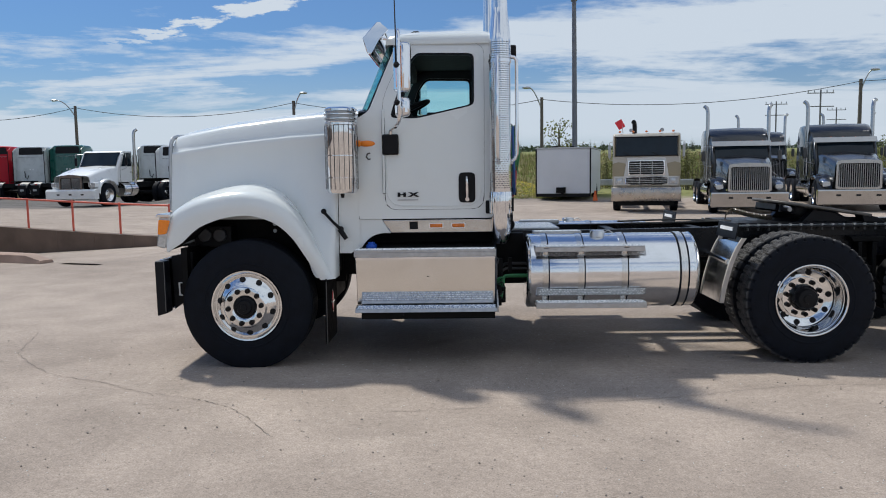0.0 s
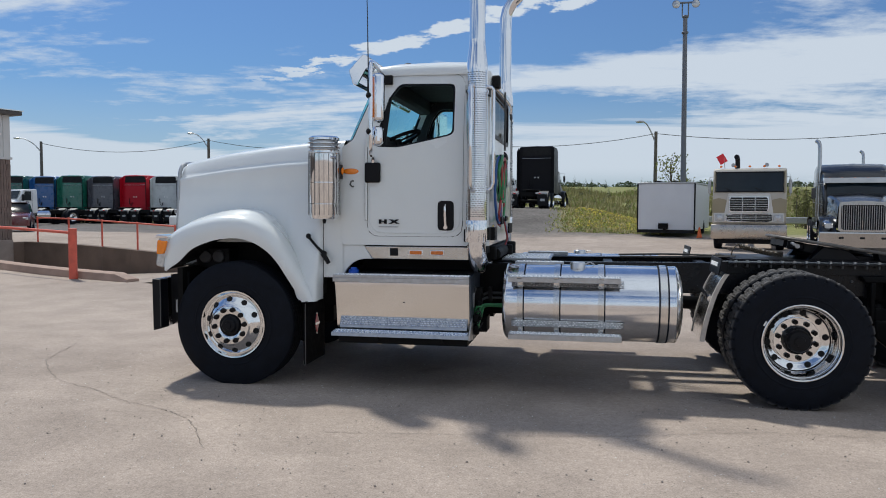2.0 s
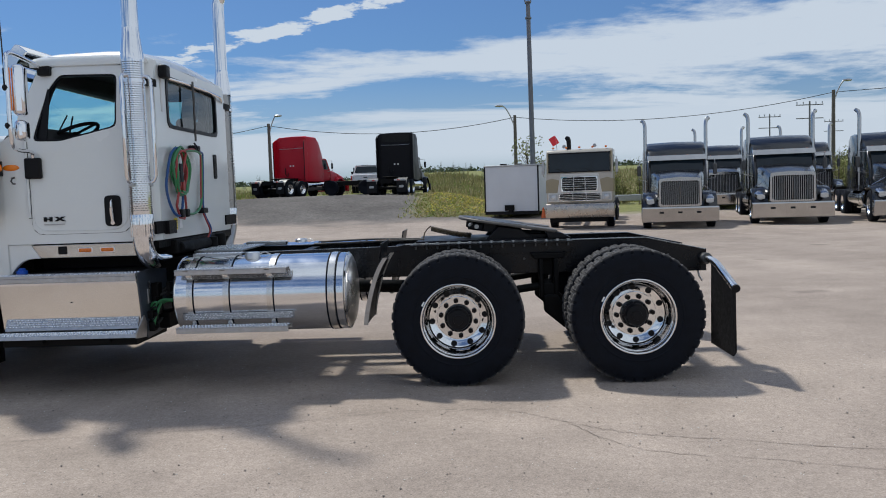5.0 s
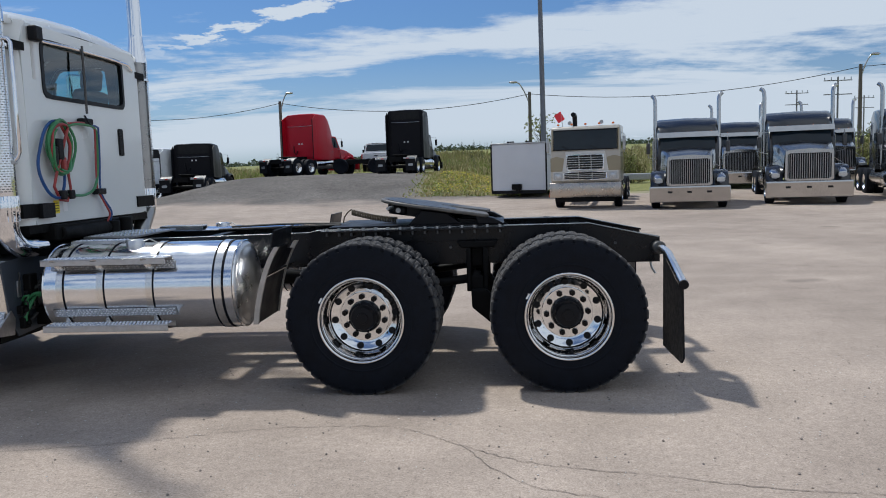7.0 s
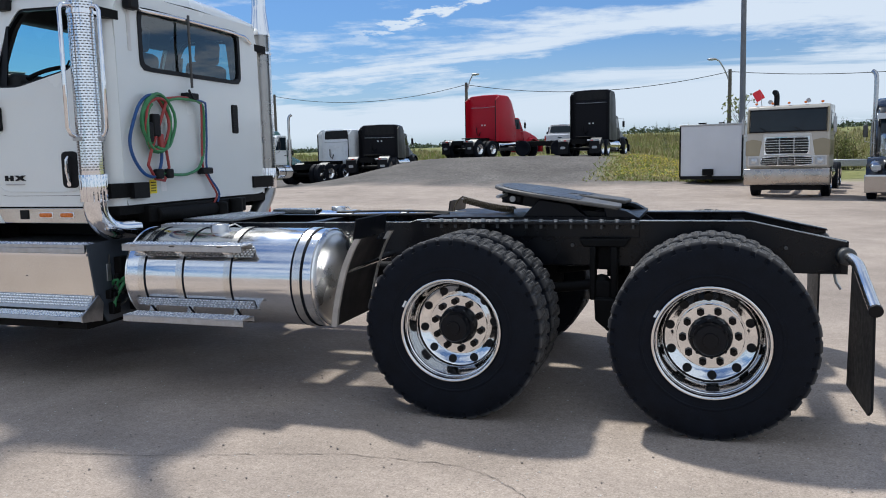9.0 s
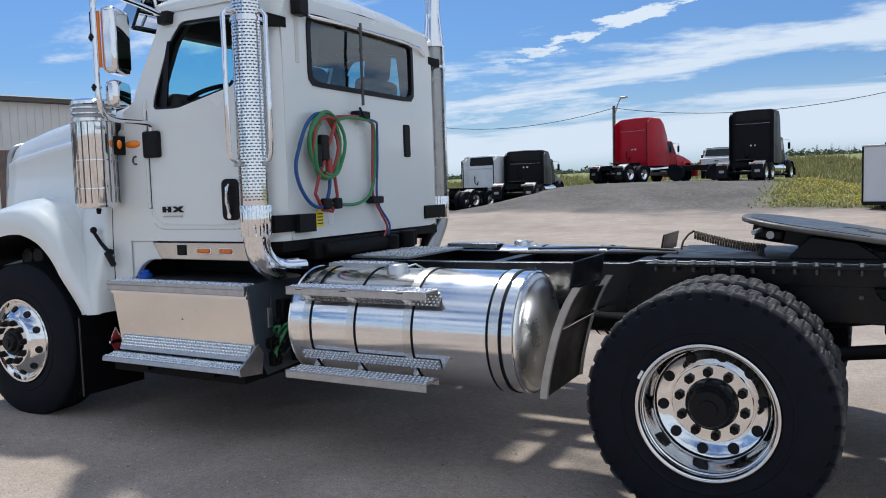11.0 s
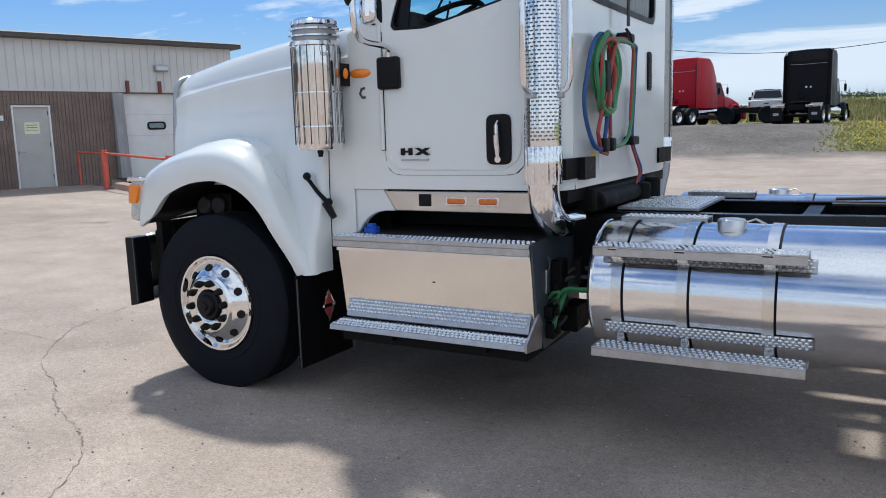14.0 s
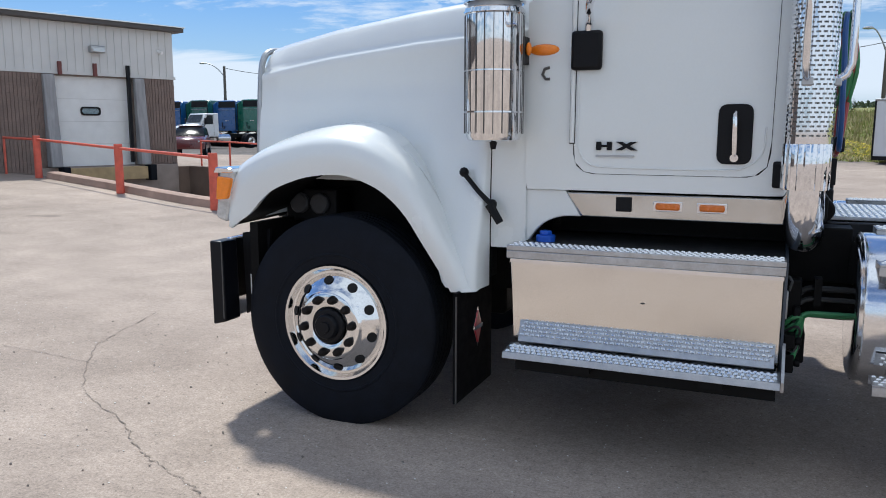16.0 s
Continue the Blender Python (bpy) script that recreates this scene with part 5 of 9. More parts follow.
# ---- air cleaner ----
for s in (-1, 1):
    c = (0.810, s * 1.140, 0)
    ac = part("air_cleaner", M().lathe([(0.0, 1.432), (0.09, 1.435), (0.118, 1.442), (0.126, 1.46), (0.126, 1.475), (0.129, 1.48), (0.129, 1.985), (0.134, 1.99), (0.134, 2.01), (0.129, 2.016)], c, 40, "z"), RIBCHROME, TRUCK, "chrome canister air cleaner")
    part("intake_screen", M().lathe([(0.118, 2.012), (0.118, 2.10)], c, 40, "z"), STEEL, ac)
    part("cap", M().lathe([(0.124, 2.095), (0.13, 2.10), (0.13, 2.118), (0.11, 2.132), (0.0, 2.138)], c, 40, "z"), CHROME, ac)
    part("drain", M().cyl((c[0], c[1], 1.40), (c[0], c[1], 1.44), 0.012, 0.02, 10), PLASTIC, ac)
    for z in (1.995, 2.04, 2.075):
        part("band", M().lathe([(0.131, z - 0.006), (0.139, z - 0.004), (0.139, z + 0.004), (0.131, z + 0.006)], c, 36, "z"), CHROME, ac)
    for z in (1.565, 1.745):
        part("band", M().lathe([(0.129, z - 0.004), (0.134, z - 0.003), (0.134, z + 0.003), (0.129, z + 0.004)], c, 36, "z"), CHROME, ac)
    for k in range(20):
        a = 2 * math.pi * k / 20
        part("screen_wire", M().cyl((c[0] + 0.1325 * math.cos(a), c[1] + 0.1325 * math.sin(a), 1.47), (c[0] + 0.1325 * math.cos(a), c[1] + 0.1325 * math.sin(a), 1.985), 0.0020, n=5), STEEL_D, ac)
    part("intake_duct", M().cyl((0.73, s * 0.8, 1.92), (0.76, s * 1.06, 1.95), 0.1, n=20), PLASTIC, ac)
    part("bracket", M().box(0.90, 0.93, s * 0.98, s * 1.10, 1.78, 1.9), PLASTIC, ac)
    part("clamp_lamp", M().ball((0.945, s * 1.06, 1.845), 0.03, 10, (0.5, 0.6, 1)), AMBER, ac)


# ---- exhaust stacks ----
def shield(c, z0, z1, r, arc=2 * math.pi, start=0.0):
    """A bright sheet round the pipe with staggered slots cut through it."""
    na, nz = 72, int((z1 - z0) / 0.0088)
    m = M()
    for j in range(nz + 1):
        zz = z0 + (z1 - z0) * (j + (0.16 if j % 2 else 0)) / nz
        for i in range(na):
            a = start + arc * i / na
            m.v.append((c[0] + r * math.cos(a), c[1] + r * math.sin(a), zz))
    for j in range(nz):
        for i in range(na):
            slot = j % 2 == 1 and 2 < j < nz - 2 and (i + (3 if j % 4 == 1 else 0)) % 6 < 4
            if not slot and not (arc < 6.2 and i == na - 1):
                m.f.append((j * na + i, j * na + (i + 1) % na, (j + 1) * na + (i + 1) % na, (j + 1) * na + i))
    return m


for s in (-1, 1):
    c = (2.105, s * 1.10)
    ex = part("exhaust_pipe", M().tube([(c[0], c[1], 1.36), (c[0], c[1], 2.6), (c[0], c[1], 3.4), (c[0], c[1], 3.58), (c[0] + 0.02, c[1], 3.67), (c[0] + 0.065, c[1], 3.75), (c[0] + 0.14, c[1], 3.82)], 0.064, 28, caps=False), CHROME, TRUCK, "tall chrome exhaust stack with curved tip")
    part("reducer", M().lathe([(0.088, 2.64), (0.086, 2.70), (0.068, 2.85), (0.066, 2.9)], (c[0], c[1], 0), 32, "z"), CHROME, ex)
    part("muffler", M().lathe([(0.076, 1.26), (0.076, 2.66)], (c[0], c[1], 0), 28, "z"), MUFFLER, ex)
    part("heat_shield", shield(c, 1.435, 2.65, 0.089, radians(196), s * radians(90) - radians(98)), CHROME, ex, "slotted chrome heat shield", smooth=20)
    foot = []
    for z, r in ((1.255, 0.0885), (1.262, 0.0905), (1.43, 0.0905), (1.437, 0.0885)):
        foot.append([(c[0] + (r - 0.0035 * (k % 4 == 0)) * math.cos(math.pi * k / 44), c[1] + (r - 0.0035 * (k % 4 == 0)) * math.sin(math.pi * k / 44), z) for k in range(88)])
    part("shield_foot", M().grid(foot, True), CHROME, ex, "fluted chrome foot of the shield", smooth=25)
    if s > 0:
        part("elbow", M().tube(curve3([(c[0], c[1], 1.33), (c[0], c[1], 1.25), (c[0], c[1] - 0.03, 1.19), (c[0], c[1] - 0.11, 1.10), (c[0], c[1] - 0.24, 0.95)], 5), 0.080, 24), MUFFLER, ex, "stainless exhaust elbow")
    else:
        part("elbow", M().tube(curve3([(c[0], c[1], 1.31), (c[0], c[1], 1.22), (c[0] + 0.004, c[1] - s * 0.02, 1.145), (c[0] + 0.010, c[1] - s * 0.075, 1.085), (c[0] + 0.016, c[1] - s * 0.16, 1.055), (c[0] + 0.02, c[1] - s * 0.34, 1.045)], 6), 0.077, 28), CHROME, ex, "chrome exhaust elbow")
    for z in (2.48,):
        part("clamp", M().lathe([(0.089, z - 0.012), (0.096, z - 0.01), (0.096, z + 0.01), (0.089, z + 0.012)], (c[0], c[1], 0), 32, "z"), CHROME, ex)
    # grab rails each side of the stack
    for dx, dy in ((-0.03, 0.16), (0.136, 0.0)) if s < 0 else ():
        gx, gy = c[0] + dx, c[1] + s * dy
        part("grab_rail", M().tube([(c[0] + dx * 0.5, c[1] + s * dy * 0.5, 2.525), (c[0] + dx * 0.88, c[1] + s * dy * 0.88, 2.515), (gx, gy, 2.49), (gx, gy, 2.1), (gx, gy, 1.74), (c[0] + dx * 0.88, c[1] + s * dy * 0.88, 1.70), (c[0] + dx * 0.5, c[1] + s * dy * 0.5, 1.665)], 0.0145, 10), CHROME, ex, "chrome grab rail")
        part("rail_clip", M().box(c[0] + dx * 0.62 - 0.02, c[0] + dx * 0.62 + 0.02, c[1] + s * dy * 0.62 - 0.02, c[1] + s * dy * 0.62 + 0.02, 1.655, 1.685), STEEL, ex, bevel=0.004)
    part("stack_bracket", M().box(2.12, 2.19, s * 0.86, s * 1.04, 2.47, 2.53), GRIME, ex)
    part("stack_bracket", M().box(2.12, 2.2, s * 0.72, s * 1.05, 1.27, 1.37), GRIME, ex)

# ---- mirrors ----
for s in (-1, 1):
    ax, ay = 1.315, s * 1.488
    turn = Matrix.Translation((ax, ay, 0)) @ Matrix.Rotation(s * radians(-24), 4, "Z")
    mi = part("mirror", M().box(0.02, 0.115, -s * 0.015, -s * 0.205, 2.22, 2.60).move(turn), CHROME, TRUCK, "tall chrome wing mirror", bevel=0.03, seg=3)
    part("mirror_glass", M().add([tuple(turn @ Vector((0.1165, -s * (0.11 + y), 2.41 + z))) for y, z in rounded([(-0.078, -0.165), (0.078, -0.165), (0.078, 0.165), (-0.078, 0.165)], 0.03)], [tuple(range(20))]), MIRROR, mi)
    part("mirror_marker", M().box(-0.012, 0.021, -s * 0.012, -s * 0.030, 2.25, 2.57).move(turn), AMBER, mi, "amber strip marker")
    part("convex_mirror", M().box(0.02, 0.11, -s * 0.02, -s * 0.185, 2.03, 2.185).move(turn), CHROME, mi, bevel=0.035, seg=3)
    part("convex_glass", M().add([tuple(turn @ Vector((0.1115, -s * (0.105 + y), 2.108 + z))) for y, z in rounded([(-0.065, -0.06), (0.065, -0.06), (0.065, 0.06), (-0.065, 0.06)], 0.03)], [tuple(range(20))]), MIRROR, mi)
    part("mirror_arm", M().tube(curve3([(1.30, s * 0.945, 2.63), (1.29, s * 1.10, 2.665), (1.30, s * 1.36, 2.69), (1.31, s * 1.46, 2.675), (ax, ay, 2.62), (ax, ay, 2.4), (ax, ay, 2.1), (1.31, s * 1.46, 2.00), (1.28, s * 1.36, 1.965), (1.24, s * 1.16, 1.965), (1.215, s * 1.05, 1.96), (1.205, s * 1.025, 1.93), (1.205, s * 1.022, 1.87)]), 0.0165, 10), CHROME, mi, "chrome tube mirror arm")
    for z in (2.136, 2.418):
        part("arm_knuckle", M().ball((ax - 0.012, ay, z), 0.028, 8), PLASTIC, mi)
    part("arm_foot", M().box(1.26, 1.36, s * 0.92, s * 0.985, 2.58, 2.66), PLASTIC, mi, bevel=0.012)
an = part("antenna", M().tube([(1.30, -1.49, 2.45), (1.29, -1.49, 3.1), (1.26, -1.49, 3.9)], [0.006, 0.004, 0.0025], 6), WIRE, TRUCK, "thin black whip antenna")
part("antenna_base", M().cyl((1.30, -1.49, 2.42), (1.30, -1.49, 2.56), 0.012, n=8), PLASTIC, an)


# ---- step box ----
def studs(x0, x1, nx, lines, size=0.012, h=0.006):
    """Raised tread studs. lines: (y, z, normal) of each row along x."""
    m = M()
    dx = (x1 - x0) / nx
    for r, (y, z, nrm) in enumerate(lines):
        nv = Vector((0, nrm[0], nrm[1])).normalized()
        tv = Vector((1, 0, 0)).cross(nv)
        for k in range(nx):
            c = Vector((x0 + (k + 0.5 + (0.25 if r % 2 else -0.25)) * dx, y, z))
            a, b = Vector((size * 0.95, 0, 0)), tv * size * 0.55
            base = [c - a - b, c + a - b, c + a + b, c - a + b]
            top = [c + nv * h + (p - c) * 0.5 for p in base]
            m.add(base + top, [(4, 5, 6, 7), (0, 1, 5, 4), (1, 2, 6, 5), (2, 3, 7, 6), (3, 0, 4, 7)])
    return m


for s in (-1, 1):
    b = part("step_box", M().prism([(s * 0.50, 0.955), (s * 1.155, 0.94), (s * 1.155, 0.92), (s * 1.10, 0.53), (s * 1.06, 0.50), (s * 0.50, 0.50)], "yz", 0.905, 2.055), ALU_SHEET, TRUCK, "polished aluminium step box", bevel=0.004)
    part("box_lip", M().box(0.895, 2.06, s * 1.06, s * 1.185, 0.948, 0.972).box(0.895, 2.06, s * 1.170, s * 1.185, 0.912, 0.948), TREAD, b, "bright tread edge", bevel=0.003)
    tagged(part("lip_studs", studs(0.91, 2.05, 44, [(s * 1.175, 0.972, (0, 1)), (s * 1.145, 0.972, (0, 1)), (s * 1.115, 0.972, (0, 1)), (s * 1.085, 0.972, (0, 1))], 0.011, 0.005), STUD, b, smooth=0), kind="stuff")
    part("box_trim", M().box(0.905, 2.055, s * 1.150, s * 1.163, 0.890, 0.906), CHROME, b)
    part("end_plate", M().prism([(s * 0.5, 1.03), (s * 0.80, 1.02), (s * 0.92, 0.985), (s * 1.16, 0.965), (s * 1.155, 0.90), (s * 1.10, 0.55), (s * 1.02, 0.42), (s * 0.5, 0.45)], "yz", 2.057, 2.068), SLATE, b, "dark slate end plate")
    part("latch_plate", M().box(2.068, 2.078, s * 0.965, s * 1.005, 0.70, 0.82), STEEL, b, "grey latch plate", bevel=0.003)
    part("latch_hook", M().tube([(2.08, s * 0.985, 0.82), (2.09, s * 0.99, 0.86), (2.075, s * 0.975, 0.88)], 0.006, 6), STEEL_D, b)
    part("end_gear", M().box(2.07, 2.13, s * 0.84, s * 0.93, 0.60, 0.86).box(2.07, 2.16, s * 0.6, s * 0.8, 0.46, 0.6).cyl((2.1, s * 0.95, 0.72), (2.13, s * 0.95, 0.72), 0.03), GRIME, b, bevel=0.008)
    stp = part("lower_step", M().prism([(s * 1.085, 0.628), (s * 1.118, 0.612), (s * 1.150, 0.535), (s * 1.155, 0.522), (s * 1.12, 0.505), (s * 1.05, 0.52)], "yz", 0.945, 2.04).prism([(s * 1.13, 0.508), (s * 1.255, 0.494), (s * 1.262, 0.465), (s * 1.25, 0.465), (s * 1.245, 0.482), (s * 1.13, 0.495)], "yz", 0.905, 2.065), TREAD, b, "bright studded step", bevel=0.002)
    tagged(part("step_studs", studs(0.92, 2.05, 46, [(s * 1.245, 0.4955, (0, 1)), (s * 1.215, 0.499, (0, 1)), (s * 1.185, 0.502, (0, 1)), (s * 1.175, 0.5035, (0, 1))], 0.011, 0.009), STUD, stp, smooth=0), kind="stuff")
    tagged(part("kick_studs", studs(0.955, 2.03, 44, [(s * 1.103, 0.620, (s * 0.5, 1)), (s * 1.1215, 0.604, (s, 0.42)), (s * 1.1287, 0.587, (s, 0.42)), (s * 1.1358, 0.570, (s, 0.42)), (s * 1.1430, 0.553, (s, 0.42))], 0.011, 0.008), STUD, stp, smooth=0), kind="stuff")
    part("step_end", M().prism([(s * 1.10, 0.62), (s * 1.13, 0.60), (s * 1.265, 0.50), (s * 1.262, 0.46), (s * 1.08, 0.44), (s * 1.06, 0.56)], "yz", 2.066, 2.078), TREAD, b)
    part("step_hanger", M().box(0.95, 2.05, s * 0.6, s * 1.2, 0.40, 0.46).box(1.2, 1.3, s * 0.9, s * 1.24, 0.43, 0.49).box(1.75, 1.85, s * 0.9, s * 1.24, 0.43, 0.49), GRIME, b)
    part("dent", M().ball((1.50, s * 1.1295, 0.745), 0.011, 8, (1.3, 0.12, 0.6)), STEEL_D, b) if s < 0 else None
    part("coolant_cap", M().cyl((1.02, s * 0.98, 0.96), (1.02, s * 0.98, 1.0), 0.045, n=16).cyl((1.02, s * 0.98, 1.0), (1.02, s * 0.98, 1.02), 0.03, n=6), BLUECAP, b, "blue filler cap", bevel=0.004)
    part("box_top", M().box(0.93, 2.056, s * 0.55, s * 1.06, 0.958, 0.970), STEEL_D, b)

# ---- fuel tank ----
TZ, TY, TR = 0.747, 0.83, 0.315
for s in (-1, 1):
    prof = [(0.0, 2.315), (0.2, 2.318), (0.285, 2.322), (0.308, 2.335), (TR, 2.36), (TR, 2.6), (TR, 3.2), (TR, 3.705)]
    dome = [(TR - 0.045 * (1 - math.cos(a)), 3.69 + 0.05 * math.sin(a)) for a in [math.pi / 2 * k / 8 for k in range(9)]] + [(0.25, 3.752), (0.2, 3.763), (0.13, 3.772), (0.06, 3.777), (0.0, 3.778)]
    tk = part("fuel_tank", M().lathe(prof, (0, s * TY, TZ), 72, "x"), TANK, TRUCK, "polished cylindrical fuel tank", smooth=60)
    part("tank_end", M().lathe(dome, (0, s * TY, TZ), 72, "x"), TANK_END, tk, "satin tank end", smooth=60)
    for x in (2.345, 3.715):
        part("weld_seam", M().lathe([(TR - 0.004, x - 0.008), (TR + 0.003, x), (TR - 0.004, x + 0.008)], (0, s * TY, TZ), 60, "x"), ALU, tk)
    for x in (2.47, 2.765, 3.12):
        part("tank_strap", M().lathe([(TR + 0.001, x - 0.024), (TR + 0.006, x - 0.024), (TR + 0.006, x + 0.024), (TR + 0.001, x + 0.024)], (0, s * TY, TZ), 60, "x"), ALU_SHEET, tk, "bright tank strap")
        part("strap_liner", M().lathe([(TR + 0.0005, x + 0.024), (TR + 0.003, x + 0.024), (TR + 0.003, x + 0.034), (TR + 0.0005, x + 0.034)], (0, s * TY, TZ), 60, "x"), RUBBER, tk)
        part("step_bracket", M().prism([(s * 1.10, 0.90), (s * 1.20, 0.965), (s * 1.20, 0.985), (s * 1.02, 0.985), (s * 1.05, 0.96)], "yz", x - 0.025, x + 0.025), ALU_SHEET, tk, bevel=0.004)
        part("step_bracket", M().prism([(s * 1.03, 0.535), (s * 1.09, 0.518), (s * 1.21, 0.515), (s * 1.21, 0.495), (s * 1.0, 0.485), (s * 1.0, 0.50)], "yz", x - 0.02, x + 0.02), ALU_SHEET, tk, bevel=0.004)
    for x in (3.575, 3.645):
        part("tank_strap", M().lathe([(TR + 0.001, x - 0.006), (TR + 0.004, x - 0.006), (TR + 0.004, x + 0.006), (TR + 0.001, x + 0.006)], (0, s * TY, TZ), 60, "x"), RUBBER, tk, "black rubber strap edge")
    part("tank_strap", M().lathe([(TR + 0.001, 3.583), (TR + 0.006, 3.584), (TR + 0.006, 3.636), (TR + 0.001, 3.637)], (0, s * TY, TZ), 60, "x"), ALU_SHEET, tk, "bright tank strap")
    cap = part("filler_cap", M().lathe([(0.062, -0.03), (0.062, 0.018), (0.056, 0.026), (0.03, 0.028), (0, 0.028)], (2.93, s * 0.90, 1.065), 24, "z"), TANK_END, tk, "polished filler cap", bevel=0.003)
    part("cap_chain", M().tube([(2.99, s * 0.9, 1.075), (3.03, s * 0.88, 1.09), (3.07, s * 0.86, 1.065)], 0.005, 6), STEEL, tk)
    for nm, x0, x1, ya, yb, z in (("tank_step", 2.38, 3.27, 1.06, 1.20, 0.985), ("tank_step", 2.385, 3.28, 1.10, 1.238, 0.527), ("tank_step", 2.40, 2.81, 0.69, 0.82, 1.080)):
        t = part(nm, M().box(x0, x1, s * ya, s * yb, z - 0.008, z).box(x0, x1, s * (yb - 0.008), s * yb, z - 0.045, z - 0.008).box(x0, x1, s * ya, s * (ya + 0.008), z - 0.035, z - 0.008), TREAD, tk, "bright studded tank step", bevel=0.002)
        tagged(part("tread_studs", studs(x0 + 0.01, x1 - 0.01, int((x1 - x0) / 0.026), [(s * (ya + 0.02 + q * (yb - ya - 0.035) / 3), z, (0, 1)) for q in range(4)], 0.010, 0.005), STUD, t, smooth=0), kind="stuff")
    # perforated strips wrapped on the tank
    for ang, nm in ((34, "grip_strip"), (-28, "grip_strip")):
        a0 = radians(ang)
        rows = []
        for q in (-0.1, -0.033, 0.033, 0.1):
            a = a0 + q
            rows.append([(x, s * (TY + (TR + 0.006) * math.cos(a)), TZ + (TR + 0.006) * math.sin(a)) for x in (2.40, 3.30)])
        st = part(nm, M().grid(rows), TREAD, tk, "studded grip strip")
        ls = []
        for q in (-0.075, -0.025, 0.025, 0.075):
            a = a0 + q
            ls.append((s * (TY + (TR + 0.0065) * math.cos(a)), TZ + (TR + 0.0065) * math.sin(a), (s * math.cos(a), math.sin(a))))
        tagged(part("grip_studs", studs(2.42, 3.29, 34, ls, 0.010, 0.005), STUD, st, smooth=0), kind="stuff")

# ---- frame ----
# this tan has the sunlit reflection on the fender edges put into it
EDGETAN = mat("sunlit_tan_edge", (0.40, 0.365, 0.33), 0.6, 0, 0.2, 12, 0.1, 60)


def rail_section(x):
    top = 1.058 if x < 3.0 else 1.07 if x < 4.1 else 1.085 if x < 6.24 else 1.085 - 0.115 * min(1, (x - 6.24) / 0.5)
    bot = 0.80 if x < 6.3 else 0.80 - 0.02
    return top, bot


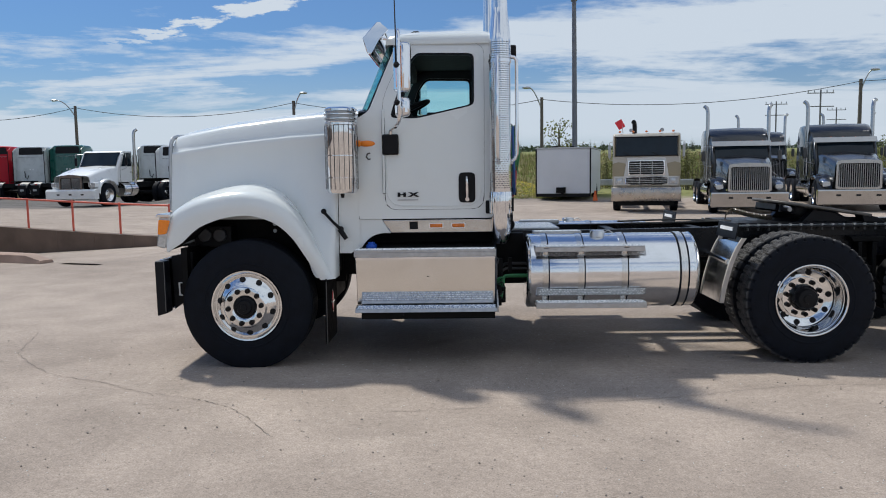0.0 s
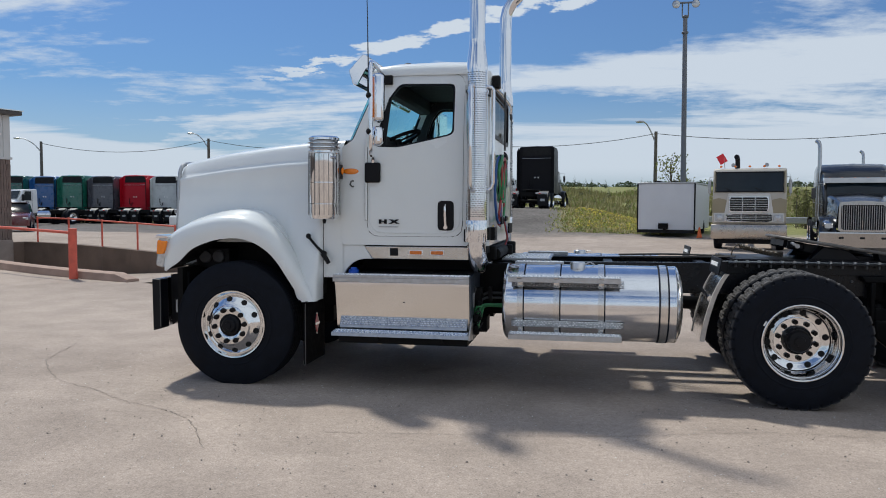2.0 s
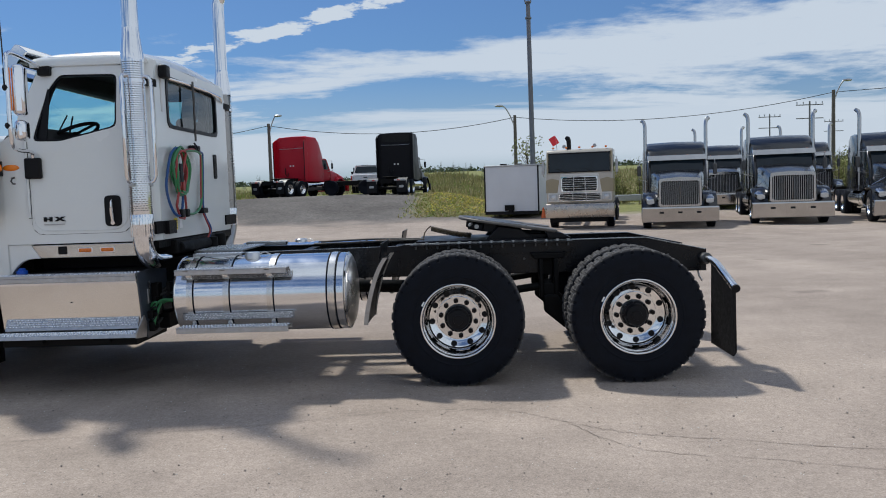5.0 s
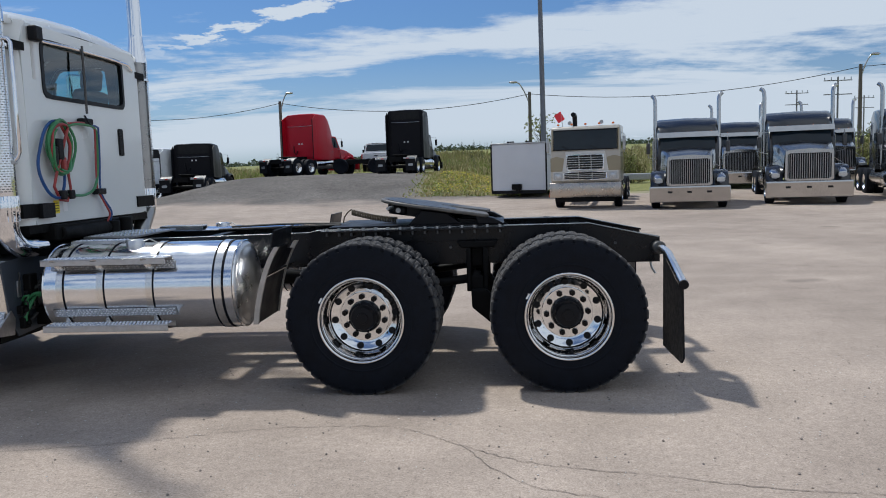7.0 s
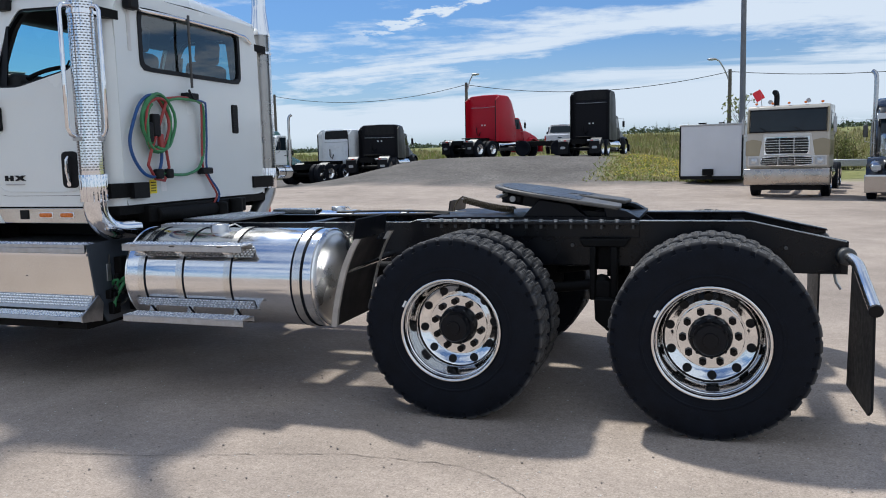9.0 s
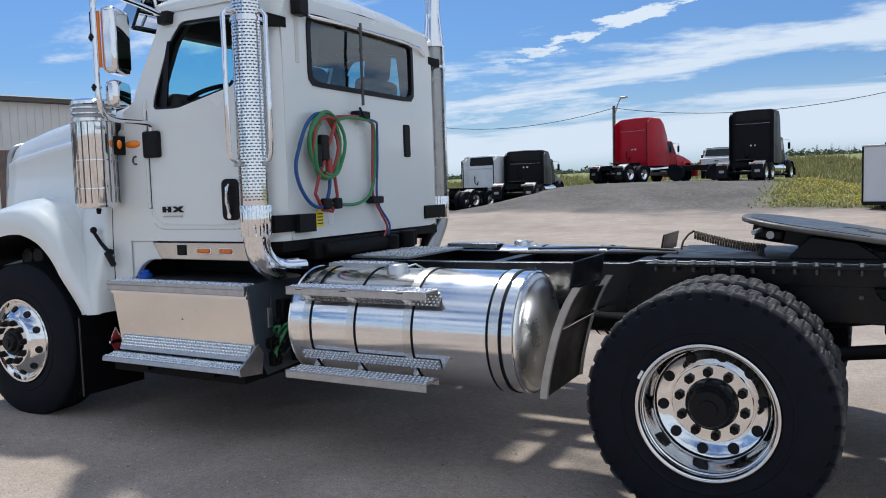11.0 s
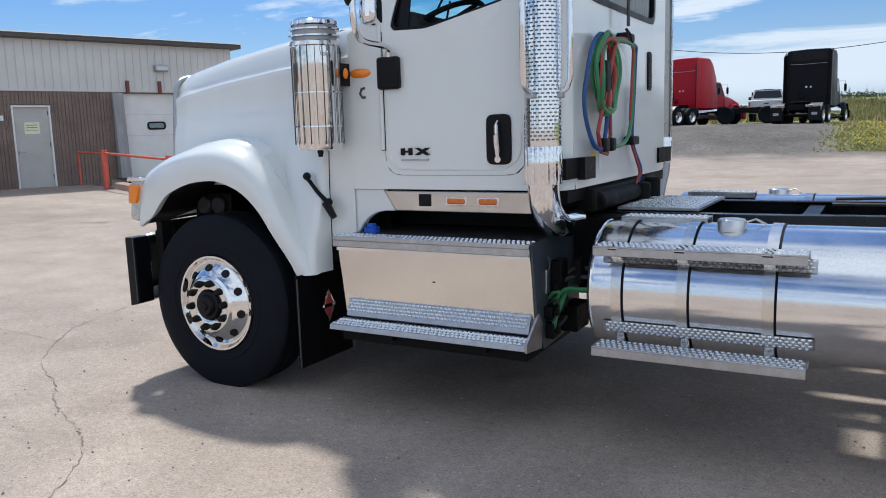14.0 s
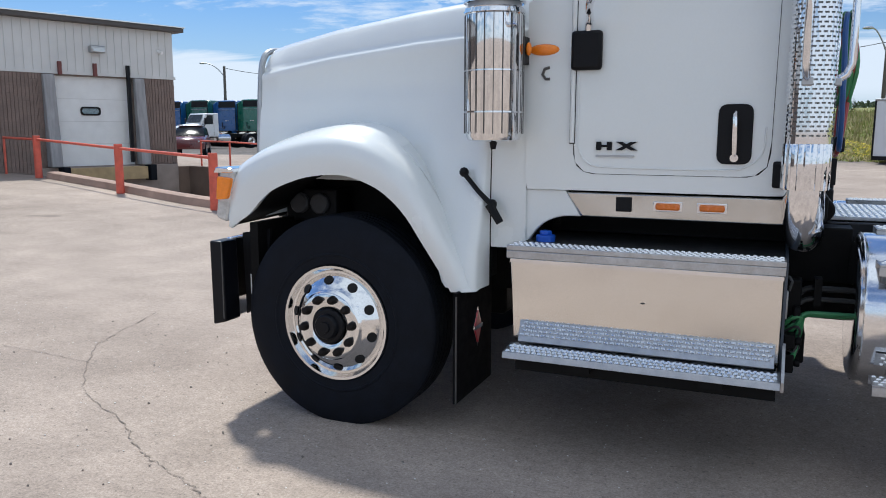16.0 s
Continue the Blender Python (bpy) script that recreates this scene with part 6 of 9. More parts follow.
for s in (-1, 1):
    rows = []
    for x in (-0.65, 2.0, 2.99, 4.09, 4.15, 5.5, 6.24, 6.5, 6.76):
        top, bot = rail_section(x)
        rows.append([(x, s * 0.35, top), (x, s * 0.43, top), (x, s * 0.43, bot), (x, s * 0.35, bot), (x, s * 0.35, bot + 0.012), (x, s * 0.418, bot + 0.012), (x, s * 0.418, top - 0.012), (x, s * 0.35, top - 0.012)])
    part("frame_rail", M().grid(rows, True), FRAMEPAINT, TRUCK, "black steel frame rail", bevel=0.006)
    # highlight along the rail's top edge, modelled as a thin steel tube
    part("flange_edge", M().tube([(4.15, s * 0.431, 1.084), (5.5, s * 0.431, 1.084), (6.24, s * 0.431, 1.084), (6.75, s * 0.431, 0.968)], 0.004, 6), STEEL, TRUCK, "bright line set as the highlight on the rail edge")
    m = M().box(4.2, 5.6, s * 0.43, s * 0.52, 1.066, 1.081).box(4.2, 5.6, s * 0.43, s * 0.445, 0.98, 1.066)
    part("fifth_wheel_angle", m, FRAMEPAINT, TRUCK, bevel=0.002)
    for k in range(15):
        x = 4.25 + k * 0.094
        part("frame_bolt", M().cyl((x, s * 0.50, 1.081), (x, s * 0.50, 1.099), 0.014, n=6), STEEL, TRUCK)
        part("frame_bolt", M().cyl((x, s * 0.50, 1.066), (x, s * 0.50, 1.040), 0.010, n=6), STEEL_D, TRUCK)
    for k in range(10):
        x = 3.5 + k * 0.06 if k < 4 else 3.95 + k * 0.31
        part("frame_bolt", M().cyl((x, s * 0.43, 0.93), (x, s * 0.445, 0.93), 0.012, n=6), STEEL_D, TRUCK)
    # quarter fender before the drive wheels
    arc = [(q.x, q.z) for q in curve3([(4.055, 0, 1.035), (4.012, 0, 0.965), (3.966, 0, 0.86), (3.930, 0, 0.74), (3.902, 0, 0.62), (3.885, 0, 0.51)], 4)]
    rows = [[(x, s * (0.70 + 0.2 * (z > 1)), z), (x, s * 1.20, z)] for x, z in arc]
    qf = part("quarter_fender", M().grid([[(p[0] + 0.012, p[1], p[2]) for p in r] for r in rows]), BLACK, TRUCK, "dark quarter fender with pale edge", smooth=60)
    part("fender_edge", M().grid([[(x - 0.012, s * 1.19, z), (x - 0.012, s * 1.215, z), (x + 0.022, s * 1.215, z), (x + 0.022, s * 1.19, z)] for x, z in arc], True), EDGETAN, qf, "fender edge in sunlit tan")
    part("fender_face", M().grid([[(x - 0.006, s * (0.72 + 0.19 * (z > 1)), z), (x - 0.006, s * 1.185, z)] for x, z in arc]), ALU_SHEET, qf, "dull bright front skin")
    part("fender_edge", M().grid([[(x - 0.012, s * 0.68, z), (x - 0.012, s * 0.705, z), (x + 0.022, s * 0.705, z), (x + 0.022, s * 0.68, z)] for x, z in arc], True), EDGETAN, qf, "fender edge in sunlit tan")
    part("fender_plate", M().obox((4.02, s * 0.92, 1.085), (0.01, 0.48, 0.13), Matrix.Rotation(radians(10), 3, "Y")), BLACK, qf, bevel=0.01)
    part("fender_name_bar", M().obox((4.013, s * 0.92, 1.10), (0.006, 0.30, 0.03), Matrix.Rotation(radians(10), 3, "Y")), PAPER, qf)
    part("fender_arm", M().cyl((3.97, s * 0.43, 0.86), (3.95, s * 1.15, 0.84), 0.022, n=10), ALU, qf)
    # rear flap and its bright hanger
    fp = part("rear_mud_flap", M().add([(6.750, s * 0.60, 0.86), (6.750, s * 1.19, 0.72), (6.755, s * 1.19, 0.22), (6.752, s * 1.14, 0.18), (6.745, s * 0.60, 0.18), (6.762, s * 0.60, 0.86), (6.762, s * 1.19, 0.72), (6.768, s * 1.19, 0.22), (6.765, s * 1.14, 0.18), (6.758, s * 0.60, 0.18)], [(0, 1, 2, 3, 4), (9, 8, 7, 6, 5)] + [(k, k + 5, (k + 1) % 5 + 5, (k + 1) % 5) for k in range(5)]), PLASTIC, TRUCK, "black rear mud flap")
    part("flap_hanger", M().tube(curve3([(6.742, s * 0.43, 0.89), (6.752, s * 0.52, 0.888), (6.77, s * 0.66, 0.868), (6.765, s * 0.85, 0.82), (6.757, s * 1.20, 0.72)], 5), 0.030, 14), ALU_SHEET, fp, "bright tubular flap hanger")
    part("hanger_socket", M().cyl((6.735, s * 0.40, 0.89), (6.748, s * 0.50, 0.89), 0.05, n=16), STEEL_D, fp, bevel=0.01)
    part("hanger_cap", M().cyl((6.758, s * 1.198, 0.722), (6.757, s * 1.212, 0.717), 0.033, n=14), PLASTIC, fp)
    part("tail_lamp", M().cyl((6.70, s * 0.35, 0.84), (6.76, s * 0.35, 0.84), 0.055, n=16), REDLENS, fp)

for x in (-0.5, 0.9, 2.25, 3.2, 4.05, 5.3, 6.2, 6.6):
    part("cross_member", M().box(x - 0.04, x + 0.04, -0.42, 0.42, 0.84, 1.04 if x < 6.5 else 0.95), BLACK, TRUCK)
dp = part("deck_plate", M().box(2.24, 2.68, -0.36, 0.40, 1.062, 1.08), TREAD, TRUCK, "bright tread deck plate", bevel=0.003)
m = M()
for k in range(11):
    m.join(studs(2.25, 2.67, 14, [(-0.33 + k * 0.066, 1.08, (0, 1))], 0.012, 0.005))
tagged(part("deck_studs", m, STUD, dp, smooth=0), kind="stuff")
part("frame_bay", M().box(2.2, 2.6, -0.4, 0.4, 0.85, 1.05), GRIME, TRUCK)
part("transmission", M().box(0.9, 2.6, -0.28, 0.28, 0.55, 1.0).cyl((2.6, 0, 0.72), (4.2, 0, 0.66), 0.06), GRIME, TRUCK, bevel=0.04)
# air lines and fittings under the back of the cab
part("under_cab", M().box(2.0, 2.22, -0.7, 0.55, 1.08, 1.2).cyl((2.2, -0.62, 1.13), (2.2, 0.1, 1.13), 0.055).cyl((2.24, 0.35, 1.0), (2.24, 0.35, 1.2), 0.06).cyl((2.24, 0.15, 1.0), (2.24, 0.15, 1.18), 0.05), GRIME, TRUCK, bevel=0.012)
part("side_bar", M().box(2.19, 2.23, -0.86, -0.70, 1.26, 1.37), PLASTIC, TRUCK)
for k, (y0, z0, r, c) in enumerate(((-0.86, 0.765, 0.011, WIRE), (-0.80, 0.80, 0.014, WIRE), (-0.92, 0.715, 0.010, HOSE_G), (-0.89, 0.70, 0.010, HOSE_G), (-0.84, 0.69, 0.008, HOSE_G))):
    part("air_line", M().tube(curve3([(2.075, y0 - 0.02, z0 - 0.13 + 0.03 * k), (2.10, y0 - 0.03, z0 - 0.05), (2.15, y0 - 0.01, z0), (2.23, y0, z0 + 0.004), (2.34, y0 + 0.03, z0)], 5), r, 7), c, TRUCK, "green air lines" if c is HOSE_G else "")
part("air_line", M().tube(curve3([(2.14, -0.90, 0.70), (2.13, -0.95, 0.64), (2.115, -0.99, 0.57), (2.10, -0.98, 0.50)], 5), 0.013, 7), HOSE_G, TRUCK, "green air lines")
hr = random.Random(21)
for k in range(7):
    y0, z0 = -hr.uniform(0.86, 1.0), hr.uniform(0.50, 0.68)
    part("air_line", M().tube(curve3([(2.07, y0, z0), (2.10 + hr.uniform(0, 0.03), y0 - 0.02, z0 + hr.uniform(-0.07, 0.07)), (2.13, y0 + hr.uniform(-0.02, 0.04), z0 + hr.uniform(-0.05, 0.05)), (2.075, y0 + hr.uniform(0.0, 0.07), z0 + hr.uniform(-0.1, 0.1))], 5), hr.choice((0.006, 0.008, 0.010)), 6), HOSE_G if k == 3 else WIRE, TRUCK)
for y0, z0, h in ((-0.98, 0.47, 0.08), (-1.0, 0.58, 0.06), (-0.90, 0.64, 0.07)):
    part("valve_block", M().box(2.07, 2.115, y0 - 0.03, y0 + 0.04, z0, z0 + h).cyl((2.115, y0, z0 + h / 2), (2.14, y0, z0 + h / 2), 0.018, n=8), GRIME, TRUCK, bevel=0.006)
part("hose_clip", M().box(2.18, 2.21, -0.88, -0.80, 0.74, 0.86), GRIME, TRUCK)
part("frame_step_plate", M().box(2.075, 2.335, -0.60, -0.44, 0.80, 1.05), GRIME, TRUCK, bevel=0.006)
for line in ([(3.3, -0.2, 1.098), (3.7, -0.25, 1.105), (4.0, -0.1, 1.10), (4.3, -0.2, 1.11)], [(3.3, 0.1, 1.098), (3.8, 0.15, 1.106), (4.35, 0.05, 1.10)]):
    part("frame_harness", M().tube(curve3(line, 5), 0.009, 6), WIRE, TRUCK)

# ---- fifth wheel ----
BRASSLINE = mat("brown_nylon", (0.10, 0.075, 0.045), 0.35, 0, 0.2, 30)
FW = Matrix.Translation((5.05, 0, 1.215)) @ Matrix.Rotation(radians(9), 4, "Y")
horseshoe = [(-0.44, -0.10), (-0.425, -0.20), (-0.38, -0.30), (-0.30, -0.385), (-0.20, -0.435), (-0.08, -0.455), (0.42, -0.45), (0.44, -0.40), (0.42, -0.15), (0.12, -0.06), (0.12, 0.06), (0.42, 0.15), (0.44, 0.40), (0.42, 0.45), (-0.08, 0.455), (-0.20, 0.435), (-0.30, 0.385), (-0.38, 0.30), (-0.425, 0.20), (-0.44, 0.10)]


def plate(poly, z0, z1):
    n = len(poly)
    return M().add([(x, y, z0) for x, y in poly] + [(x, y, z1) for x, y in poly], [tuple(range(n - 1, -1, -1)), tuple(range(n, 2 * n))] + [(i, (i + 1) % n, n + (i + 1) % n, n + i) for i in range(n)])


GREASE = mat("greasy_worn_steel", (0.12, 0.11, 0.10), 0.5, 0.3, 0.45, 9, 0.3, 40)
fw = part("fifth_wheel", plate(horseshoe, 0.0, 0.026).move(FW), GREASE, TRUCK, "greasy black fifth wheel coupling", bevel=0.008)
part("coupling_edge", plate([(x * 0.90 if x < 0 else x * 0.4, y * 0.90) for x, y in horseshoe], 0.0265, 0.029).move(FW), mat("black_grease", (0.03, 0.027, 0.025), 0.35, 0, 0.4, 12, 0.3, 50), fw, "dark grease on the plate")
for s in (-1, 1):
    part("coupling_lug", M().box(-0.33, -0.20, s * 0.22, s * 0.32, -0.075, -0.002).move(FW), BLACK, fw, bevel=0.02)
    part("lug_pin", M().cyl((-0.265, s * 0.322, -0.04), (-0.265, s * 0.335, -0.04), 0.02, n=10).move(FW), STEEL, fw)
    part("coupling_arm", M().prism([(0.10, -0.05), (0.46, -0.012), (0.62, -0.085), (0.60, -0.11), (0.12, -0.11)], "xz", s * 0.30, s * 0.33).move(FW), BLACK, fw, bevel=0.006)
for s in (-1, 1):
    part("coupling_ramp", M().prism([(5.38, 1.175), (5.52, 1.145), (5.60, 1.10), (5.40, 1.10)], "xz", s * 0.30, s * 0.44), BLACK, fw, bevel=0.006)
    part("coupling_saddle", M().prism([(4.86, 1.10), (5.28, 1.10), (5.17, 1.19), (4.97, 1.22)], "xz", s * 0.30, s * 0.40), BLACK, fw, bevel=0.01)
part("coupling_rib", M().box(-0.34, 0.10, -0.30, -0.28, -0.075, -0.008).box(-0.34, 0.10, 0.28, 0.30, -0.075, -0.008).box(-0.36, -0.33, -0.24, 0.24, -0.06, -0.008).move(FW), BLACK, fw)
part("slide_base", M().box(4.25, 5.60, -0.42, 0.42, 1.086, 1.105), BLACK, fw)
part("release_bar", M().cyl((4.74, -0.3, 1.245), (4.72, -0.48, 1.24), 0.012, n=8), STEEL, fw)
pts = []
for k in range(181):
    u = k / 180
    pts.append((4.36 + 0.37 * u, -0.05 + 0.021 * math.sin(k * 0.95), 1.20 - 0.10 * math.sin(u * 1.25) + 0.022 * u + 0.021 * math.cos(k * 0.95)))
part("coiled_line", M().tube([(4.29, -0.05, 1.115), (4.30, -0.05, 1.16), (4.33, -0.05, 1.20)] + pts, 0.0062, 5), BRASSLINE, TRUCK, "coiled brown air line")
part("chain", M().tube([(6.69, -0.40, 0.80), (6.705, -0.41, 0.73), (6.73, -0.41, 0.69)], 0.008, 6), STEEL, TRUCK)

# ---- axles and suspension ----
for x in (4.615, 6.015):
    part("drive_axle", M().cyl((x, -1.0, 0.515), (x, 1.0, 0.515), 0.075, n=16).ball((x, 0, 0.53), 0.24, 16, (1, 0.8, 1)), GRIME, TRUCK)
    for s in (-1, 1):
        part("brake_drum", M().cyl((x, s * 0.72, 0.515), (x, s * 0.92, 0.515), 0.21, n=24), GRIME, TRUCK)
        part("brake_chamber", M().cyl((x - 0.25, s * 0.5, 0.62), (x - 0.12, s * 0.5, 0.62), 0.085, n=16), GRIME, TRUCK)
for s in (-1, 1):
    part("trailing_arm", M().prism([(5.34, 0.62), (5.46, 0.62), (5.50, 0.56), (5.66, 0.44), (6.10, 0.44), (6.10, 0.33), (5.52, 0.33), (5.345, 0.48)], "xz", s * 0.47, s * 0.57), GRIME, TRUCK, bevel=0.015)
    part("suspension_hanger", M().box(5.31, 5.345, s * 0.44, s * 0.54, 0.60, 0.93).box(5.435, 5.475, s * 0.44, s * 0.54, 0.60, 0.93).box(5.345, 5.435, s * 0.50, s * 0.54, 0.60, 0.72).box(5.345, 5.435, s * 0.432, s * 0.45, 0.78, 0.93).prism([(5.27, 0.93), (5.52, 0.93), (5.55, 0.98), (5.24, 0.98)], "xz", s * 0.432, s * 0.53), GRIME, TRUCK, bevel=0.008)
    part("torque_rod", M().cyl((4.62, s * 0.46, 0.60), (5.38, s * 0.48, 0.70), 0.034, n=12).ball((5.38, s * 0.48, 0.70), 0.058, 12), GRIME, TRUCK)
    for x in (4.86, 6.27):
        part("air_spring", M().lathe([(0.0, 0.50), (0.09, 0.50), (0.12, 0.56), (0.115, 0.64), (0.125, 0.70), (0.11, 0.79), (0.0, 0.79)], (x, s * 0.52, 0.0), 18, "z"), GRIME, TRUCK)
    part("front_spring", M().box(-0.62, 0.72, s * 0.40, s * 0.48, 0.62, 0.72), GRIME, TRUCK)
    part("shock_absorber", M().cyl((0.12, s * 0.62, 0.55), (0.18, s * 0.55, 1.15), 0.04, n=12), GRIME, TRUCK)
part("front_axle", M().cyl((0, -0.95, 0.515), (0, 0.95, 0.515), 0.07, n=14), GRIME, TRUCK)
part("oil_sump", M().box(-0.2, 0.6, -0.3, 0.3, 0.42, 0.75), GRIME, TRUCK, bevel=0.03)

wheel("steer", 0.005, -1.215, 0.525, 1, 0.2, TRUCK)
wheel("steer", 0.005, 1.175, 0.525, -1, 1.2, TRUCK)
for i, x in enumerate((4.615, 6.012)):
    for s in (-1, 1):
        wheel("drive", x, s * 1.215, 0.522, -s, 0.5 + i, TRUCK, mark=s < 0)
        wd = part("inner_wheel", TYRE_DRIVE, None, TRUCK, "inner dual tyre")
        wd.matrix_local = Matrix.Translation((x, s * (1.215 - 0.345) if s < 0 else 0.60, 0.522)) @ Matrix.Rotation(0.9 + i, 4, "Y")

# ---- hoses on the back of the cab ----
def hose(pts, r):
    return M().tube(curve3(pts), r, 8)


def coil(cx, cy, rx, rz, turns, r0, phase, x0, drift):
    out = []
    for k in range(int(turns * 26) + 1):
        a = 2 * math.pi * k / 26 + phase
        w = 1 + 0.06 * math.sin(k * 0.37 + phase)
        out.append((x0 + drift * k / (turns * 26) + 0.008 * math.sin(k * 0.9), cx + rx * w * math.sin(a) + 0.02 * math.sin(k * 0.11 + phase), cy + rz * w * math.cos(a)))
    return out


hs = part("air_hose", M().tube(coil(-0.515, 1.80, 0.160, 0.200, 2.6, 0, 0.0, 2.215, 0.06), 0.0108, 8), HOSE_G, TRUCK, "coiled green, red and blue trailer air hoses")
part("red_hose", M().tube(coil(-0.53, 1.79, 0.135, 0.178, 2.0, 0, 0.6, 2.235, 0.04) + [(2.26, -0.62, 1.60), (2.25, -0.65, 1.50), (2.24, -0.57, 1.40), (2.24, -0.47, 1.385), (2.24, -0.41, 1.48), (2.245, -0.44, 1.62)], 0.0108, 8), HOSE_R, hs)
part("blue_hose", hose([(2.25, -0.46, 1.96), (2.24, -0.58, 1.99), (2.23, -0.68, 1.92), (2.23, -0.76, 1.78), (2.23, -0.80, 1.66), (2.235, -0.77, 1.54), (2.24, -0.68, 1.44), (2.245, -0.57, 1.42), (2.245, -0.50, 1.52), (2.25, -0.50, 1.68), (2.25, -0.55, 1.8)], 0.0115), HOSE_B, hs)
part("green_hose", M().tube(coil(-0.52, 1.79, 0.148, 0.185, 1.6, 0, 2.0, 2.25, 0.03), 0.0108, 8), HOSE_G, hs)
part("green_hose", hose([(2.24, -0.40, 1.96), (2.25, -0.28, 1.985), (2.25, -0.10, 1.985), (2.24, 0.0, 1.975), (2.23, 0.06, 1.93), (2.225, 0.065, 1.75), (2.225, 0.04, 1.58), (2.225, -0.03, 1.47), (2.23, -0.18, 1.425), (2.24, -0.36, 1.425), (2.24, -0.46, 1.44)], 0.011), HOSE_G, hs)
part("red_hose", hose([(2.24, -0.42, 1.98), (2.25, -0.2, 2.0), (2.245, -0.02, 1.985), (2.235, 0.03, 1.93), (2.225, 0.03, 1.7), (2.22, 0.03, 1.52), (2.22, 0.05, 1.44), (2.23, 0.12, 1.34), (2.24, 0.17, 1.25), (2.22, 0.15, 1.18)], 0.0085), HOSE_R, hs)
part("blue_hose", hose([(2.25, -0.14, 1.99), (2.245, 0.05, 1.98), (2.235, 0.09, 1.93), (2.225, 0.095, 1.7), (2.22, 0.08, 1.5), (2.225, 0.10, 1.4), (2.24, 0.2, 1.27), (2.22, 0.2, 1.18)], 0.0085), HOSE_B, hs)
part("gladhand", M().box(2.235, 2.28, -0.60, -0.52, 1.70, 1.86).box(2.24, 2.28, -0.66, -0.6, 1.66, 1.8), PLASTIC, hs, bevel=0.012)
part("gladhand", M().box(2.225, 2.27, -0.58, -0.50, 1.40, 1.47).box(2.225, 2.27, -0.46, -0.39, 1.40, 1.47), PLASTIC, hs, bevel=0.012)
part("gladhand", M().box(2.24, 2.275, -0.53, -0.49, 1.60, 1.72), HOSE_R, hs, bevel=0.008)
part("clamp_block", M().box(2.19, 2.25, -0.01, 0.13, 1.42, 1.47), PLASTIC, hs, bevel=0.01)
part("clamp_block", M().box(2.19, 2.26, -0.16, -0.02, 1.99, 2.04), PLASTIC, hs, bevel=0.01)
hs.location = (0, -0.075, -0.01)
part("tether", M().tube([(2.235, -0.07, 2.62), (2.24, -0.08, 2.4), (2.235, -0.07, 2.08)], 0.010, 8), STEEL_D, hs, "dark spring tether")
part("tether_hook", M().tube([(2.235, -0.11, 2.06), (2.26, -0.13, 2.03), (2.26, -0.10, 2.0), (2.25, -0.05, 1.99)], 0.009, 6), PLASTIC, hs)
part("hose_rail", M().tube([(2.14, -0.82, 2.60), (2.20, -0.74, 2.585), (2.215, -0.66, 2.565), (2.22, -0.3, 2.575), (2.22, 0.3, 2.575), (2.215, 0.66, 2.565), (2.20, 0.76, 2.53), (2.15, 0.86, 2.52)], 0.013, 8), ALU, TRUCK, "bent steel hose rail")
part("work_lamp", M().box(2.19, 2.26, -0.82, -0.72, 2.55, 2.66), PLASTIC, TRUCK, bevel=0.015)


# ---- parked trucks ----
PAINT = {}


def paint(name, col, rough=0.25):
    if name not in PAINT:
        PAINT[name] = mat(name, col, rough, 0, 0.06, 1.5, coat=0.5, fine=0.02)
    return PAINT[name]


RIM_FAR = mesh_of("rim", M().lathe([(0.29, 0.02), (0.293, -0.004), (0.27, 0.01), (0.25, 0.06), (0.20, 0.10), (0.17, 0.09), (0.1, 0.09), (0.095, 0.03), (0, 0.03)], (0, 0, 0), 28), ALU, 35)


def far_wheel(owner, x, y, s, dual=False):
    t = part("wheel", TYRE_FAR, None, owner, "black truck tyre")
    t.matrix_local = Matrix.Translation((x, y, 0.52)) @ (Matrix.Identity(4) if s < 0 else Matrix.Rotation(math.pi, 4, "Z"))
    part("rim", RIM_FAR, None, t)
    if dual:
        u = part("inner_wheel", TYRE_FAR, None, owner)
        u.matrix_local = Matrix.Translation((x, y - s * 0.33 + (0 if s < 0 else 0), 0.52)) @ (Matrix.Identity(4) if s < 0 else Matrix.Rotation(math.pi, 4, "Z"))


def at(x, y, heading, lift=0.0):
    """A truck's pose: its front looks along heading, in degrees from +x."""
    return Matrix.Translation((x, y, height(x, y) + lift)) @ Matrix.Rotation(radians(heading - 180), 4, "Z")


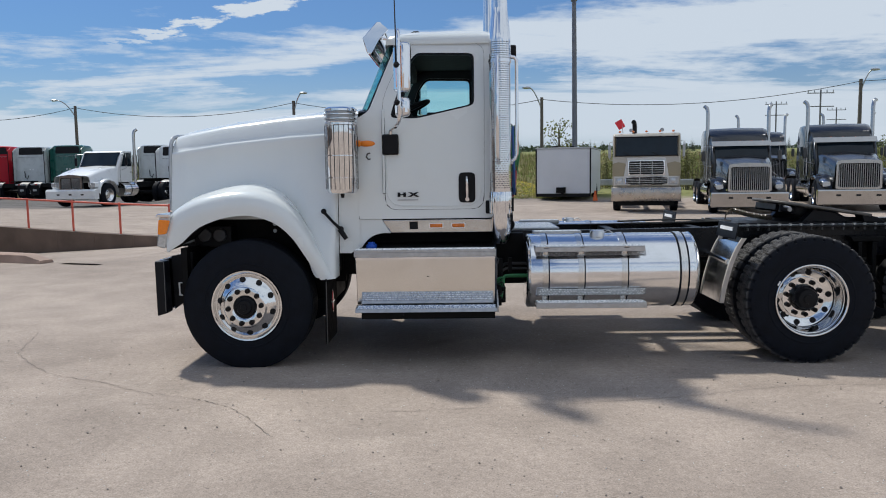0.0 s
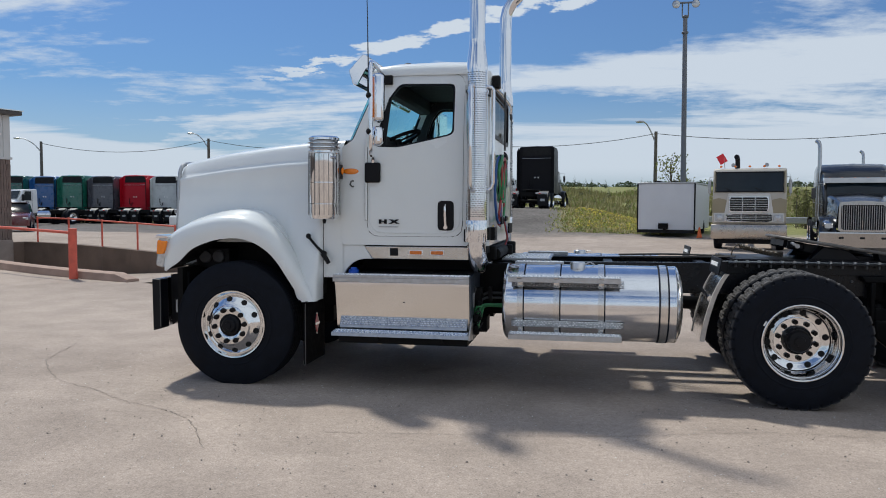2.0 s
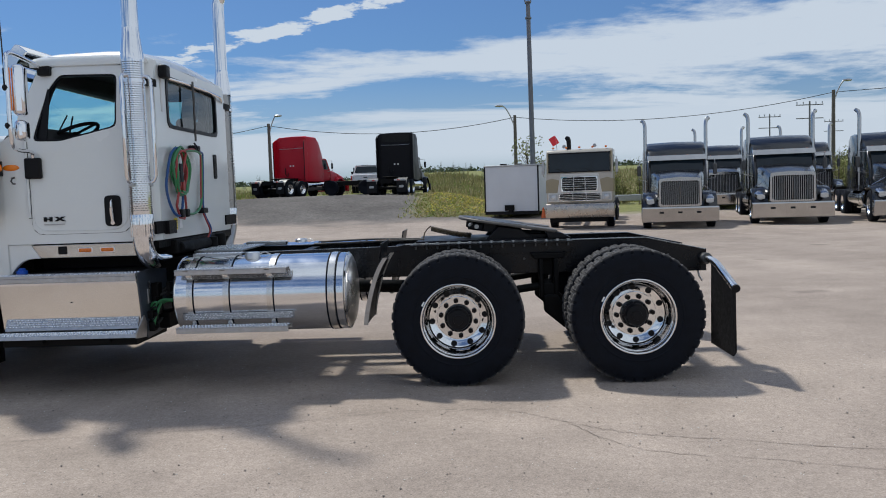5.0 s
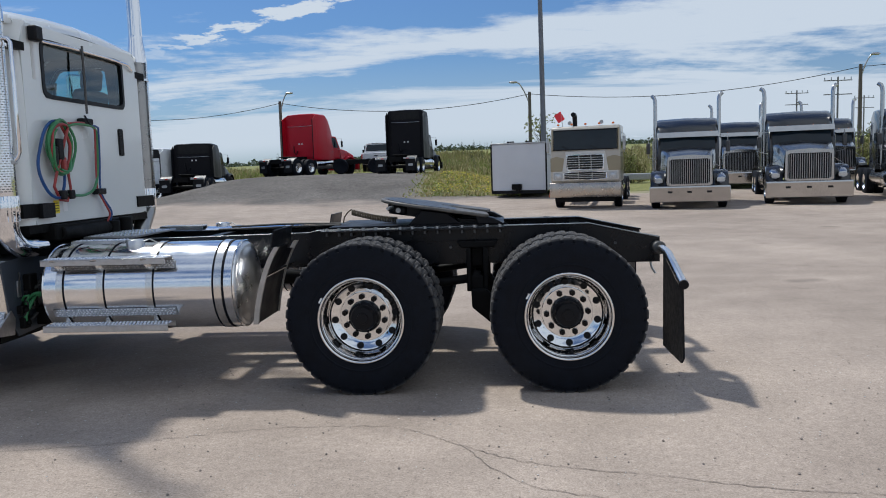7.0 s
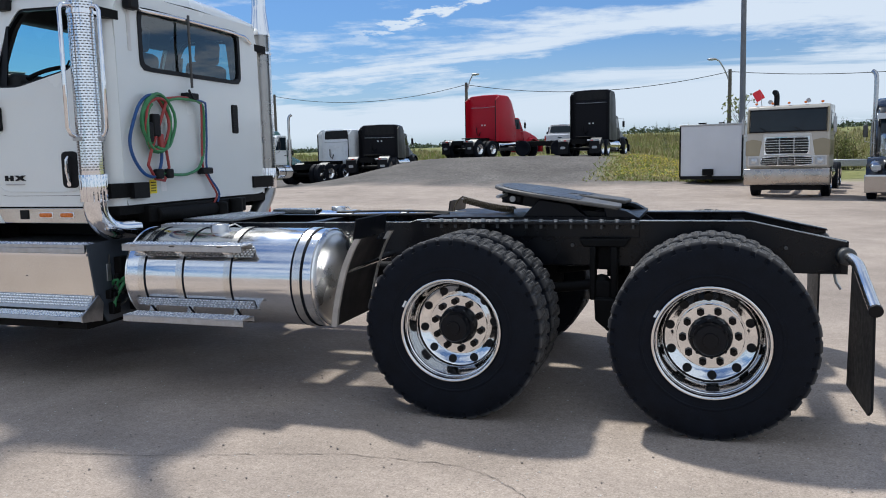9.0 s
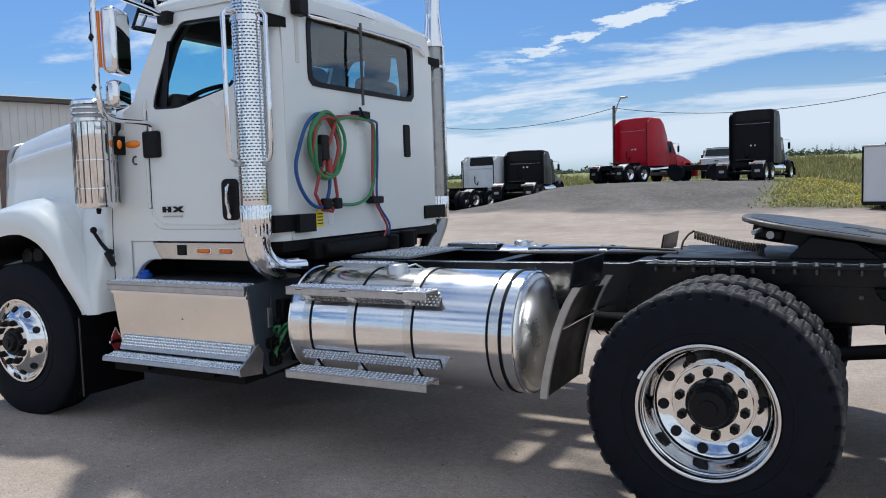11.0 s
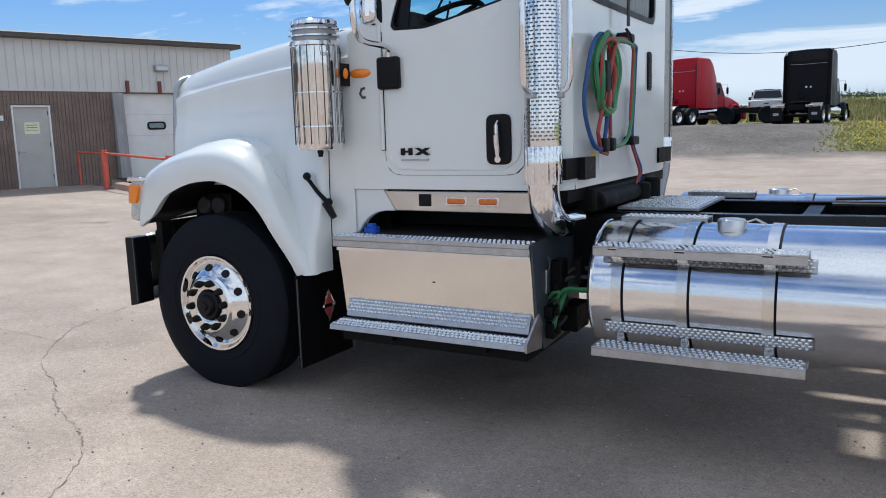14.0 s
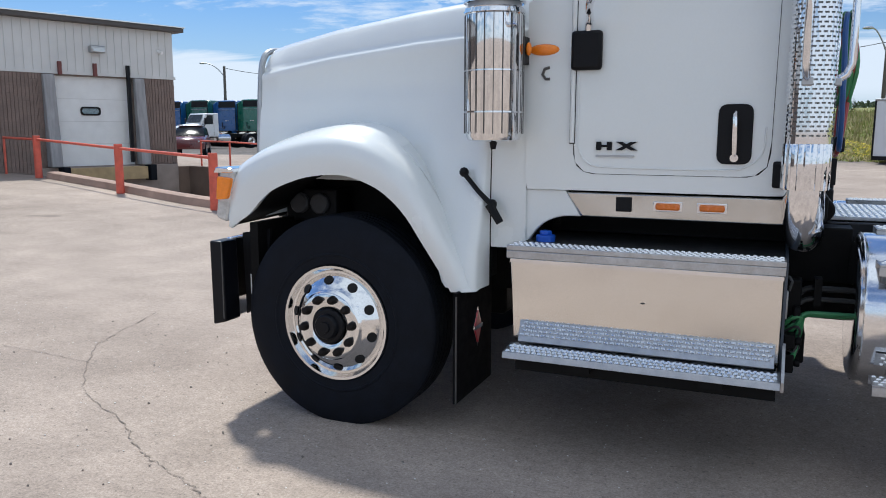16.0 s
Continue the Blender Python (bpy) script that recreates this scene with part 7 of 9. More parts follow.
def tractor(name, label, pose_, colour, sleeper=1.6, roof=2.95, square=True, stacks=0, visor=False, hood_h=1.9, group="parked trucks", grille="chrome", fairing=0.0, wheelbase=5.2, rear_detail=True):
    """A conventional tractor; origin on the ground below its bumper's middle, front towards -x."""
    ob = thing(name, label, "truck", group=group, at=pose_)
    P = colour
    L_ = wheelbase + 2.3
    fx = 1.05                                                     # front axle
    cab0 = 1.95
    cab1 = cab0 + 1.15
    sl1 = cab1 + sleeper
    for s in (-1, 1):
        part("frame_rail", M().box(0.3, L_, s * 0.36, s * 0.44, 0.78, 1.05), GRIME, ob)
    part("cross_member", M().box(L_ - 0.08, L_, -0.44, 0.44, 0.8, 1.05), GRIME, ob)
    part("bumper", M().prism([(0.05, 0.25), (0.0, 0.69), (0.03, 0.74), (0.28, 0.74), (0.28, 0.28), (0.07, 0.22)] if square else [(0.0, 0.36), (0.0, 0.70), (0.06, 0.78), (0.28, 0.78), (0.28, 0.36), (0.05, 0.32)], "xz", -1.24, 1.24), FARCHROME if square else P, ob, "front bumper", bevel=0.012, smooth=20)
    for y in (-0.6, 0, 0.6):
        part("tow_slot", M().box(-0.006, 0.02, y - 0.07, y + 0.07, 0.52, 0.58), HOLE_SHADE, ob)
    # hood
    rows = []
    for t in (0.0, 0.04, 0.12, 0.4, 0.7, 1.0):
        x = 0.16 + (cab0 - 0.16) * t
        hw = (0.70 if square else 0.88) + (0.22 if square else 0.12) * t
        zt = hood_h - (0.33 if square else 0.42) * (1 - t) ** 1.5
        rows.append([(x, y, z) for y, z in [(-hw - 0.04, 0.95), (-hw, zt - 0.12), (-hw + 0.06, zt - 0.03), (-hw + 0.2, zt), (0, zt + 0.04), (hw - 0.2, zt), (hw - 0.06, zt - 0.03), (hw, zt - 0.12), (hw + 0.04, 0.95)]])
    part("hood", M().grid(rows), P, ob, smooth=50)
    gz1 = hood_h - (0.40 if square else 0.5)
    gw = 0.62 if square else 0.50
    g = part("grille", M().box(0.12, 0.17, -gw, gw, 0.80, gz1), HOLE_SHADE, ob, "grille")
    part("grille_surround", panel(rounded([(-gw - 0.08, 0.75), (gw + 0.08, 0.75), (gw + 0.06, gz1 + 0.09), (0, gz1 + 0.14), (-gw - 0.06, gz1 + 0.09)], 0.06), rounded([(-gw, 0.81), (gw, 0.81), (gw, gz1), (-gw, gz1)], 0.05), lambda p, t: (0.06 + t, p[0], p[1]), 0.11, 60), FARCHROME if grille == "chrome" else P, g)
    for k in range(19):
        y = -gw + 0.04 + (2 * gw - 0.08) * k / 18
        part("grille_bar", M().box(0.085, 0.12, y - 0.008, y + 0.008, 0.82, gz1 - 0.02), FARCHROME if k == 9 else STEEL, g)
    for s in (-1, 1):
        fr = []
        for k in range(11):
            a = math.pi * k / 10
            fr.append([(fx - 0.66 * math.cos(a), s * 0.72, 0.62 + 0.66 * math.sin(a) ** 0.8), (fx - 0.66 * math.cos(a), s * 1.2, 0.60 + 0.62 * math.sin(a) ** 0.8), (fx - 0.64 * math.cos(a), s * 1.22, 0.54 + 0.62 * math.sin(a) ** 0.8)])
        part("fender", M().grid(fr), P, ob, smooth=60)
        if square:
            rows = []
            for x, w, z1 in ((0.17, 0.06, 0.99), (0.19, 0.12, 1.01), (0.24, 0.15, 1.04), (0.32, 0.165, 1.08), (0.47, 0.17, 1.13), (0.65, 0.16, 1.15), (0.85, 0.11, 1.10)):
                yc = s * (0.955 + 0.02 * (x > 0.3))
                rows.append([(x, yc + w * math.cos(a), 0.98 + ((z1 - 0.98) if math.sin(a) > 0 else 0.17) * math.sin(a)) for a in [2 * math.pi * k / 14 for k in range(14)]])
            m = M().grid(rows, True)
            m.f.append(tuple(range(14)))
            h = part("headlight", m, FARCHROME, ob, "chrome headlamp pod", smooth=60)
            part("lens", M().prism(rounded([(s * 0.835, 0.86), (s * 1.075, 0.86), (s * 1.075, 0.985), (s * 0.835, 0.985)], 0.03), "yz", 0.15, 0.19), CLEARLENS, h, bevel=0.006)
            part("fender_brace", M().tube([(0.75, s * 0.78, 1.45), (0.95, s * 1.12, 1.22)], 0.012, 6), FARCHROME, h)
        else:
            h = part("headlight", M().box(0.22, 0.55, s * 0.74, s * 1.12, 0.86, 1.08), P, ob, "headlamp pod", bevel=0.05)
            part("lens", M().box(0.205, 0.222, s * 0.77, s * 1.1, 0.89, 1.05), CLEARLENS, h, bevel=0.01)
        # mirrors
        mr = part("mirror", M().box(cab0 + 0.22, cab0 + 0.28, s * 1.24, s * 1.38, 1.82, 2.2), STEEL_D if square else BLACK, ob, bevel=0.03)
        part("mirror_arm", M().tube([(cab0 + 0.35, s * 1.0, 2.35), (cab0 + 0.24, s * 1.30, 2.36), (cab0 + 0.24, s * 1.32, 1.70), (cab0 + 0.35, s * 1.0, 1.62)], 0.014, 6), STEEL, mr)
        far_wheel(ob, fx, s * 1.2, s)
        for x in (wheelbase + 0.35, wheelbase + 1.65):
            far_wheel(ob, x, s * 1.22, s, True)
        tk = part("fuel_tank", M().cyl((cab0 + 0.35, s * 0.86, 0.72), (min(sl1 + 0.2, wheelbase - 0.4), s * 0.86, 0.72), 0.31, n=28), ALU, ob, "polished fuel tank", bevel=0.02)
        part("tank_strap", M().cyl((cab0 + 0.8, s * 0.86, 0.72), (cab0 + 0.85, s * 0.86, 0.72), 0.316, n=28, caps=False), BLACK, tk)
        fl = part("mud_flap", M().box(L_ + 0.0, L_ + 0.02, s * 0.62, s * 1.2, 0.25, 0.95), PLASTIC, ob)
        if rear_detail:
            part("flap_badge", M().prism(rounded([(s * 0.78, 0.52), (s * 1.06, 0.52), (s * 1.06, 0.66), (s * 0.78, 0.66)], 0.05), "yz", L_ + 0.021, L_ + 0.026), STEEL, fl, "pale worn badge")
            part("wheel_guard", M().grid([[(wheelbase + 1.65 + 0.62 * math.cos(a), s * y, 0.52 + 0.62 * math.sin(a)) for y in (0.62, 1.22)] for a in [math.pi * (0.12 + 0.36 * k / 6) for k in range(7)]]), STEEL_D, fl, "dull half fender", smooth=60)
        lb = part("tail_light_bar", M().box(L_ + 0.02, L_ + 0.06, s * 0.5, s * 1.2, 0.93, 1.03), STEEL if rear_detail else BLACK, ob, bevel=0.008)
        part("tail_light", M().box(L_ + 0.06, L_ + 0.075, s * 0.7, s * 0.85, 0.95, 1.01), REDLENS, lb)
    # cab
    ct = 2.50
    prof = [(cab0, 1.05), (cab1, 1.05), (cab1, ct), (cab0 + 0.55, ct), (cab0 + 0.42, ct - 0.06), (cab0 + 0.05, 1.80), (cab0, 1.74)]
    part("cab", M().prism(prof, "xz", -1.02, 1.02), P, ob, "cab shell", bevel=0.05)
    def ws(y, t):
        a, b = Vector((cab0 + 0.05, 0, 1.80)), Vector((cab0 + 0.41, 0, ct - 0.09))
        p = a.lerp(b, t)
        return (p.x - 0.028 - (0.04 if abs(y) < 0.3 else 0), y, p.z)
    w = part("windscreen", M().grid([[ws(y, t) for y in (-0.9, -0.6, -0.02, 0.02, 0.6, 0.9)] for t in (0.02, 0.98)]), DARKGLASS, ob, "dark windscreen")
    part("windscreen_seal", M().tube([ws(-0.92, 0), ws(0.92, 0), ws(0.92, 1), ws(-0.92, 1)], 0.02, 6, True), BLACK, w)
    if visor:
        part("sun_visor", M().prism([(cab0 + 0.20, 2.36), (cab0 + 0.24, 2.36), (cab0 + 0.40, 2.53), (cab0 + 0.36, 2.55)], "xz", -1.02, 1.02), FARCHROME, ob, "chrome sun visor", bevel=0.01)
        for k in range(5):
            part("roof_lamp", M().ball((cab0 + 0.62, -0.8 + k * 0.4, ct + 0.03), 0.05, 8, (1.2, 1, 0.7)), AMBER_D, ob)
    for s in (-1, 1):
        sw = part("side_window", M().prism([(cab0 + 0.28, 1.78), (cab1 - 0.1, 1.78), (cab1 - 0.1, 2.4), (cab0 + 0.55, 2.4)], "xz", s * 1.021, s * 1.027), DARKGLASS, ob)
        part("door_seam", M().tube([(cab0 + 0.2, s * 1.022, 1.1), (cab0 + 0.2, s * 1.022, 1.75), (cab0 + 0.5, s * 1.022, 2.44), (cab1 - 0.06, s * 1.022, 2.44), (cab1 - 0.06, s * 1.022, 1.1)], 0.006, 5), BLACK, ob)
        part("door_handle", M().box(cab1 - 0.25, cab1 - 0.12, s * 1.02, s * 1.045, 1.5, 1.54), FARCHROME, ob, bevel=0.005)
        part("cab_step", M().box(cab0 + 0.2, cab0 + 0.9, s * 0.9, s * 1.2, 0.42, 0.46), ALU, ob)
        if stacks and (square or s < 0):
            ex = part("exhaust_pipe", M().tube([(cab1 + 0.1, s * 1.08, 1.0), (cab1 + 0.1, s * 1.08, stacks - 0.30), (cab1 + 0.11, s * 1.09, stacks - 0.16), (cab1 + 0.15, s * 1.12, stacks - 0.06), (cab1 + 0.22, s * 1.19, stacks)], 0.068, 16, caps=False), FARCHROME, ob, "chrome exhaust stack")
            part("muffler", M().cyl((cab1 + 0.1, s * 1.08, 1.2), (cab1 + 0.1, s * 1.08, 2.3), 0.11, n=18), FARCHROME, ex)
    if sleeper > 0.2:
        # sleeper box with its raised roof
        rows = []
        for x, z1, w1 in ((cab1 - 0.35, ct - 0.02, 0.98), (cab1 - 0.2, ct + 0.35 * (roof - ct), 1.0), (cab1 + 0.2, ct + 0.8 * (roof - ct), 1.08), (cab1 + 0.6, roof, 1.14), (sl1 - 0.1, roof + 0.02, 1.16), (sl1, roof - 0.02, 1.15)):
            rows.append([(x, y, z) for y, z in [(-w1 - 0.04, 1.0), (-w1 - 0.04, 1.9), (-w1, z1 - 0.25), (-w1 + 0.05, z1 - 0.06), (-w1 + 0.18, z1), (0, z1 + 0.03), (w1 - 0.18, z1), (w1 - 0.05, z1 - 0.06), (w1, z1 - 0.25), (w1 + 0.04, 1.9), (w1 + 0.04, 1.0)]])
        m = M().grid(rows)
        n = 11
        m.f.append(tuple(range(len(m.v) - n, len(m.v))))
        sb = part("sleeper", m, P, ob, "sleeper box", smooth=45)
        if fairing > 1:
            # the recess has no depth: its shade is a flat dark sheet
            part("roof_recess", M().prism(rounded([(-0.92, roof - 0.55), (0.92, roof - 0.55), (0.86, roof - 0.06), (-0.86, roof - 0.06)], 0.1), "yz", sl1 + 0.001, sl1 + 0.012), HOLE_SHADE, sb, "dark sheet painted as the recess shade below the roof fairing")
        if fairing:
            for s in (-1, 1):
                part("side_extender", M().prism([(sl1 - 0.05, 1.0), (sl1 + 0.35, 1.05), (sl1 + 0.32, roof - 0.3), (sl1 - 0.05, roof - 0.08)], "xz", s * 1.15, s * 1.19), P, sb, bevel=0.01)
                part("extender_edge", M().box(sl1 + 0.32, sl1 + 0.36, s * 1.15, s * 1.19, 1.05, roof - 0.32), BLACK, sb)
            part("back_panel", M().box(sl1 + 0.004, sl1 + 0.03, -0.95, 0.95, 1.15, roof - 0.62), P, sb, bevel=0.012)
            part("grab_bar", M().tube([(sl1 + 0.06, -0.9, roof - 0.72), (sl1 + 0.08, 0, roof - 0.74), (sl1 + 0.06, 0.9, roof - 0.72)], 0.014, 6), STEEL, sb)
            for y in (-0.09, 0.13):
                part("work_lamp", M().cyl((sl1 + 0.03, y, 2.02), (sl1 + 0.07, y, 2.02), 0.05, n=12), PAPER, sb)
            part("hose_reel", M().tube([(sl1 + 0.07, -0.5, 1.9), (sl1 + 0.12, -0.45, 1.5), (sl1 + 0.1, -0.3, 1.35), (sl1 + 0.1, -0.2, 1.6)], 0.03, 6), BLACK, sb)
            part("frame_box", M().box(sl1 + 0.1, sl1 + 0.5, -0.5, 0.5, 1.05, 1.22), GRIME, ob)
        else:
            for s in (-1, 1):
                part("sleeper_window", M().prism(rounded([(cab1 + 0.35, 1.9), (cab1 + 0.8, 1.9), (cab1 + 0.8, 2.25), (cab1 + 0.35, 2.25)], 0.05), "xz", s * 1.16, s * 1.19), DARKGLASS, sb)
    f5 = part("fifth_wheel", M().box(wheelbase + 0.5, wheelbase + 1.35, -0.45, 0.45, 1.16, 1.22).box(wheelbase + 0.7, wheelbase + 1.1, -0.35, 0.35, 1.05, 1.16), GRIME, ob, bevel=0.02)
    part("axle_tube", M().cyl((wheelbase + 0.35, -1, 0.52), (wheelbase + 0.35, 1, 0.52), 0.1).cyl((wheelbase + 1.65, -1, 0.52), (wheelbase + 1.65, 1, 0.52), 0.1), GRIME, ob)
    return ob


DARKGLASS = mat("dark_glass", (0.012, 0.020, 0.028), 0.06, 0, 0.25, 1.5, spec=0.3)
P_BLACK = paint("black_truck_paint", (0.010, 0.0105, 0.013), 0.2)
P_SOOT = mat("dusty_black_paint", (0.008, 0.008, 0.011), 0.4, 0, 0.15, 1.5, spec=0.15)
P_RED = mat("red_truck_paint", (0.47, 0.007, 0.022), 0.35, 0, 0.06, 1.5, spec=0.25)
P_WHITE = paint("white_truck_paint", (0.78, 0.80, 0.81), 0.3)
P_SILVER = paint("silver_truck_paint", (0.58, 0.61, 0.61), 0.3)
P_GREY = paint("grey_truck_paint", (0.085, 0.09, 0.11), 0.3)
P_GREEN = paint("green_truck_paint", (0.018, 0.16, 0.11), 0.3)
P_GREEN2 = paint("dark_green_truck_paint", (0.012, 0.11, 0.09), 0.3)
P_BLUE = paint("blue_truck_paint", (0.015, 0.10, 0.30), 0.3)
P_BEIGE = paint("beige_truck_paint", (0.47, 0.435, 0.375), 0.4)
P_TAUPE = paint("olive_taupe_paint", (0.30, 0.255, 0.165), 0.4)

m1 = tractor("parked_truck", "black long-nose sleeper truck with chrome grille and stacks", at(11.75, 19.65, 258.4) @ Matrix.Scale(1.02, 4), P_BLACK, 1.6, 3.06, True, 3.9, True, 2.0)
copy_thing(m1, at(15.75, 20.2, 256) @ Matrix.Scale(1.045, 4))
m3 = copy_thing(m1, at(19.42, 19.2, 255) @ Matrix.Scale(1.03, 4))
m3["label"] = "black long-nose sleeper truck at the end of the row"
for x, y, h in ((16.3, 29.5, 257), (20.3, 29.0, 256), (23.6, 20.0, 254)):
    copy_thing(m1, at(x, y, h))


def cabover():
    ob = thing("cabover_truck", "old two-tone beige and taupe cab-over truck, flag on its roof", "truck", group="parked trucks", at=at(8.56, 21.25, 258))
    for s in (-1, 1):
        part("frame_rail", M().box(0.4, 6.6, s * 0.36, s * 0.44, 0.78, 1.03), GRIME, ob)
        far_wheel(ob, 1.25, s * 1.19, s)
        for x in (4.7, 6.0):
            far_wheel(ob, x, s * 1.2, s, True)
    part("cab", M().prism([(0.06, 0.92), (0.0, 1.05), (0.0, 1.98), (0.10, 2.78), (0.2, 2.90), (1.9, 2.94), (1.95, 0.95)], "xz", -1.2, 1.2), P_BEIGE, ob, "beige cab shell", bevel=0.06)
    for s in (-1, 1):
        part("colour_band", M().prism(rounded([(s * 0.70, 1.34), (s * 1.203, 1.34), (s * 1.203, 1.80), (s * 1.0, 1.86), (s * 0.74, 1.80)], 0.03), "yz", -0.012, 0.03), P_TAUPE, ob, "taupe painted band")
        part("side_band", M().box(0.0, 1.9, s * 1.198, s * 1.21, 1.34, 1.80), P_TAUPE, ob)
        part("side_window", M().prism([(0.3, 2.08), (1.2, 2.08), (1.2, 2.72), (0.42, 2.72)], "xz", s * 1.198, s * 1.21), DARKGLASS, ob)
        mr = part("mirror", M().box(0.12, 0.2, s * 1.27, s * 1.37, 2.02, 2.50), STEEL, ob, bevel=0.02)
        part("mirror_arm", M().tube([(0.3, s * 1.19, 2.62), (0.16, s * 1.32, 2.58), (0.16, s * 1.32, 1.95), (0.3, s * 1.19, 1.92)], 0.014, 6), STEEL, mr)
        part("fuel_tank", M().cyl((2.4, s * 0.86, 0.7), (3.8, s * 0.86, 0.7), 0.3, n=24), ALU, ob)
        part("air_horn", M().cyl((0.3, s * 0.55, 3.02), (0.75, s * 0.55, 3.02), 0.07, 0.03, 12), STEEL, ob)
    def ws(y, t):
        return (0.0 + 0.095 * t - 0.022, y, 2.08 + 0.68 * t)
    w = part("windscreen", M().grid([[ws(y, t) for y in (-1.08, -0.02, 0.02, 1.08)] for t in (0.03, 0.97)]), DARKGLASS, ob, "two-piece windscreen")
    part("seal", M().tube([ws(-1.1, 0), ws(1.1, 0), ws(1.1, 1), ws(-1.1, 1)], 0.022, 6, True), BLACK, w)
    for y in (-0.5, 0.5):
        part("wiper", M().tube([(-0.04, y, 2.06), (-0.02, y + 0.3, 2.22)], 0.012, 5), BLACK, w)
    PALE = paint("pale_grey_panel", (0.62, 0.61, 0.58), 0.4)
    part("face_panel", M().prism(rounded([(-0.80, 1.32), (0.80, 1.32), (0.68, 2.02), (-0.68, 2.02)], 0.04), "yz", -0.022, 0.01), PALE, ob, "pale grey centre panel", bevel=0.008)
    part("lamp_panel", M().prism(rounded([(-1.14, 1.01), (1.14, 1.01), (1.14, 1.33), (-1.14, 1.33)], 0.03), "yz", -0.030, 0.01), PALE, ob, "pale grey lamp panel", bevel=0.008)
    for z0, z1, hw, xf in ((1.40, 1.88, 0.62, -0.026), (1.05, 1.29, 0.72, -0.034)):
        g = part("grille", M().box(xf - 0.006, xf, -hw, hw, z0, z1), HOLE_SHADE, ob, "black grille with bright slats")
        part("grille_frame", panel([(-hw - 0.03, z0 - 0.03), (hw + 0.03, z0 - 0.03), (hw + 0.03, z1 + 0.03), (-hw - 0.03, z1 + 0.03)], [(-hw, z0), (hw, z0), (hw, z1), (-hw, z1)], lambda p, t: (xf - 0.035 + t, p[0], p[1]), 0.034, 48), CHROME, g, "chrome grille frame", smooth=20)
        n = 6 if z1 - z0 > 0.3 else 4
        for k in range(1, n):
            z = z0 + (z1 - z0) * k / n
            part("grille_bar", M().box(xf - 0.026, xf - 0.006, -hw, hw, z - 0.012, z + 0.012), FARCHROME, g)
        for y in (-hw / 3, hw / 3):
            part("grille_post", M().box(xf - 0.030, xf - 0.006, y - 0.016, y + 0.016, z0, z1), FARCHROME, g)
    for s in (-1, 1):
        h = part("headlight", M().box(-0.05, -0.02, s * 0.80, s * 1.10, 1.05, 1.29), STEEL, ob, "square headlamp bezel", bevel=0.01)
        part("lens", M().lathe([(0.095, 0.0), (0.092, 0.012), (0.06, 0.024), (0.0, 0.028)], (-0.05, s * 0.95, 1.17), 20, "x", -1), CLEARLENS, h)
        part("corner_post", M().tube([(-0.02, s * 1.14, 2.04), (0.085, s * 1.14, 2.80)], 0.03, 8), P_TAUPE, ob, "taupe windscreen post")
    part("air_dam", M().box(0.02, 0.06, -1.0, 1.0, 0.26, 0.44), GRIME, ob)
    part("name_bar", M().box(-0.012, 0.0, -0.55, 0.55, 1.93, 1.97), FARCHROME, ob)
    part("bumper", M().prism([(-0.06, 0.42), (-0.11, 0.50), (-0.11, 0.86), (-0.08, 0.93), (0.05, 0.93), (0.05, 0.42)], "xz", -1.24, 1.24), mat("dull_bronze_chrome", (0.50, 0.45, 0.40), 0.28, 0.8, 0.15, 3), ob, "dull bronze steel bumper", bevel=0.02)
    for y in (-0.75, 0, 0.75):
        part("tow_slot", M().box(-0.106, -0.09, y - 0.09, y + 0.09, 0.66, 0.73), HOLE_SHADE, ob)
    for k in range(5):
        part("roof_lamp", M().ball((0.26, -0.95 + k * 0.475, 2.97), 0.05, 8, (1.2, 1, 0.8)), AMBER_D, ob)
    part("intake_pipe", M().tube(curve3([(0.75, 0.42, 2.88), (0.75, 0.42, 3.2), (0.7, 0.44, 3.32), (0.58, 0.46, 3.33)]), 0.085, 12), BLACK, ob, "black curved intake stack")
    part("flag_pole", M().cyl((0.6, 0.84, 2.9), (0.6, 0.88, 3.35), 0.012, n=6), STEEL, ob)
    part("flag", M().obox((0.6, 0.95, 3.26), (0.02, 0.27, 0.32), Matrix.Rotation(radians(-30), 3, "X")), mat("red_flag", (0.75, 0.035, 0.05), 0.6), ob, "red warning flag")
    return ob


cabover()


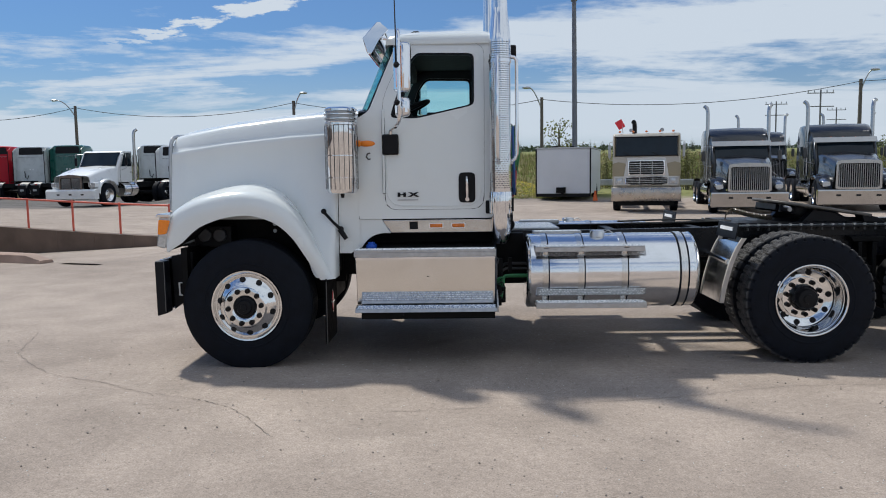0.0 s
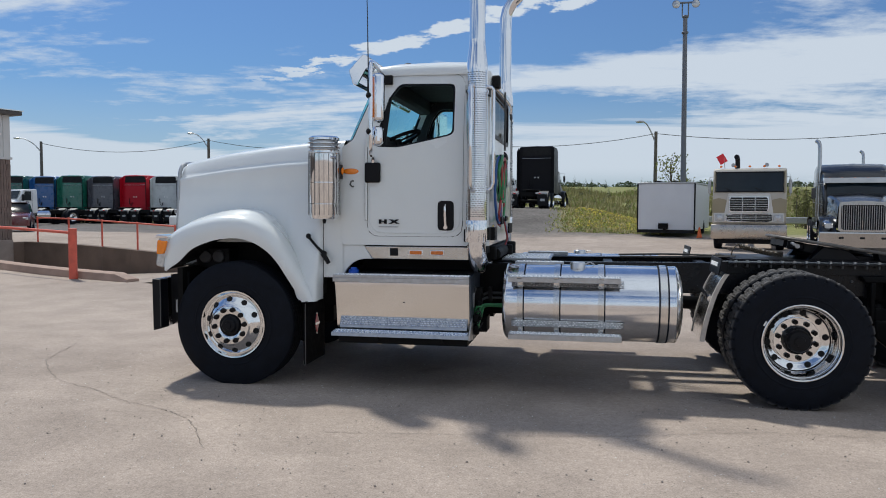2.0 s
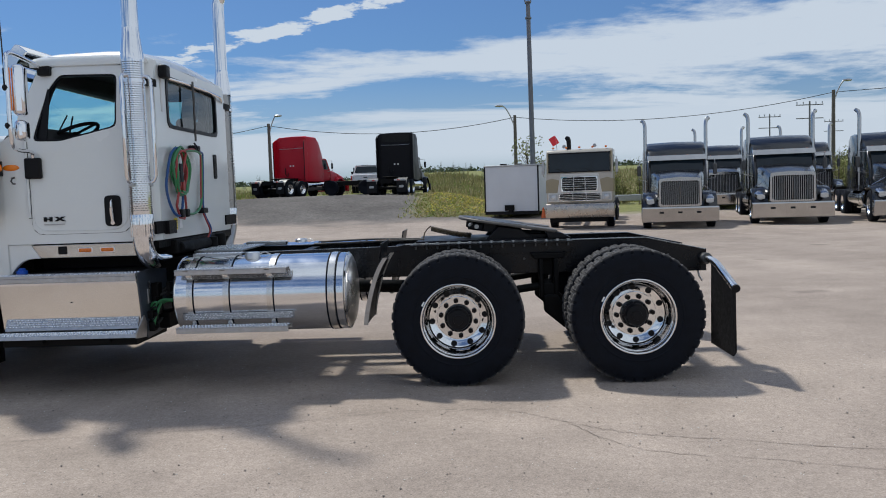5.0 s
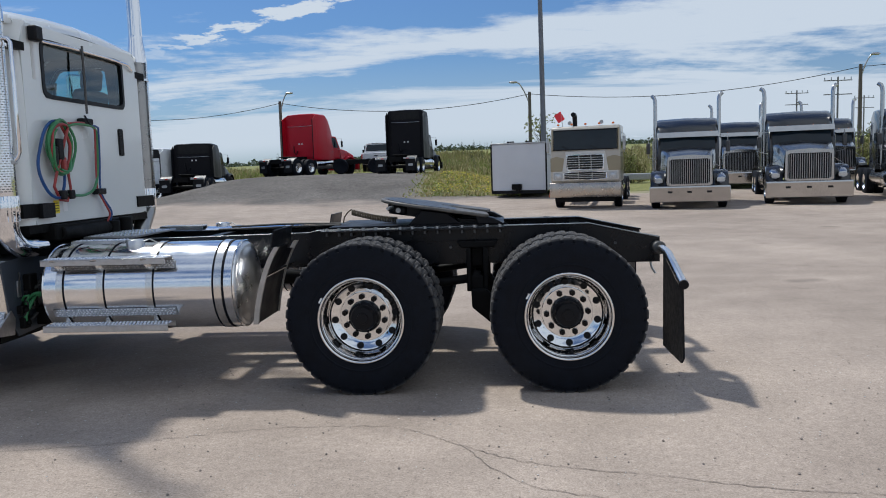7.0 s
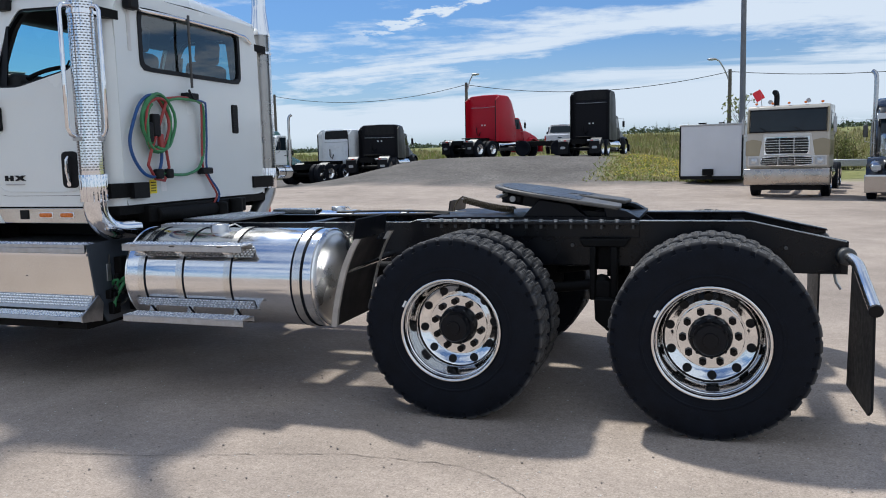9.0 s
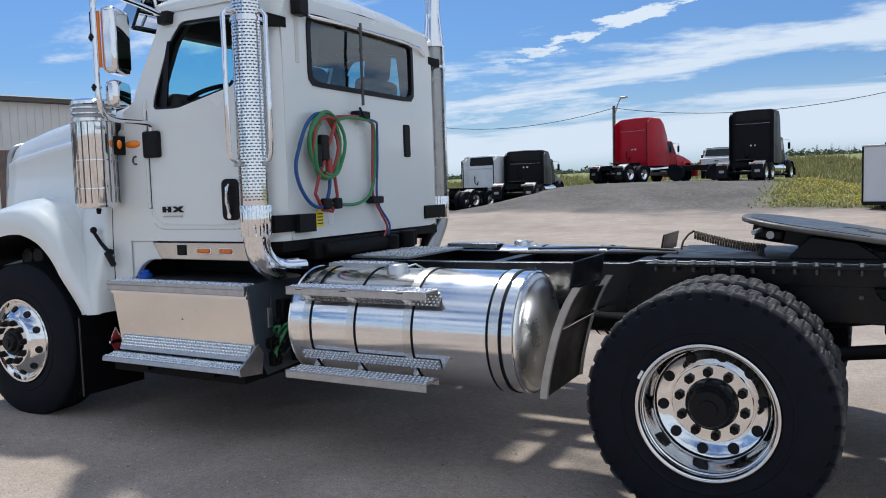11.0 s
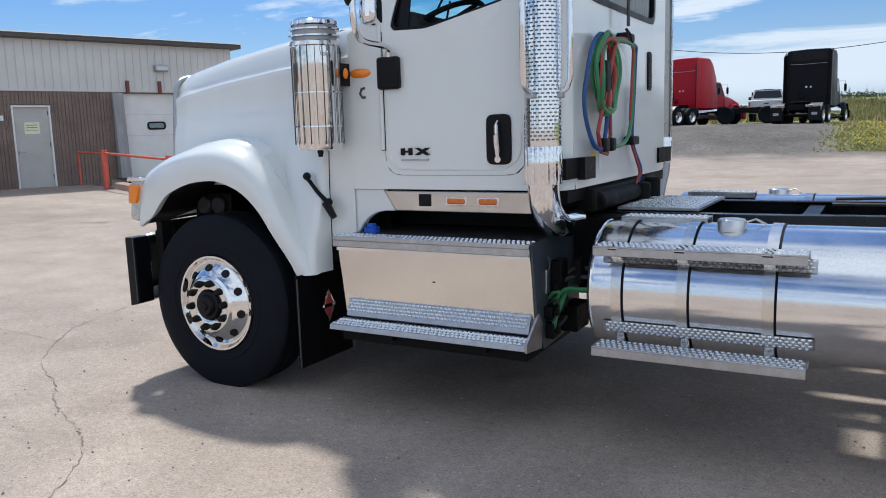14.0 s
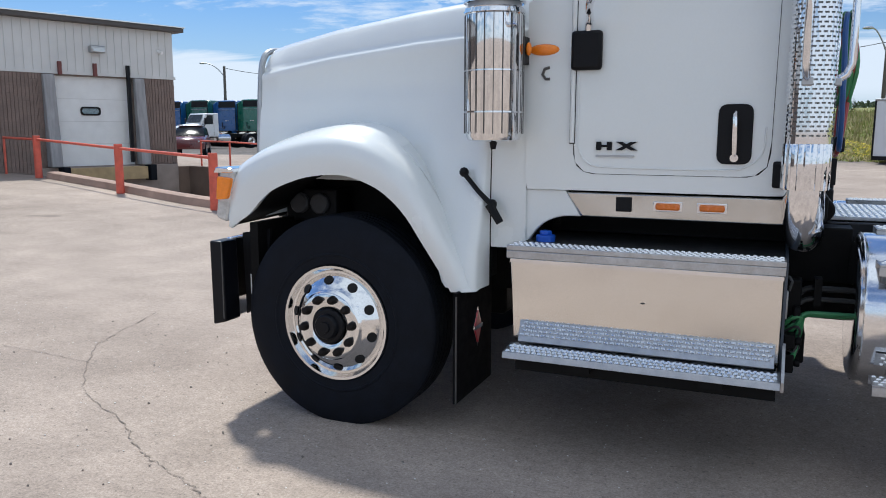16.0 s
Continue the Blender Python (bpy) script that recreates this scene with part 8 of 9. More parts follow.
def enclosed_trailer():
    a, b = Vector((5.23, 28.33)), Vector((7.59, 27.70))
    d = (b - a).normalized()
    back = Vector((-d.y, d.x))
    h = math.degrees(math.atan2(-back.y, -back.x))
    c = (a + b) / 2
    ob = thing("enclosed_trailer", "small white box trailer with dark edge trim, parked", "trailer", at=at(c.x, c.y, h))
    part("body", M().box(0, 5.2, -1.22, 1.22, 0.30, 2.34), SILVERTRAILER, ob, "white panelled box", bevel=0.03)
    for s in (-1, 1):
        part("corner_post", M().box(-0.02, 0.05, s * 1.19, s * 1.25, 0.28, 2.36), BLACK, ob)
        part("wheel", M().lathe([(0.0, 0), (0.2, 0.0), (0.22, 0.02), (0.34, 0.02), (0.36, 0.05), (0.36, 0.2), (0.2, 0.22), (0, 0.22)], (3.2, s * 1.24, 0.36), 24, "y", -s), RUBBER, ob)
    part("top_rail", M().box(-0.03, 5.2, -1.25, 1.25, 2.34, 2.40), STEEL, ob, bevel=0.01)
    part("nose_skirt", M().box(-0.03, 0.1, -1.23, 1.23, 0.18, 0.32), BLACK, ob)
    part("coupler", M().box(-0.35, 0.05, -0.06, 0.06, 0.28, 0.40).box(-0.12, 0.02, -0.12, 0.3, 0.35, 0.6), GRIME, ob, bevel=0.01)
    part("roof_lamp", M().box(0.0, 0.12, -0.5, -0.3, 2.40, 2.45).box(0.0, 0.12, 0.2, 0.5, 2.40, 2.46), BLACK, ob)
    part("marker_cone", M().cyl((-0.1, -1.45, 0.0), (-0.1, -1.45, 0.45), 0.12, 0.03, 12), mat("cone_orange", (0.75, 0.15, 0.04), 0.6), ob, "orange cone")


enclosed_trailer()


def back_in(name, label, x, y, heading, col, roof, lift=0.0, recess=1, **k):
    """A tractor that shows its back: x, y is the middle of the sleeper's rear wall."""
    sl1 = 1.95 + 1.15 + 1.75
    a = radians(heading)
    fx, fy = x + math.cos(a) * sl1, y + math.sin(a) * sl1
    base = Matrix.Translation((fx, fy, height(x, y) + lift)) @ Matrix.Rotation(radians(heading - 180), 4, "Z")
    return tractor(name, label, base, col, 1.75, roof, False, 0, False, 1.75, fairing=recess, grille="paint", **k)


back_in("red_truck", "red high-roof sleeper truck parked on the gravel", -6.85, 42.3, 68, P_RED, 3.84, lift=-0.06)
back_in("black_truck", "black high-roof sleeper truck parked on the gravel", -0.15, 42.0, 82, P_SOOT, 3.95, lift=-0.1, recess=2)
back_in("white_truck", "white mid-roof sleeper truck seen from behind", -14.6, 37.3, 75, P_WHITE, 3.05, recess=2)
back_in("black_truck", "black mid-roof sleeper truck seen from behind", -11.95, 37.6, 96, P_SOOT, 2.95, lift=-0.35, recess=2)
ROW = [(-20.3, P_SILVER, "silver"), (-26.6, P_GREEN2, "dark green"), (-29.2, P_SILVER, "silver"), (-31.9, P_RED, "red"), (-34.6, P_GREY, "grey"), (-37.2, P_GREEN, "green"), (-39.8, P_BLUE, "blue"), (-42.5, P_GREEN2, "dark green"), (-45.2, P_BLUE, "blue"), (-47.9, P_GREEN, "green"), (-50.5, P_BLACK, "black")]
for i, (x, c, nm) in enumerate(ROW):
    back_in("sleeper_truck", nm + " high-roof sleeper truck in a parked row", x + 0.4, 47.8 - 0.1 * (i % 3), 86, c, 3.62 + 0.06 * (i % 2), recess=2)

# white day cab beyond the ramp
tractor("white_day_cab", "white day-cab truck with a chrome stack beyond the ramp", at(-16.6, 28.75, 258.7) @ Matrix.Scale(1.08, 4), P_WHITE, 0.0, 2.6, False, 3.5, False, 1.78, grille="chrome", wheelbase=5.3)


def pickup():
    ob = thing("pickup_truck", "white crew-cab pickup truck seen from behind", "pickup", at=Matrix.Translation((-3.2, 51.6, height(-3.2, 46.5) + 0.12)) @ Matrix.Rotation(radians(95 - 180), 4, "Z"))
    part("body", M().prism([(0, 0.5), (0.05, 1.0), (0.5, 1.18), (1.5, 1.25), (5.45, 1.25), (5.5, 0.55)], "xz", -1.0, 1.0), P_WHITE, ob, "white pickup body", bevel=0.06)
    c = part("cab", M().grid([[(x, y * w, z) for y, z in ((-0.98, 1.22), (-0.93, 1.45), (-0.80, 1.86), (-0.72, zt), (0, zt + 0.04), (0.72, zt), (0.80, 1.86), (0.93, 1.45), (0.98, 1.22))] for x, w, zt in ((1.6, 0.98, 1.30), (2.3, 0.98, 1.90), (2.6, 1.0, 1.95), (3.6, 1.0, 1.95), (3.8, 0.98, 1.92))]), P_WHITE, ob, "white cab", smooth=45)
    part("rear_window", M().prism(rounded([(-0.82, 1.40), (0.82, 1.40), (0.70, 1.84), (-0.70, 1.84)], 0.06), "yz", 3.76, 3.82), DARKGLASS, c, "dark rear window")
    part("cab_back", M().prism([(-0.96, 1.2), (0.96, 1.2), (0.78, 1.88), (-0.78, 1.88)], "yz", 3.70, 3.775), P_WHITE, c)
    for s in (-1, 1):
        part("side_window", M().prism([(2.0, 1.40), (3.55, 1.40), (3.45, 1.80), (2.35, 1.80)], "xz", s * 0.86, s * 0.94), DARKGLASS, c)
        part("tail_light", M().box(5.44, 5.52, s * 0.90, s * 1.0, 0.86, 1.15), REDLENS, ob)
        part("mirror", M().box(2.2, 2.3, s * 1.02, s * 1.18, 1.35, 1.55), BLACK, ob, bevel=0.02)
        for x in (1.0, 4.5):
            part("wheel", M().lathe([(0, 0), (0.22, 0), (0.25, 0.02), (0.38, 0.02), (0.4, 0.05), (0.4, 0.24), (0, 0.24)], (x, s * 1.0, 0.4), 24, "y", -s), RUBBER, ob)
    tg = part("tailgate", M().prism(rounded([(-0.82, 0.66), (0.82, 0.66), (0.82, 1.22), (-0.82, 1.22)], 0.03), "yz", 5.47, 5.53), P_WHITE, ob, "white tailgate", bevel=0.01)
    part("tailgate_handle", M().box(5.53, 5.55, -0.12, 0.12, 1.02, 1.08), BLACK, tg)
    part("bumper", M().box(5.5, 5.66, -0.95, 0.95, 0.45, 0.64), CHROME, ob, bevel=0.03)


pickup()
fb = thing("flatbed_chassis", "dark empty truck chassis standing across the gravel", "trailer", at=Matrix.Translation((-3.3, 43.5, height(-3.3, 43.5))) @ Matrix.Rotation(radians(-4), 4, "Z"))
for s in (-1, 1):
    part("frame_rail", M().box(-1.62, 1.62, s * 0.36, s * 0.46, 0.66, 0.92), GRIME, fb, bevel=0.01)
for x in (-1.55, -0.3, 0.6, 1.55):
    part("cross_member", M().box(x - 0.05, x + 0.05, -0.46, 0.46, 0.68, 0.94), GRIME, fb)
part("side_skirt", M().prism([(-1.64, 0.90), (-1.64, 0.35), (-1.10, 0.28), (-0.72, 0.55), (-0.35, 0.62), (0.55, 0.62), (0.75, 0.35), (1.60, 0.35), (1.62, 0.90)], "xz", -0.62, -0.50), GRIME, fb, bevel=0.01)
for s in (-1, 1):
    for x in (-1.1, 1.15):
        part("wheel", M().lathe([(0, 0.02), (0.26, 0.02), (0.29, 0.0), (0.44, 0.0), (0.48, 0.04), (0.48, 0.26), (0.3, 0.30)], (x, s * 0.98, 0.48), 28, "y", -s), RUBBER, fb)


SMOKED2 = mat("dim_glass", (0.03, 0.036, 0.04), 0.25, 0, 0.3, 2, spec=0.15)


def small_truck():
    ob = thing("box_truck_cab", "white medium-duty truck cab beyond the ramp", "truck", at=at(-35.9, 37.5, 252))
    for s in (-1, 1):
        part("frame_rail", M().box(0.5, 7.5, s * 0.35, s * 0.43, 0.75, 1.0), GRIME, ob)
        far_wheel(ob, 1.2, s * 1.1, s)
        far_wheel(ob, 5.6, s * 1.15, s, True)
        part("fuel_tank", M().cyl((2.9, s * 0.8, 0.7), (3.9, s * 0.8, 0.7), 0.28, n=20), ALU, ob)
    rows = []
    for x, w, zt in ((0.10, 0.80, 1.20), (0.18, 0.88, 1.32), (0.5, 0.94, 1.50), (1.0, 0.98, 1.64), (1.7, 1.0, 1.74)):
        rows.append([(x, -w - 0.08, 0.70), (x, -w - 0.05, zt - 0.35), (x, -w + 0.05, zt - 0.10), (x, -w * 0.7, zt), (x, 0, zt + 0.04), (x, w * 0.7, zt), (x, w - 0.05, zt - 0.10), (x, w + 0.05, zt - 0.35), (x, w + 0.08, 0.70)])
    m = M().grid(rows)
    m.f.append(tuple(range(9)))
    part("hood", m, P_WHITE, ob, "white sloping hood", smooth=50)
    part("grille", M().prism(rounded([(-0.55, 0.80), (0.55, 0.80), (0.62, 1.18), (-0.62, 1.18)], 0.05), "yz", 0.06, 0.11), PLASTIC, ob, "black grille")
    c = part("cab", M().prism([(1.6, 0.8), (1.6, 1.72), (2.0, 2.42), (3.0, 2.45), (3.05, 0.8)], "xz", -1.0, 1.0), P_WHITE, ob, "white cab", bevel=0.07)
    part("windscreen", M().add([(1.575, -0.88, 1.80), (1.575, 0.88, 1.80), (1.905, 0.80, 2.34), (1.905, -0.80, 2.34)], [(0, 1, 2, 3)]), SMOKED2, c, "dark windscreen")
    for s in (-1, 1):
        part("side_window", M().prism([(1.85, 1.68), (2.55, 1.68), (2.55, 2.3), (2.12, 2.3)], "xz", s * 1.002, s * 1.01), SMOKED2, c)
        part("mirror", M().box(1.75, 1.85, s * 1.15, s * 1.32, 1.65, 2.1), BLACK, ob, bevel=0.03)
        part("headlight", M().box(0.10, 0.3, s * 0.66, s * 0.92, 1.0, 1.2), CLEARLENS, ob, bevel=0.04)
        part("door_seam", M().tube([(1.80, s * 1.003, 0.9), (1.80, s * 1.003, 1.66), (2.1, s * 1.003, 2.34), (2.62, s * 1.003, 2.34), (2.62, s * 1.003, 0.9)], 0.008, 5), STEEL_D, c)
    part("bumper", M().box(0, 0.15, -1.1, 1.1, 0.5, 0.75), CHROME, ob, bevel=0.03)


small_truck()


SMOKED = mat("smoked_glass", (0.012, 0.014, 0.018), 0.12, 0, 0.2, 3, spec=0.03)


def sedan():
    ob = thing("car", "dark red parked sport utility car beyond the railing", "car", at=at(-23.4, 24.6, 305) @ Matrix.Scale(0.86, 4))
    P = paint("dark_red_car_paint", (0.10, 0.012, 0.016), 0.3)
    rows = []
    for x, w, zt in ((0.0, 0.72, 0.70), (0.10, 0.84, 0.84), (0.5, 0.90, 0.96), (1.2, 0.93, 1.04), (2.4, 0.94, 1.07), (3.8, 0.93, 1.06), (4.35, 0.88, 1.0), (4.5, 0.80, 0.88)):
        rows.append([(x, -w * 0.96, 0.34), (x, -w, 0.60), (x, -w * 0.97, zt - 0.10), (x, -w * 0.86, zt), (x, 0, zt + 0.03), (x, w * 0.86, zt), (x, w * 0.97, zt - 0.10), (x, w, 0.60), (x, w * 0.96, 0.34)])
    m = M().grid(rows)
    m.f += [tuple(range(9)), tuple(range(len(m.v) - 1, len(m.v) - 10, -1))]
    part("body", m, P, ob, "dark red car body", smooth=45)
    rows = []
    for x, w, z in ((1.15, 0.80, 1.05), (1.85, 0.74, 1.52), (2.3, 0.72, 1.58), (3.6, 0.72, 1.57), (4.0, 0.74, 1.42), (4.3, 0.80, 1.04)):
        rows.append([(x, -w - 0.06, 1.02), (x, -w, min(z, 1.50)), (x, -w + 0.08, z), (x, 0, z + 0.02), (x, w - 0.08, z), (x, w, min(z, 1.50)), (x, w + 0.06, 1.02)])
    c = part("cabin", M().grid(rows), SMOKED, ob, "dark glazed cabin", smooth=45)
    part("roof", M().prism(rounded([(1.9, -0.66), (3.9, -0.66), (3.9, 0.66), (1.9, 0.66)], 0.15), "xy", 1.585, 1.625), P, c, bevel=0.01)
    for s in (-1, 1):
        part("roof_rail", M().tube([(2.0, s * 0.62, 1.62), (2.15, s * 0.62, 1.68), (3.6, s * 0.62, 1.68), (3.75, s * 0.62, 1.62)], 0.018, 6), BLACK, c)
        part("headlight", M().box(0.02, 0.2, s * 0.55, s * 0.82, 0.66, 0.80), CLEARLENS, ob, bevel=0.03)
        for x in (0.85, 3.55):
            w = part("wheel", M().lathe([(0.0, 0.03), (0.2, 0.03), (0.22, 0.0), (0.33, 0.0), (0.36, 0.04), (0.36, 0.22)], (x, s * 0.94, 0.36), 24, "y", -s), RUBBER, ob)
            part("rim", M().lathe([(0.0, 0.02), (0.2, 0.025), (0.215, 0.0)], (x, s * 0.945, 0.36), 20, "y", -s), STEEL, w)


sedan()


# ---- poles and cables ----
def street_lamp(x, y, top, hx, hz, group="street lamps"):
    z = height(x, y)
    ob = thing("street_lamp", "weathered wooden pole with a curved lamp arm", "street lamp", group=group)
    part("pole", M().cyl((x, y, z), (x, y, top), 0.15, 0.11, 12), WOODPOLE, ob)
    arm = part("arm", M().tube(curve3([(x, y, top - 0.9), (x + hx * 0.35, y - 0.1, top - 0.35 + (hz - top) * 0.5), (x + hx * 0.7, y - 0.2, hz - 0.12), (x + hx, y - 0.3, hz)]), 0.045, 8), STEEL, ob)
    part("lamp_head", M().ball((x + hx * 1.12, y - 0.32, hz), 0.3, 10, (1.1, 0.5, 0.32)), STEEL, ob, "grey cobra lamp head")
    return (x, y, top - 0.15)


tops = [street_lamp(-43.4, 52.7, 7.0, -1.9, 7.3), street_lamp(-30.3, 57.5, 7.5, -1.4, 7.95), street_lamp(-11.0, 52.8, 7.2, 0.75, 7.75), street_lamp(7.9, 51.7, 7.05, -1.05, 7.75), street_lamp(29.5, 47.8, 7.6, 0.7, 8.2)]
for a, b in zip(tops, tops[1:]):
    A, B = Vector(a), Vector(b)
    pts = [A.lerp(B, k / 16) - Vector((0, 0, 0.9 * 4 * (k / 16) * (1 - k / 16))) for k in range(17)]
    solid("overhead_cable", M().tube(pts, 0.022, 5), WIRE, "black overhead cable between lamp poles", "cable")
solid("overhead_cable", M().tube([Vector(tops[4]).lerp(Vector((60, 46, 8.6)), k / 8) for k in range(9)], 0.022, 5), WIRE, "black overhead cable between lamp poles", "cable")
MAST = mat("weathered_mast_steel", (0.17, 0.18, 0.20), 0.55, 0.3, 0.2, 3)
tall = thing("light_mast", "tall dark grey steel light mast with twin floodlights", "light mast")
part("pole", M().cyl((7.92, 34.7, height(7.92, 34.7)), (7.84, 34.7, 11.38), 0.15, 0.11, 14), MAST, tall)
for z in (10.45, 11.26):
    part("collar", M().cyl((7.845, 34.7, z), (7.843, 34.7, z + 0.09), 0.17, n=14), MAST, tall, bevel=0.01)
part("fork", M().tube([(7.69, 34.7, 12.0), (7.69, 34.7, 11.34), (7.99, 34.7, 11.34), (7.99, 34.7, 12.0)], 0.035, 6), MAST, tall)
part("crossarm", M().box(7.30, 8.38, 34.66, 34.74, 11.98, 12.06), MAST, tall)
for x in (7.36, 8.32):
    lamp = part("floodlight", M().lathe([(0.0, -0.16), (0.10, -0.15), (0.16, -0.05), (0.20, 0.12), (0.20, 0.16)], (x, 34.62, 11.90), 16, "y", -1), MAST, tall, "round dark floodlight housing")
    part("lens", M().lathe([(0.19, 0.15), (0.12, 0.17), (0.0, 0.175)], (x, 34.62, 11.90), 16, "y", -1), CLEARLENS, lamp)
GREYPOLE = mat("silvered_pole", (0.20, 0.20, 0.21), 0.9, 0, 0.2, 3)
for x, y, top in ((42.6, 82.8, 10.3), (45.6, 102.8, 10.7), (62, 120, 11)):
    up = thing("utility_pole", "far wooden utility pole with crossarms", "utility pole", group="utility poles")
    part("pole", M().cyl((x, y, height(x, y) - 0.2), (x, y, top), 0.12, 0.09, 10), GREYPOLE, up)
    for z in (top - 0.4, top - 1.9):
        part("crossarm", M().box(x - 1.5, x + 1.5, y - 0.05, y + 0.05, z - 0.05, z + 0.05), GREYPOLE, up)
    for k in (-1.4, -0.7, 0.7, 1.4):
        part("insulator", M().cyl((x + k, y, top - 0.32), (x + k, y, top - 0.05), 0.06, n=8), STEEL, up)

# guard rail behind the row
gr2 = thing("crash_barrier", "pale concrete and steel crash barrier behind the trucks", "barrier")
for k in range(1, 8):
    x = 6.5 + k * 3.1
    y = 34.0 - 0.75 * k
    z = height(x, y)
    part("beam", M().obox((x, y, z + 0.55), (3.05, 0.08, 0.32), Matrix.Rotation(radians(-13.6), 3, "Z")), STEEL, gr2, bevel=0.03)
    part("post", M().box(x - 1.4, x - 1.25, y + 0.3, y + 0.45, z - 0.1, z + 0.7), WOODPOLE, gr2)


# ---- growth ----
def leaf_mat(name, col):
    m = mat(name, col, 0.75, 0, 0.35, 0.6, fine=0.2, fscale=9, spec=0.2)
    return m


SPRUCE = leaf_mat("spruce_needles", (0.06, 0.08, 0.045))
SPRING = leaf_mat("spring_leaves", (0.20, 0.22, 0.07))
OLIVE = leaf_mat("olive_buds", (0.16, 0.16, 0.065))
SCRUB = leaf_mat("dry_scrub", (0.30, 0.27, 0.12))
REED = leaf_mat("pale_dead_stems", (0.46, 0.40, 0.22))
GREENSTEM = leaf_mat("green_weeds", (0.25, 0.29, 0.085))
FARWOOD = leaf_mat("far_wood_leaves", (0.085, 0.115, 0.07))
BARK = mat("bark", (0.09, 0.075, 0.06), 0.9, 0, 0.3, 4, 0.4, 20)
rnd = random.Random(7)


def leaf_cloud(m, c, r, n, size, squash=0.75):
    for _ in range(n):
        d = Vector((rnd.gauss(0, 1), rnd.gauss(0, 1), rnd.gauss(0, 1))).normalized()
        rad = r * (0.35 + 0.65 * rnd.random() ** 0.5)
        p = Vector(c) + Vector((d.x * rad, d.y * rad, d.z * rad * squash))
        a = Vector((rnd.uniform(-1, 1), rnd.uniform(-1, 1), rnd.uniform(-1, 1))).normalized() * size * rnd.uniform(0.5, 1.2)
        b = a.cross(Vector((rnd.uniform(-1, 1), rnd.uniform(-1, 1), rnd.uniform(-1, 1)))).normalized() * size * rnd.uniform(0.4, 0.9)
        o = len(m.v)
        m.v += [tuple(p - a), tuple(p + b), tuple(p + a), tuple(p - b)]
        m.f.append((o, o + 1, o + 2, o + 3))


def spruce(m, x, y, h):
    z = height(x, y)
    n = int(26 * h / 3)
    for k in range(n):
        t = k / n
        r = h * 0.22 * (1 - t) + 0.05
        for j in range(5):
            a = rnd.uniform(0, 2 * math.pi)
            p = Vector((x, y, z + h * (0.08 + 0.92 * t)))
            q = p + Vector((math.cos(a) * r, math.sin(a) * r, -0.12 * h * (1 - t) * 0.5))
            w = Vector((-math.sin(a), math.cos(a), 0)) * r * 0.35
            o = len(m.v)
            m.v += [tuple(p), tuple(q + w), tuple(q - w)]
            m.f.append((o, o + 1, o + 2))


def woods():
    m = M()
    for _ in range(3000):
        y = rnd.uniform(170, 270)
        x = rnd.uniform(-1.0, 0.85) * y * 1.05
        h = rnd.uniform(0.8, 1.7)
        leaf_cloud(m, (x, y, height(x, y) + h * 0.42), h * 0.75, 22, h * 0.22, 0.62)
    solid("far_woods", m, FARWOOD, "distant mixed woods on a low ridge", "woods", kind="stuff", smooth=0)
    m = M()
    for _ in range(210):
        y = rnd.uniform(75, 240)
        x = rnd.uniform(-0.8, 0.6) * y
        spruce(m, x, y, rnd.uniform(0.9, 2.0) * (1 if y < 120 else 1.5))
    for _ in range(36):
        y = rnd.uniform(50, 70)
        x = rnd.uniform(-22, 7)
        spruce(m, x, y, rnd.uniform(0.7, 1.7))
    solid("far_spruces", m, SPRUCE, "scattered dark spruces in the scrub", "conifers", kind="stuff", smooth=0)
    m = M()
    for nm, ma, n, hh, lab in (("scrub", SCRUB, 6000, 0.70, "dry tan scrub on the rough land"), ("dead_stems", REED, 6000, 0.55, "pale dead stems in the rough land"), ("green_weeds", GREENSTEM, 9000, 0.45, "green weeds on the rough land")):
        m = M()
        patch = [(rnd.uniform(46, 120), rnd.uniform(-0.8, 0.75)) for _ in range(170)]
        for k in range(n):
            if k % 3:
                py, pb = rnd.choice(patch)
                y, x = py + rnd.gauss(0, 2.5), pb * py + rnd.gauss(0, 2.6)
            else:
                y = rnd.uniform(46, 120)
                x = rnd.uniform(-0.8, 0.75) * y
            if y < 46.5 or (y < 54 and -14 < x < 1.5):
                continue
            z = height(x, y)
            big = 1 + max(0, y - 60) / 90
            for _q in range(3):
                h = hh * rnd.uniform(0.35, 1.0) * big
                a = rnd.uniform(0, 6.28)
                w = Vector((math.cos(a), math.sin(a), 0)) * 0.075 * big
                bx_, by_ = x + rnd.uniform(-0.3, 0.3), y + rnd.uniform(-0.3, 0.3)
                o = len(m.v)
                m.v += [(bx_ - w.x, by_ - w.y, z - 0.02), (bx_ + w.x, by_ + w.y, z - 0.02), (bx_ + rnd.uniform(-0.25, 0.25), by_ + rnd.uniform(-0.2, 0.2), z + h)]
                m.f.append((o, o + 1, o + 2))
        solid(nm, m, ma, lab, "scrub", kind="stuff", smooth=0)


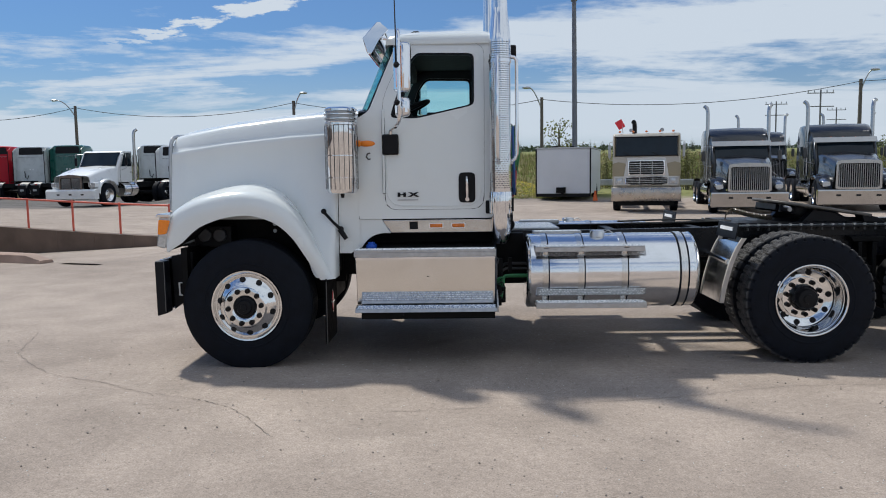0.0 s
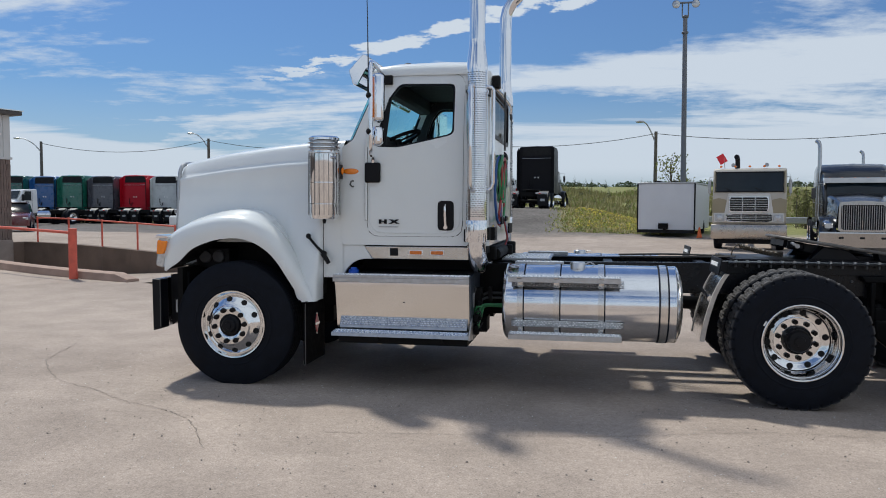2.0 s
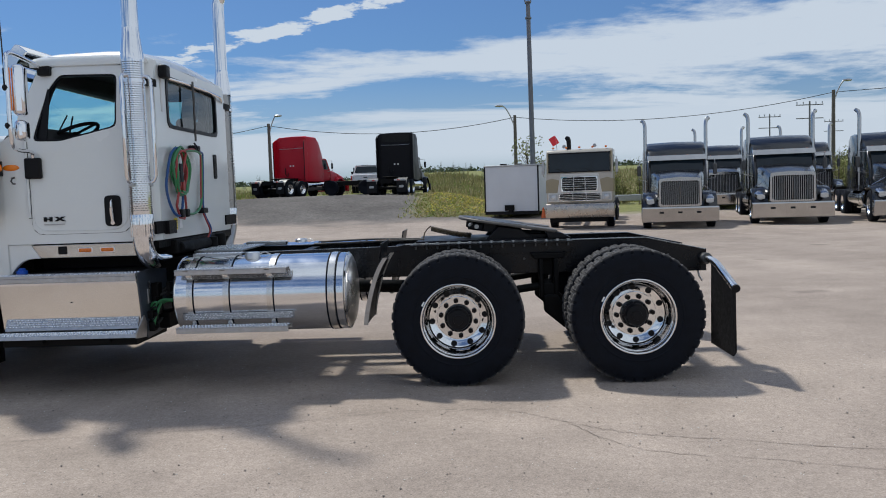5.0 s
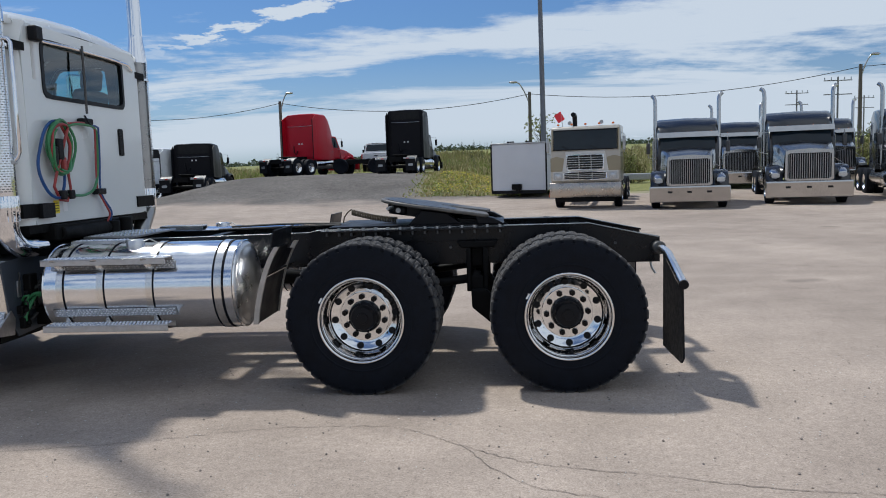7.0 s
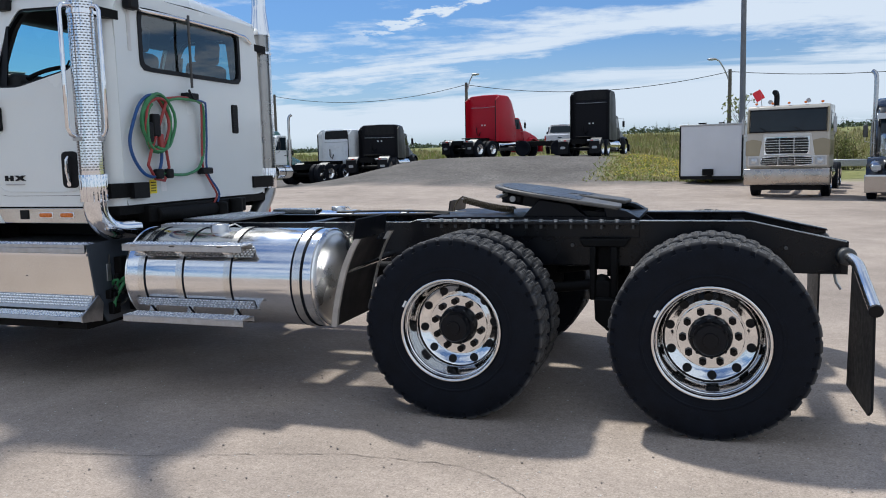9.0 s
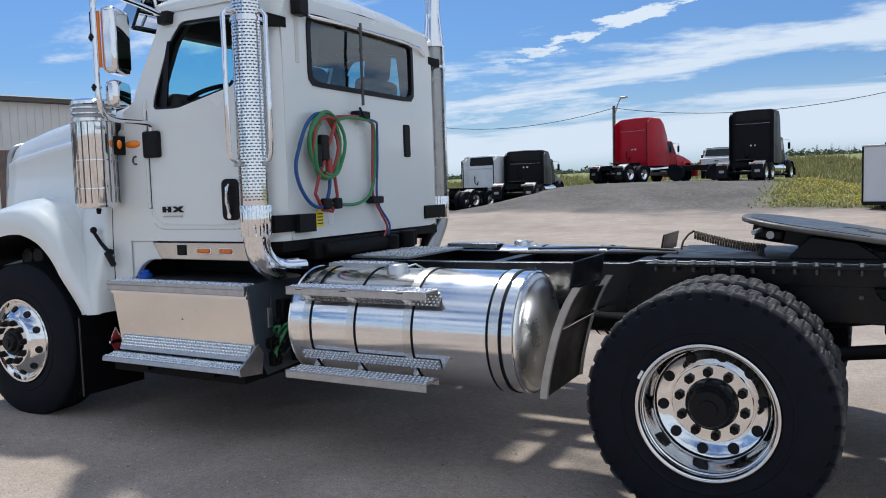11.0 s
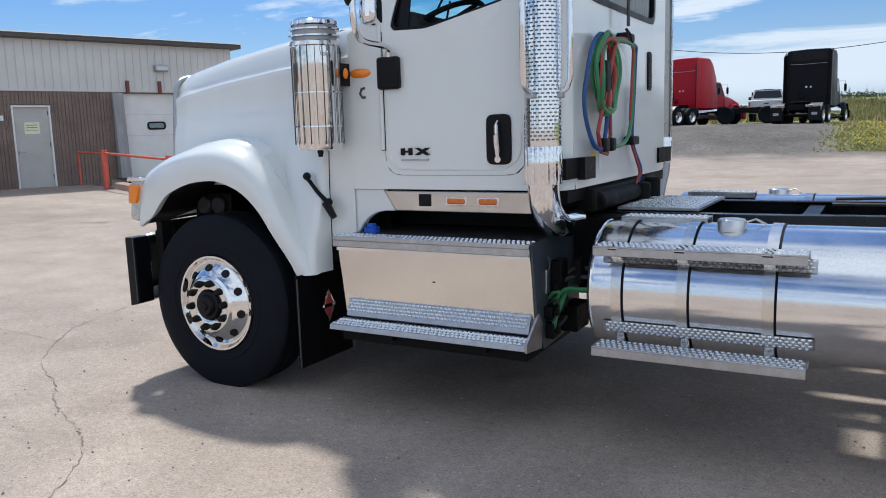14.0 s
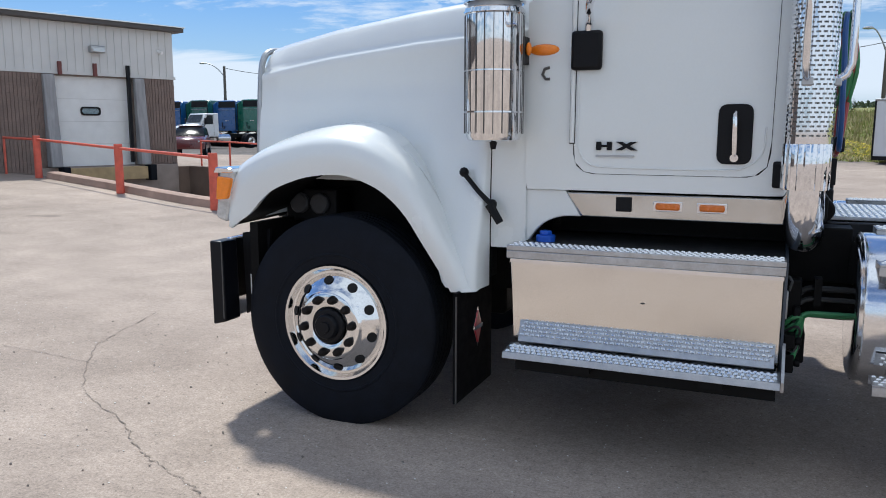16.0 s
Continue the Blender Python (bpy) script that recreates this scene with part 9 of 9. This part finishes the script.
def bushes():
    """Budding saplings behind the parked row."""
    for k in range(46):
        x = 7.2 + k * 0.62 + rnd.uniform(-0.3, 0.3)
        y = 37.5 - 0.22 * (x - 8) + rnd.uniform(-1.2, 2.4)
        z = height(x, y)
        h = rnd.uniform(1.7, 2.9)
        ob = thing("sapling", "budding olive-green sapling thicket behind the parked trucks", "tree", group="saplings behind the row")
        m, c = M(), M()
        for _ in range(9):
            bx_, by_, q = x + rnd.uniform(-0.5, 0.5), y + rnd.uniform(-0.5, 0.5), h * rnd.uniform(0.5, 1.0)
            lx, ly = rnd.uniform(-0.22, 0.22), rnd.uniform(-0.15, 0.15)
            m.tube([(bx_, by_, z - 0.03), (bx_ + lx * 0.4, by_ + ly * 0.4, z + q * 0.5), (bx_ + lx, by_ + ly, z + q)], [0.022, 0.014, 0.005], 4)
            for _q in range(7):
                t = rnd.uniform(0.08, 0.97)
                leaf_cloud(c, (bx_ + lx * t, by_ + ly * t, z + q * t), 0.22, 13, 0.055, 1.6)
        part("trunk", m, BARK, ob)
        part("crown", c, (SPRING, SCRUB, OLIVE)[k % 3], ob, smooth=0)


def bare_tree(x, y, h):
    z = height(x, y)
    ob = thing("tree", "slender tree with sparse spring leaves", "tree")
    m = M().tube([(x, y, z - 0.1), (x + 0.1, y, z + h * 0.5), (x, y + 0.1, z + h)], [0.12, 0.07, 0.02], 7)
    c = M()
    for _ in range(18):
        t, a = rnd.uniform(0.3, 0.95), rnd.uniform(0, 6.28)
        e = (x + math.cos(a) * h * 0.2, y + math.sin(a) * h * 0.2, z + h * min(1.05, t + 0.22))
        m.tube([(x, y, z + h * t), e], [0.03, 0.008], 4)
        leaf_cloud(c, e, h * 0.13, 22, 0.09)
    part("trunk", m, BARK, ob)
    part("crown", c, SPRING, ob, smooth=0)


def grass():
    GR = mat("grass_blades", (0.30, 0.34, 0.09), 0.8, 0, 0.3, 1.5, fine=0.2, fscale=20, spec=0.2)
    DRY = mat("dry_grass", (0.50, 0.42, 0.22), 0.8, 0, 0.3, 1.5, fine=0.2, fscale=20, spec=0.2)
    DAN = mat("dandelion", (0.72, 0.55, 0.02), 0.7)
    for nm, ma, n, lab, hh in (("grass_tufts", GR, 2600, "green spring grass on the bank", 0.13), ("dry_grass", DRY, 2000, "tan dead grass on the bank", 0.17)):
        m = M()
        for _ in range(n):
            y = 29 + 18 * rnd.random()
            x = 2.0 + rnd.uniform(0, 4.5) - 0.02 * (y - 29) + (rnd.random() ** 3) * -1.0
            if y > 40:
                x = rnd.uniform(1.8, 16)
            z = height(x, y)
            for _k in range(3):
                a = rnd.uniform(0, 6.28)
                h = hh * rnd.uniform(0.4, 1.0)
                w = Vector((math.cos(a), math.sin(a), 0)) * 0.03
                tip = Vector((x + rnd.uniform(-0.12, 0.12), y + rnd.uniform(-0.12, 0.12), z + h))
                o = len(m.v)
                m.v += [(x - w.x, y - w.y, z - 0.01), (x + w.x, y + w.y, z - 0.01), tuple(tip)]
                m.f.append((o, o + 1, o + 2))
        solid(nm, m, ma, lab, "grass", kind="stuff", smooth=0)
    m = M()
    for _ in range(520):
        y = 30 + 9 * rnd.random()
        x = 2.4 + rnd.random() * 3.6
        z = height(x, y) + rnd.uniform(0.06, 0.14)
        o = len(m.v)
        s = 0.04
        m.v += [(x - s, y, z), (x, y - s, z + 0.01), (x + s, y, z), (x, y + s, z + 0.02)]
        m.f.append((o, o + 1, o + 2, o + 3))
    solid("dandelions", m, DAN, "yellow dandelions in the grass bank", "flowers", kind="stuff", smooth=0)


woods()
bushes()
bare_tree(8.2, 44, 3.9)
grass()


# ---- cracks in the yard ----
def crack(pts, w, seed):
    r = random.Random(seed)
    m = M()
    P = curve3([(x, y, 0) for x, y in pts], 14)
    rows = []
    for i, p in enumerate(P):
        q = Vector((p.x + r.uniform(-0.011, 0.011), p.y + r.uniform(-0.011, 0.011), 0))
        k = w * 0.6 * r.uniform(0.2, 1.2)
        n = Vector((0.3, 0.95, 0)) if abs(P[min(i + 1, len(P) - 1)].x - P[max(i - 1, 0)].x) > abs(P[min(i + 1, len(P) - 1)].y - P[max(i - 1, 0)].y) else Vector((0.95, 0.3, 0))
        rows.append([(q.x - n.x * k, q.y - n.y * k, height(q.x, q.y) + 0.004), (q.x + n.x * k, q.y + n.y * k, height(q.x, q.y) + 0.004)])
    m.grid(rows)
    solid("pavement_crack", m, CRACK, "thin dark crack in the asphalt", "crack", kind="structure", smooth=0)


CRACK = mat("crack_shadow", (0.19, 0.158, 0.136), 0.95, 0, 0.3, 5)
crack([(-2.6, 0.3), (-2.34, -0.46), (-2.2, -0.72), (-1.6, -1.34), (-1.03, -1.63), (-0.72, -1.85), (-0.42, -1.99), (-0.13, -2.11), (0.2, -2.35), (0.6, -2.9)], 0.006, 1)
crack([(1.2, -2.45), (3.03, -2.19), (3.79, -1.98), (4.25, -1.86), (4.89, -1.87), (5.25, -2.12), (5.66, -2.43), (6.28, -2.62), (7.03, -2.82), (8.5, -3.0)], 0.005, 2)
crack([(5.28, -2.1), (5.7, -2.75), (6.5, -3.0), (7.5, -3.4)], 0.004, 3)
crack([(-1.9, -0.95), (-3.0, -0.9), (-4.2, -1.2)], 0.004, 4)
crack([(-1.1, -1.6), (-1.5, -2.2), (-1.4, -2.9)], 0.004, 5)
crack([(8.0, 5.4), (9.0, 5.5), (10.3, 4.8), (12.5, 4.5)], 0.012, 6)
crack([(7.2, 4.2), (8.8, 3.1), (11, 2.2)], 0.008, 7)


def pebbles():
    m = M()
    for _ in range(2200):
        x, y = rnd.uniform(-4, 9), rnd.uniform(-4.6, 0.0)
        r = rnd.choice((0.002, 0.003, 0.003, 0.004, 0.004, 0.006, 0.008)) * rnd.uniform(0.7, 1.2)
        m.ball((x, y, r * 0.5), r, 4, (1, 1, 0.7))
    solid("loose_grit", m, mat("grit_stone", (0.25, 0.215, 0.19), 0.9, 0, 0.4, 30), "loose grit and pebbles on the asphalt", "grit", kind="stuff", smooth=0)


pebbles()
m = M()
for _ in range(1500):
    x, y = rnd.uniform(-4, 9), rnd.uniform(-4.4, 0.2)
    r = rnd.uniform(0.002, 0.0055)
    m.ball((x, y, r * 0.5), r, 4, (1.2, 1, 0.6))
solid("pale_grit", m, mat("pale_stone", (0.62, 0.60, 0.57), 0.9, 0, 0.3, 30), "scattered pale stone chips on the asphalt", "grit", kind="stuff", smooth=0)
build_blocks(WAREHOUSE)
